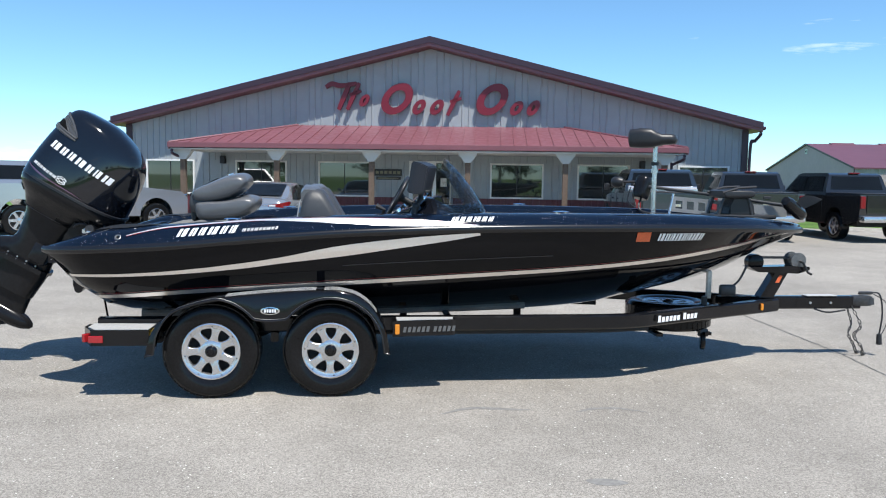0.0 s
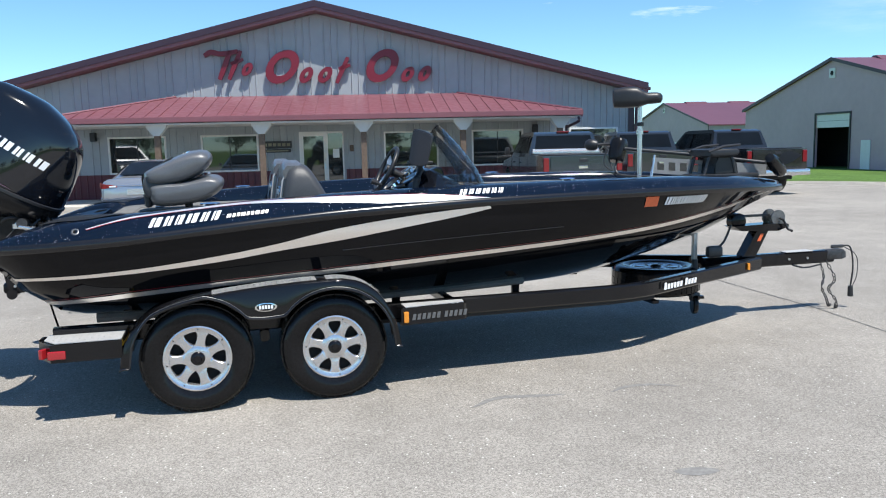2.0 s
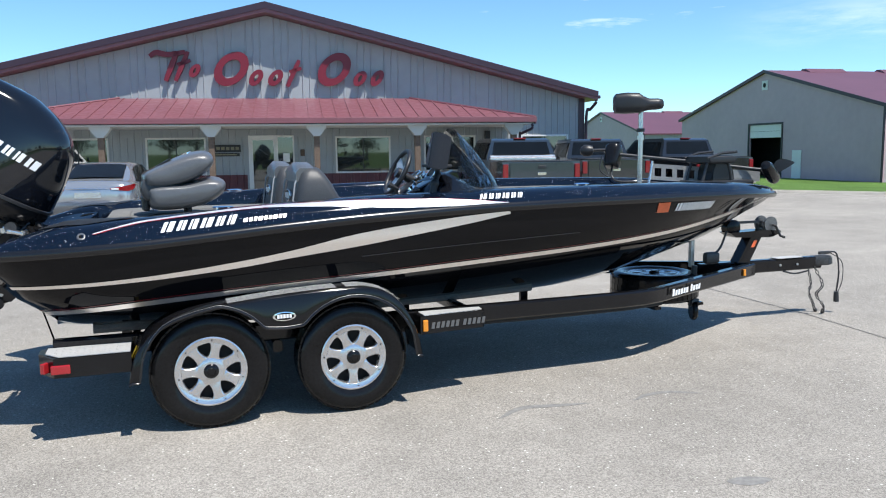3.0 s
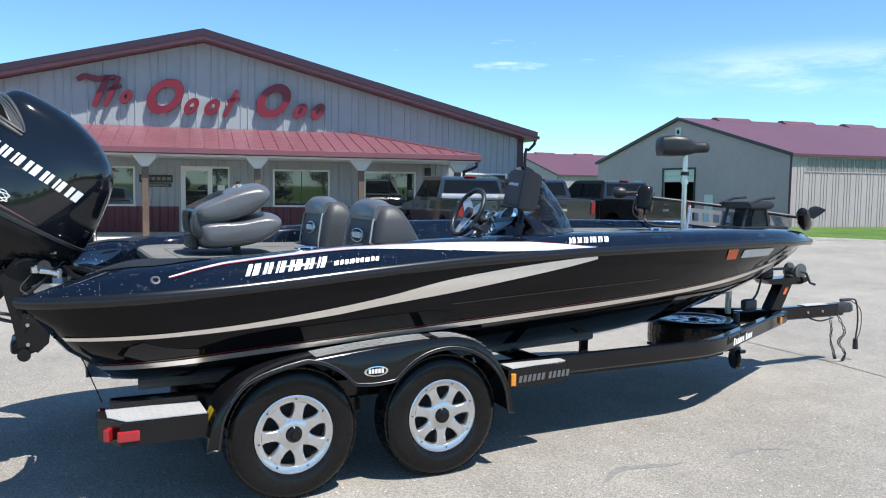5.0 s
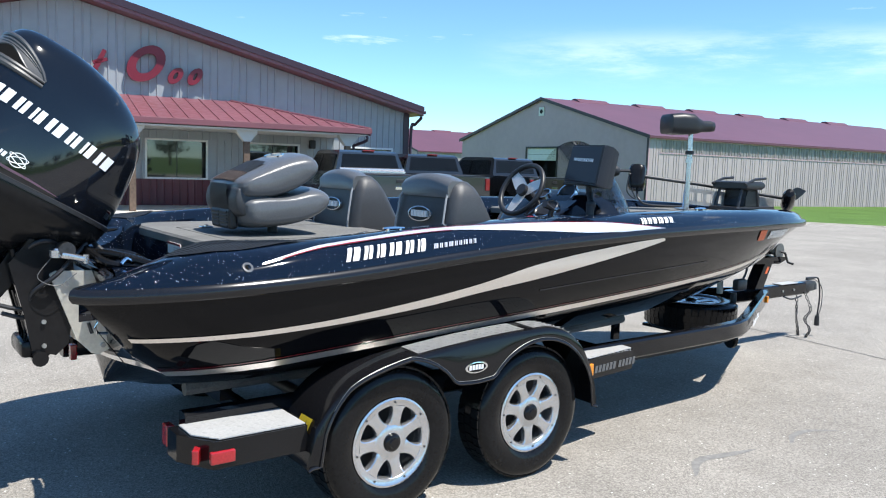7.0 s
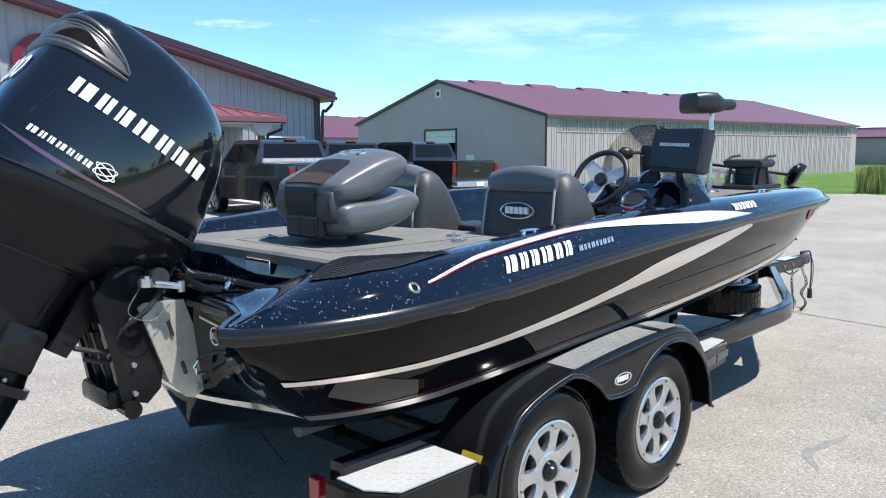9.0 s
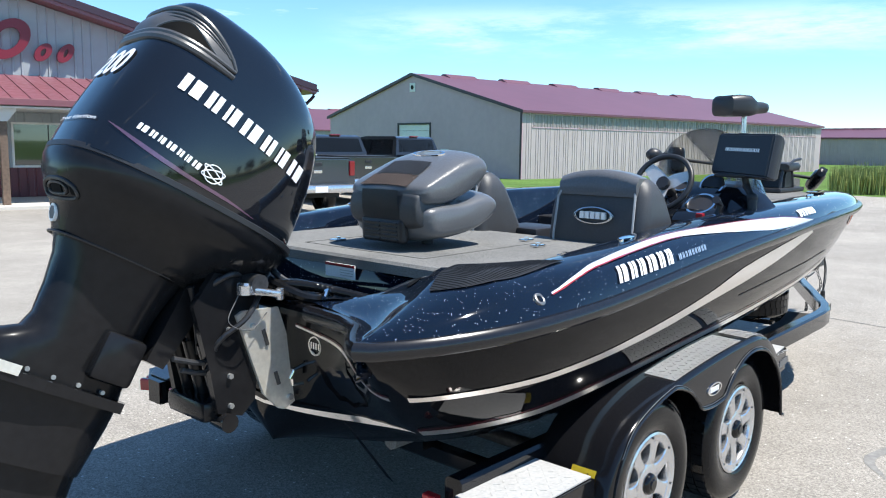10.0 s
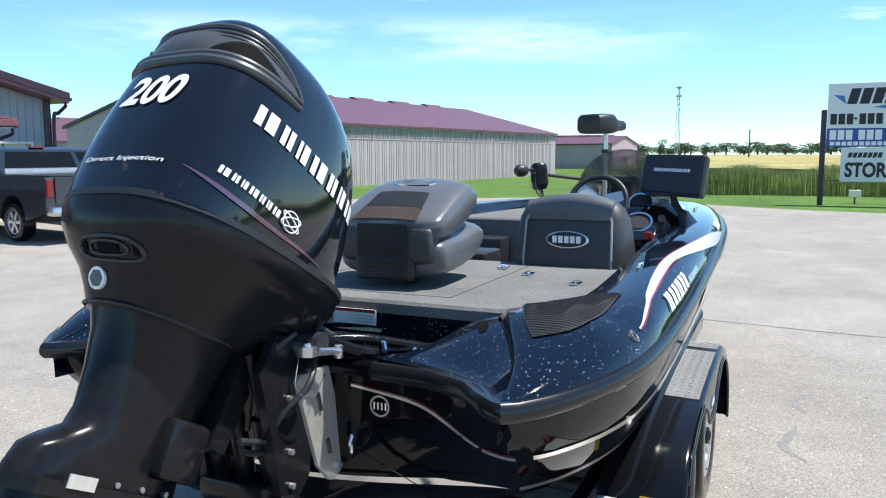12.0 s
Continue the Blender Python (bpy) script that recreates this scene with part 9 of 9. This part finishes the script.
        lamp = part("tail_lamp", q, M["red_lens"], t, "wrap-round red tail lamp", False, True)
        q = bmesh.new()
        box(q, (-0.014, s * 0.56 - 0.075, 0.872), (0.02, s * 0.56 + 0.075, 0.905), 0.006)
        part("reverse_lens", q, M["white_paint"], lamp, "clear reversing lens")
        for wx in (1.0, 3.82):
            road_wheel(t, wx, s * 0.83, 0.33, 0.21, s)
        q = bmesh.new()
        box(q, (2.85, s * 0.90 - 0.06 + s * 0.08, 0.98), (2.97, s * 0.90 + 0.06 + s * 0.10, 1.10), 0.03)
        part("mirror", q, body_mat, t, "", False, True)
        for wx in (1.0, 3.82):
            q = bmesh.new()
            pts = [Vector((wx + 0.375 * math.cos(a), s * 0.921, 0.33 + 0.375 * math.sin(a))) for a in (math.pi * k / 16 for k in range(17))]
            tube(q, pts, 0.02, 6)
            part("arch_trim", q, M["black_plastic"], t, "", False, True)
    q = bmesh.new()
    box(q, (-0.012, -0.27, 0.70), (0.02, 0.27, 0.83), 0.006)
    part("plate_panel", q, M["bumper_steel"], t)
    q = bmesh.new()
    tube(q, [(0.004, -0.44, 0.905), (-0.012, 0, 0.912), (0.004, 0.44, 0.905)], 0.010, 6)
    part("boot_strip", q, M["chrome"], t, "chrome strip over the number plate", False, True)
    q = bmesh.new()
    rows = []
    for y, x in ((-0.90, 0.34), (-0.86, 0.12), (-0.72, 0.02), (-0.40, -0.035), (0, -0.05), (0.40, -0.035), (0.72, 0.02), (0.86, 0.12), (0.90, 0.34)):
        rows.append([Vector((x + d, y, z)) for d, z in ((0.06, 0.36), (0.0, 0.40), (-0.012, 0.56), (0.0, 0.63), (0.05, 0.66))])
    grid(q, rows)
    bmesh.ops.solidify(q, geom=q.faces[:], thickness=0.02)
    part("bumper", q, body_mat, t, "", False, True, 60)
    q = bmesh.new()
    box(q, (-0.03, -0.55, 0.33), (0.10, 0.55, 0.41), 0.02)
    part("bumper_insert", q, M["black_plastic"], t)
    return t


sedan(pose(-1.62, 18.75, 0, 0, 0, 80.5), "silver sedan parked nose-in at the porch", M["car_silver"])
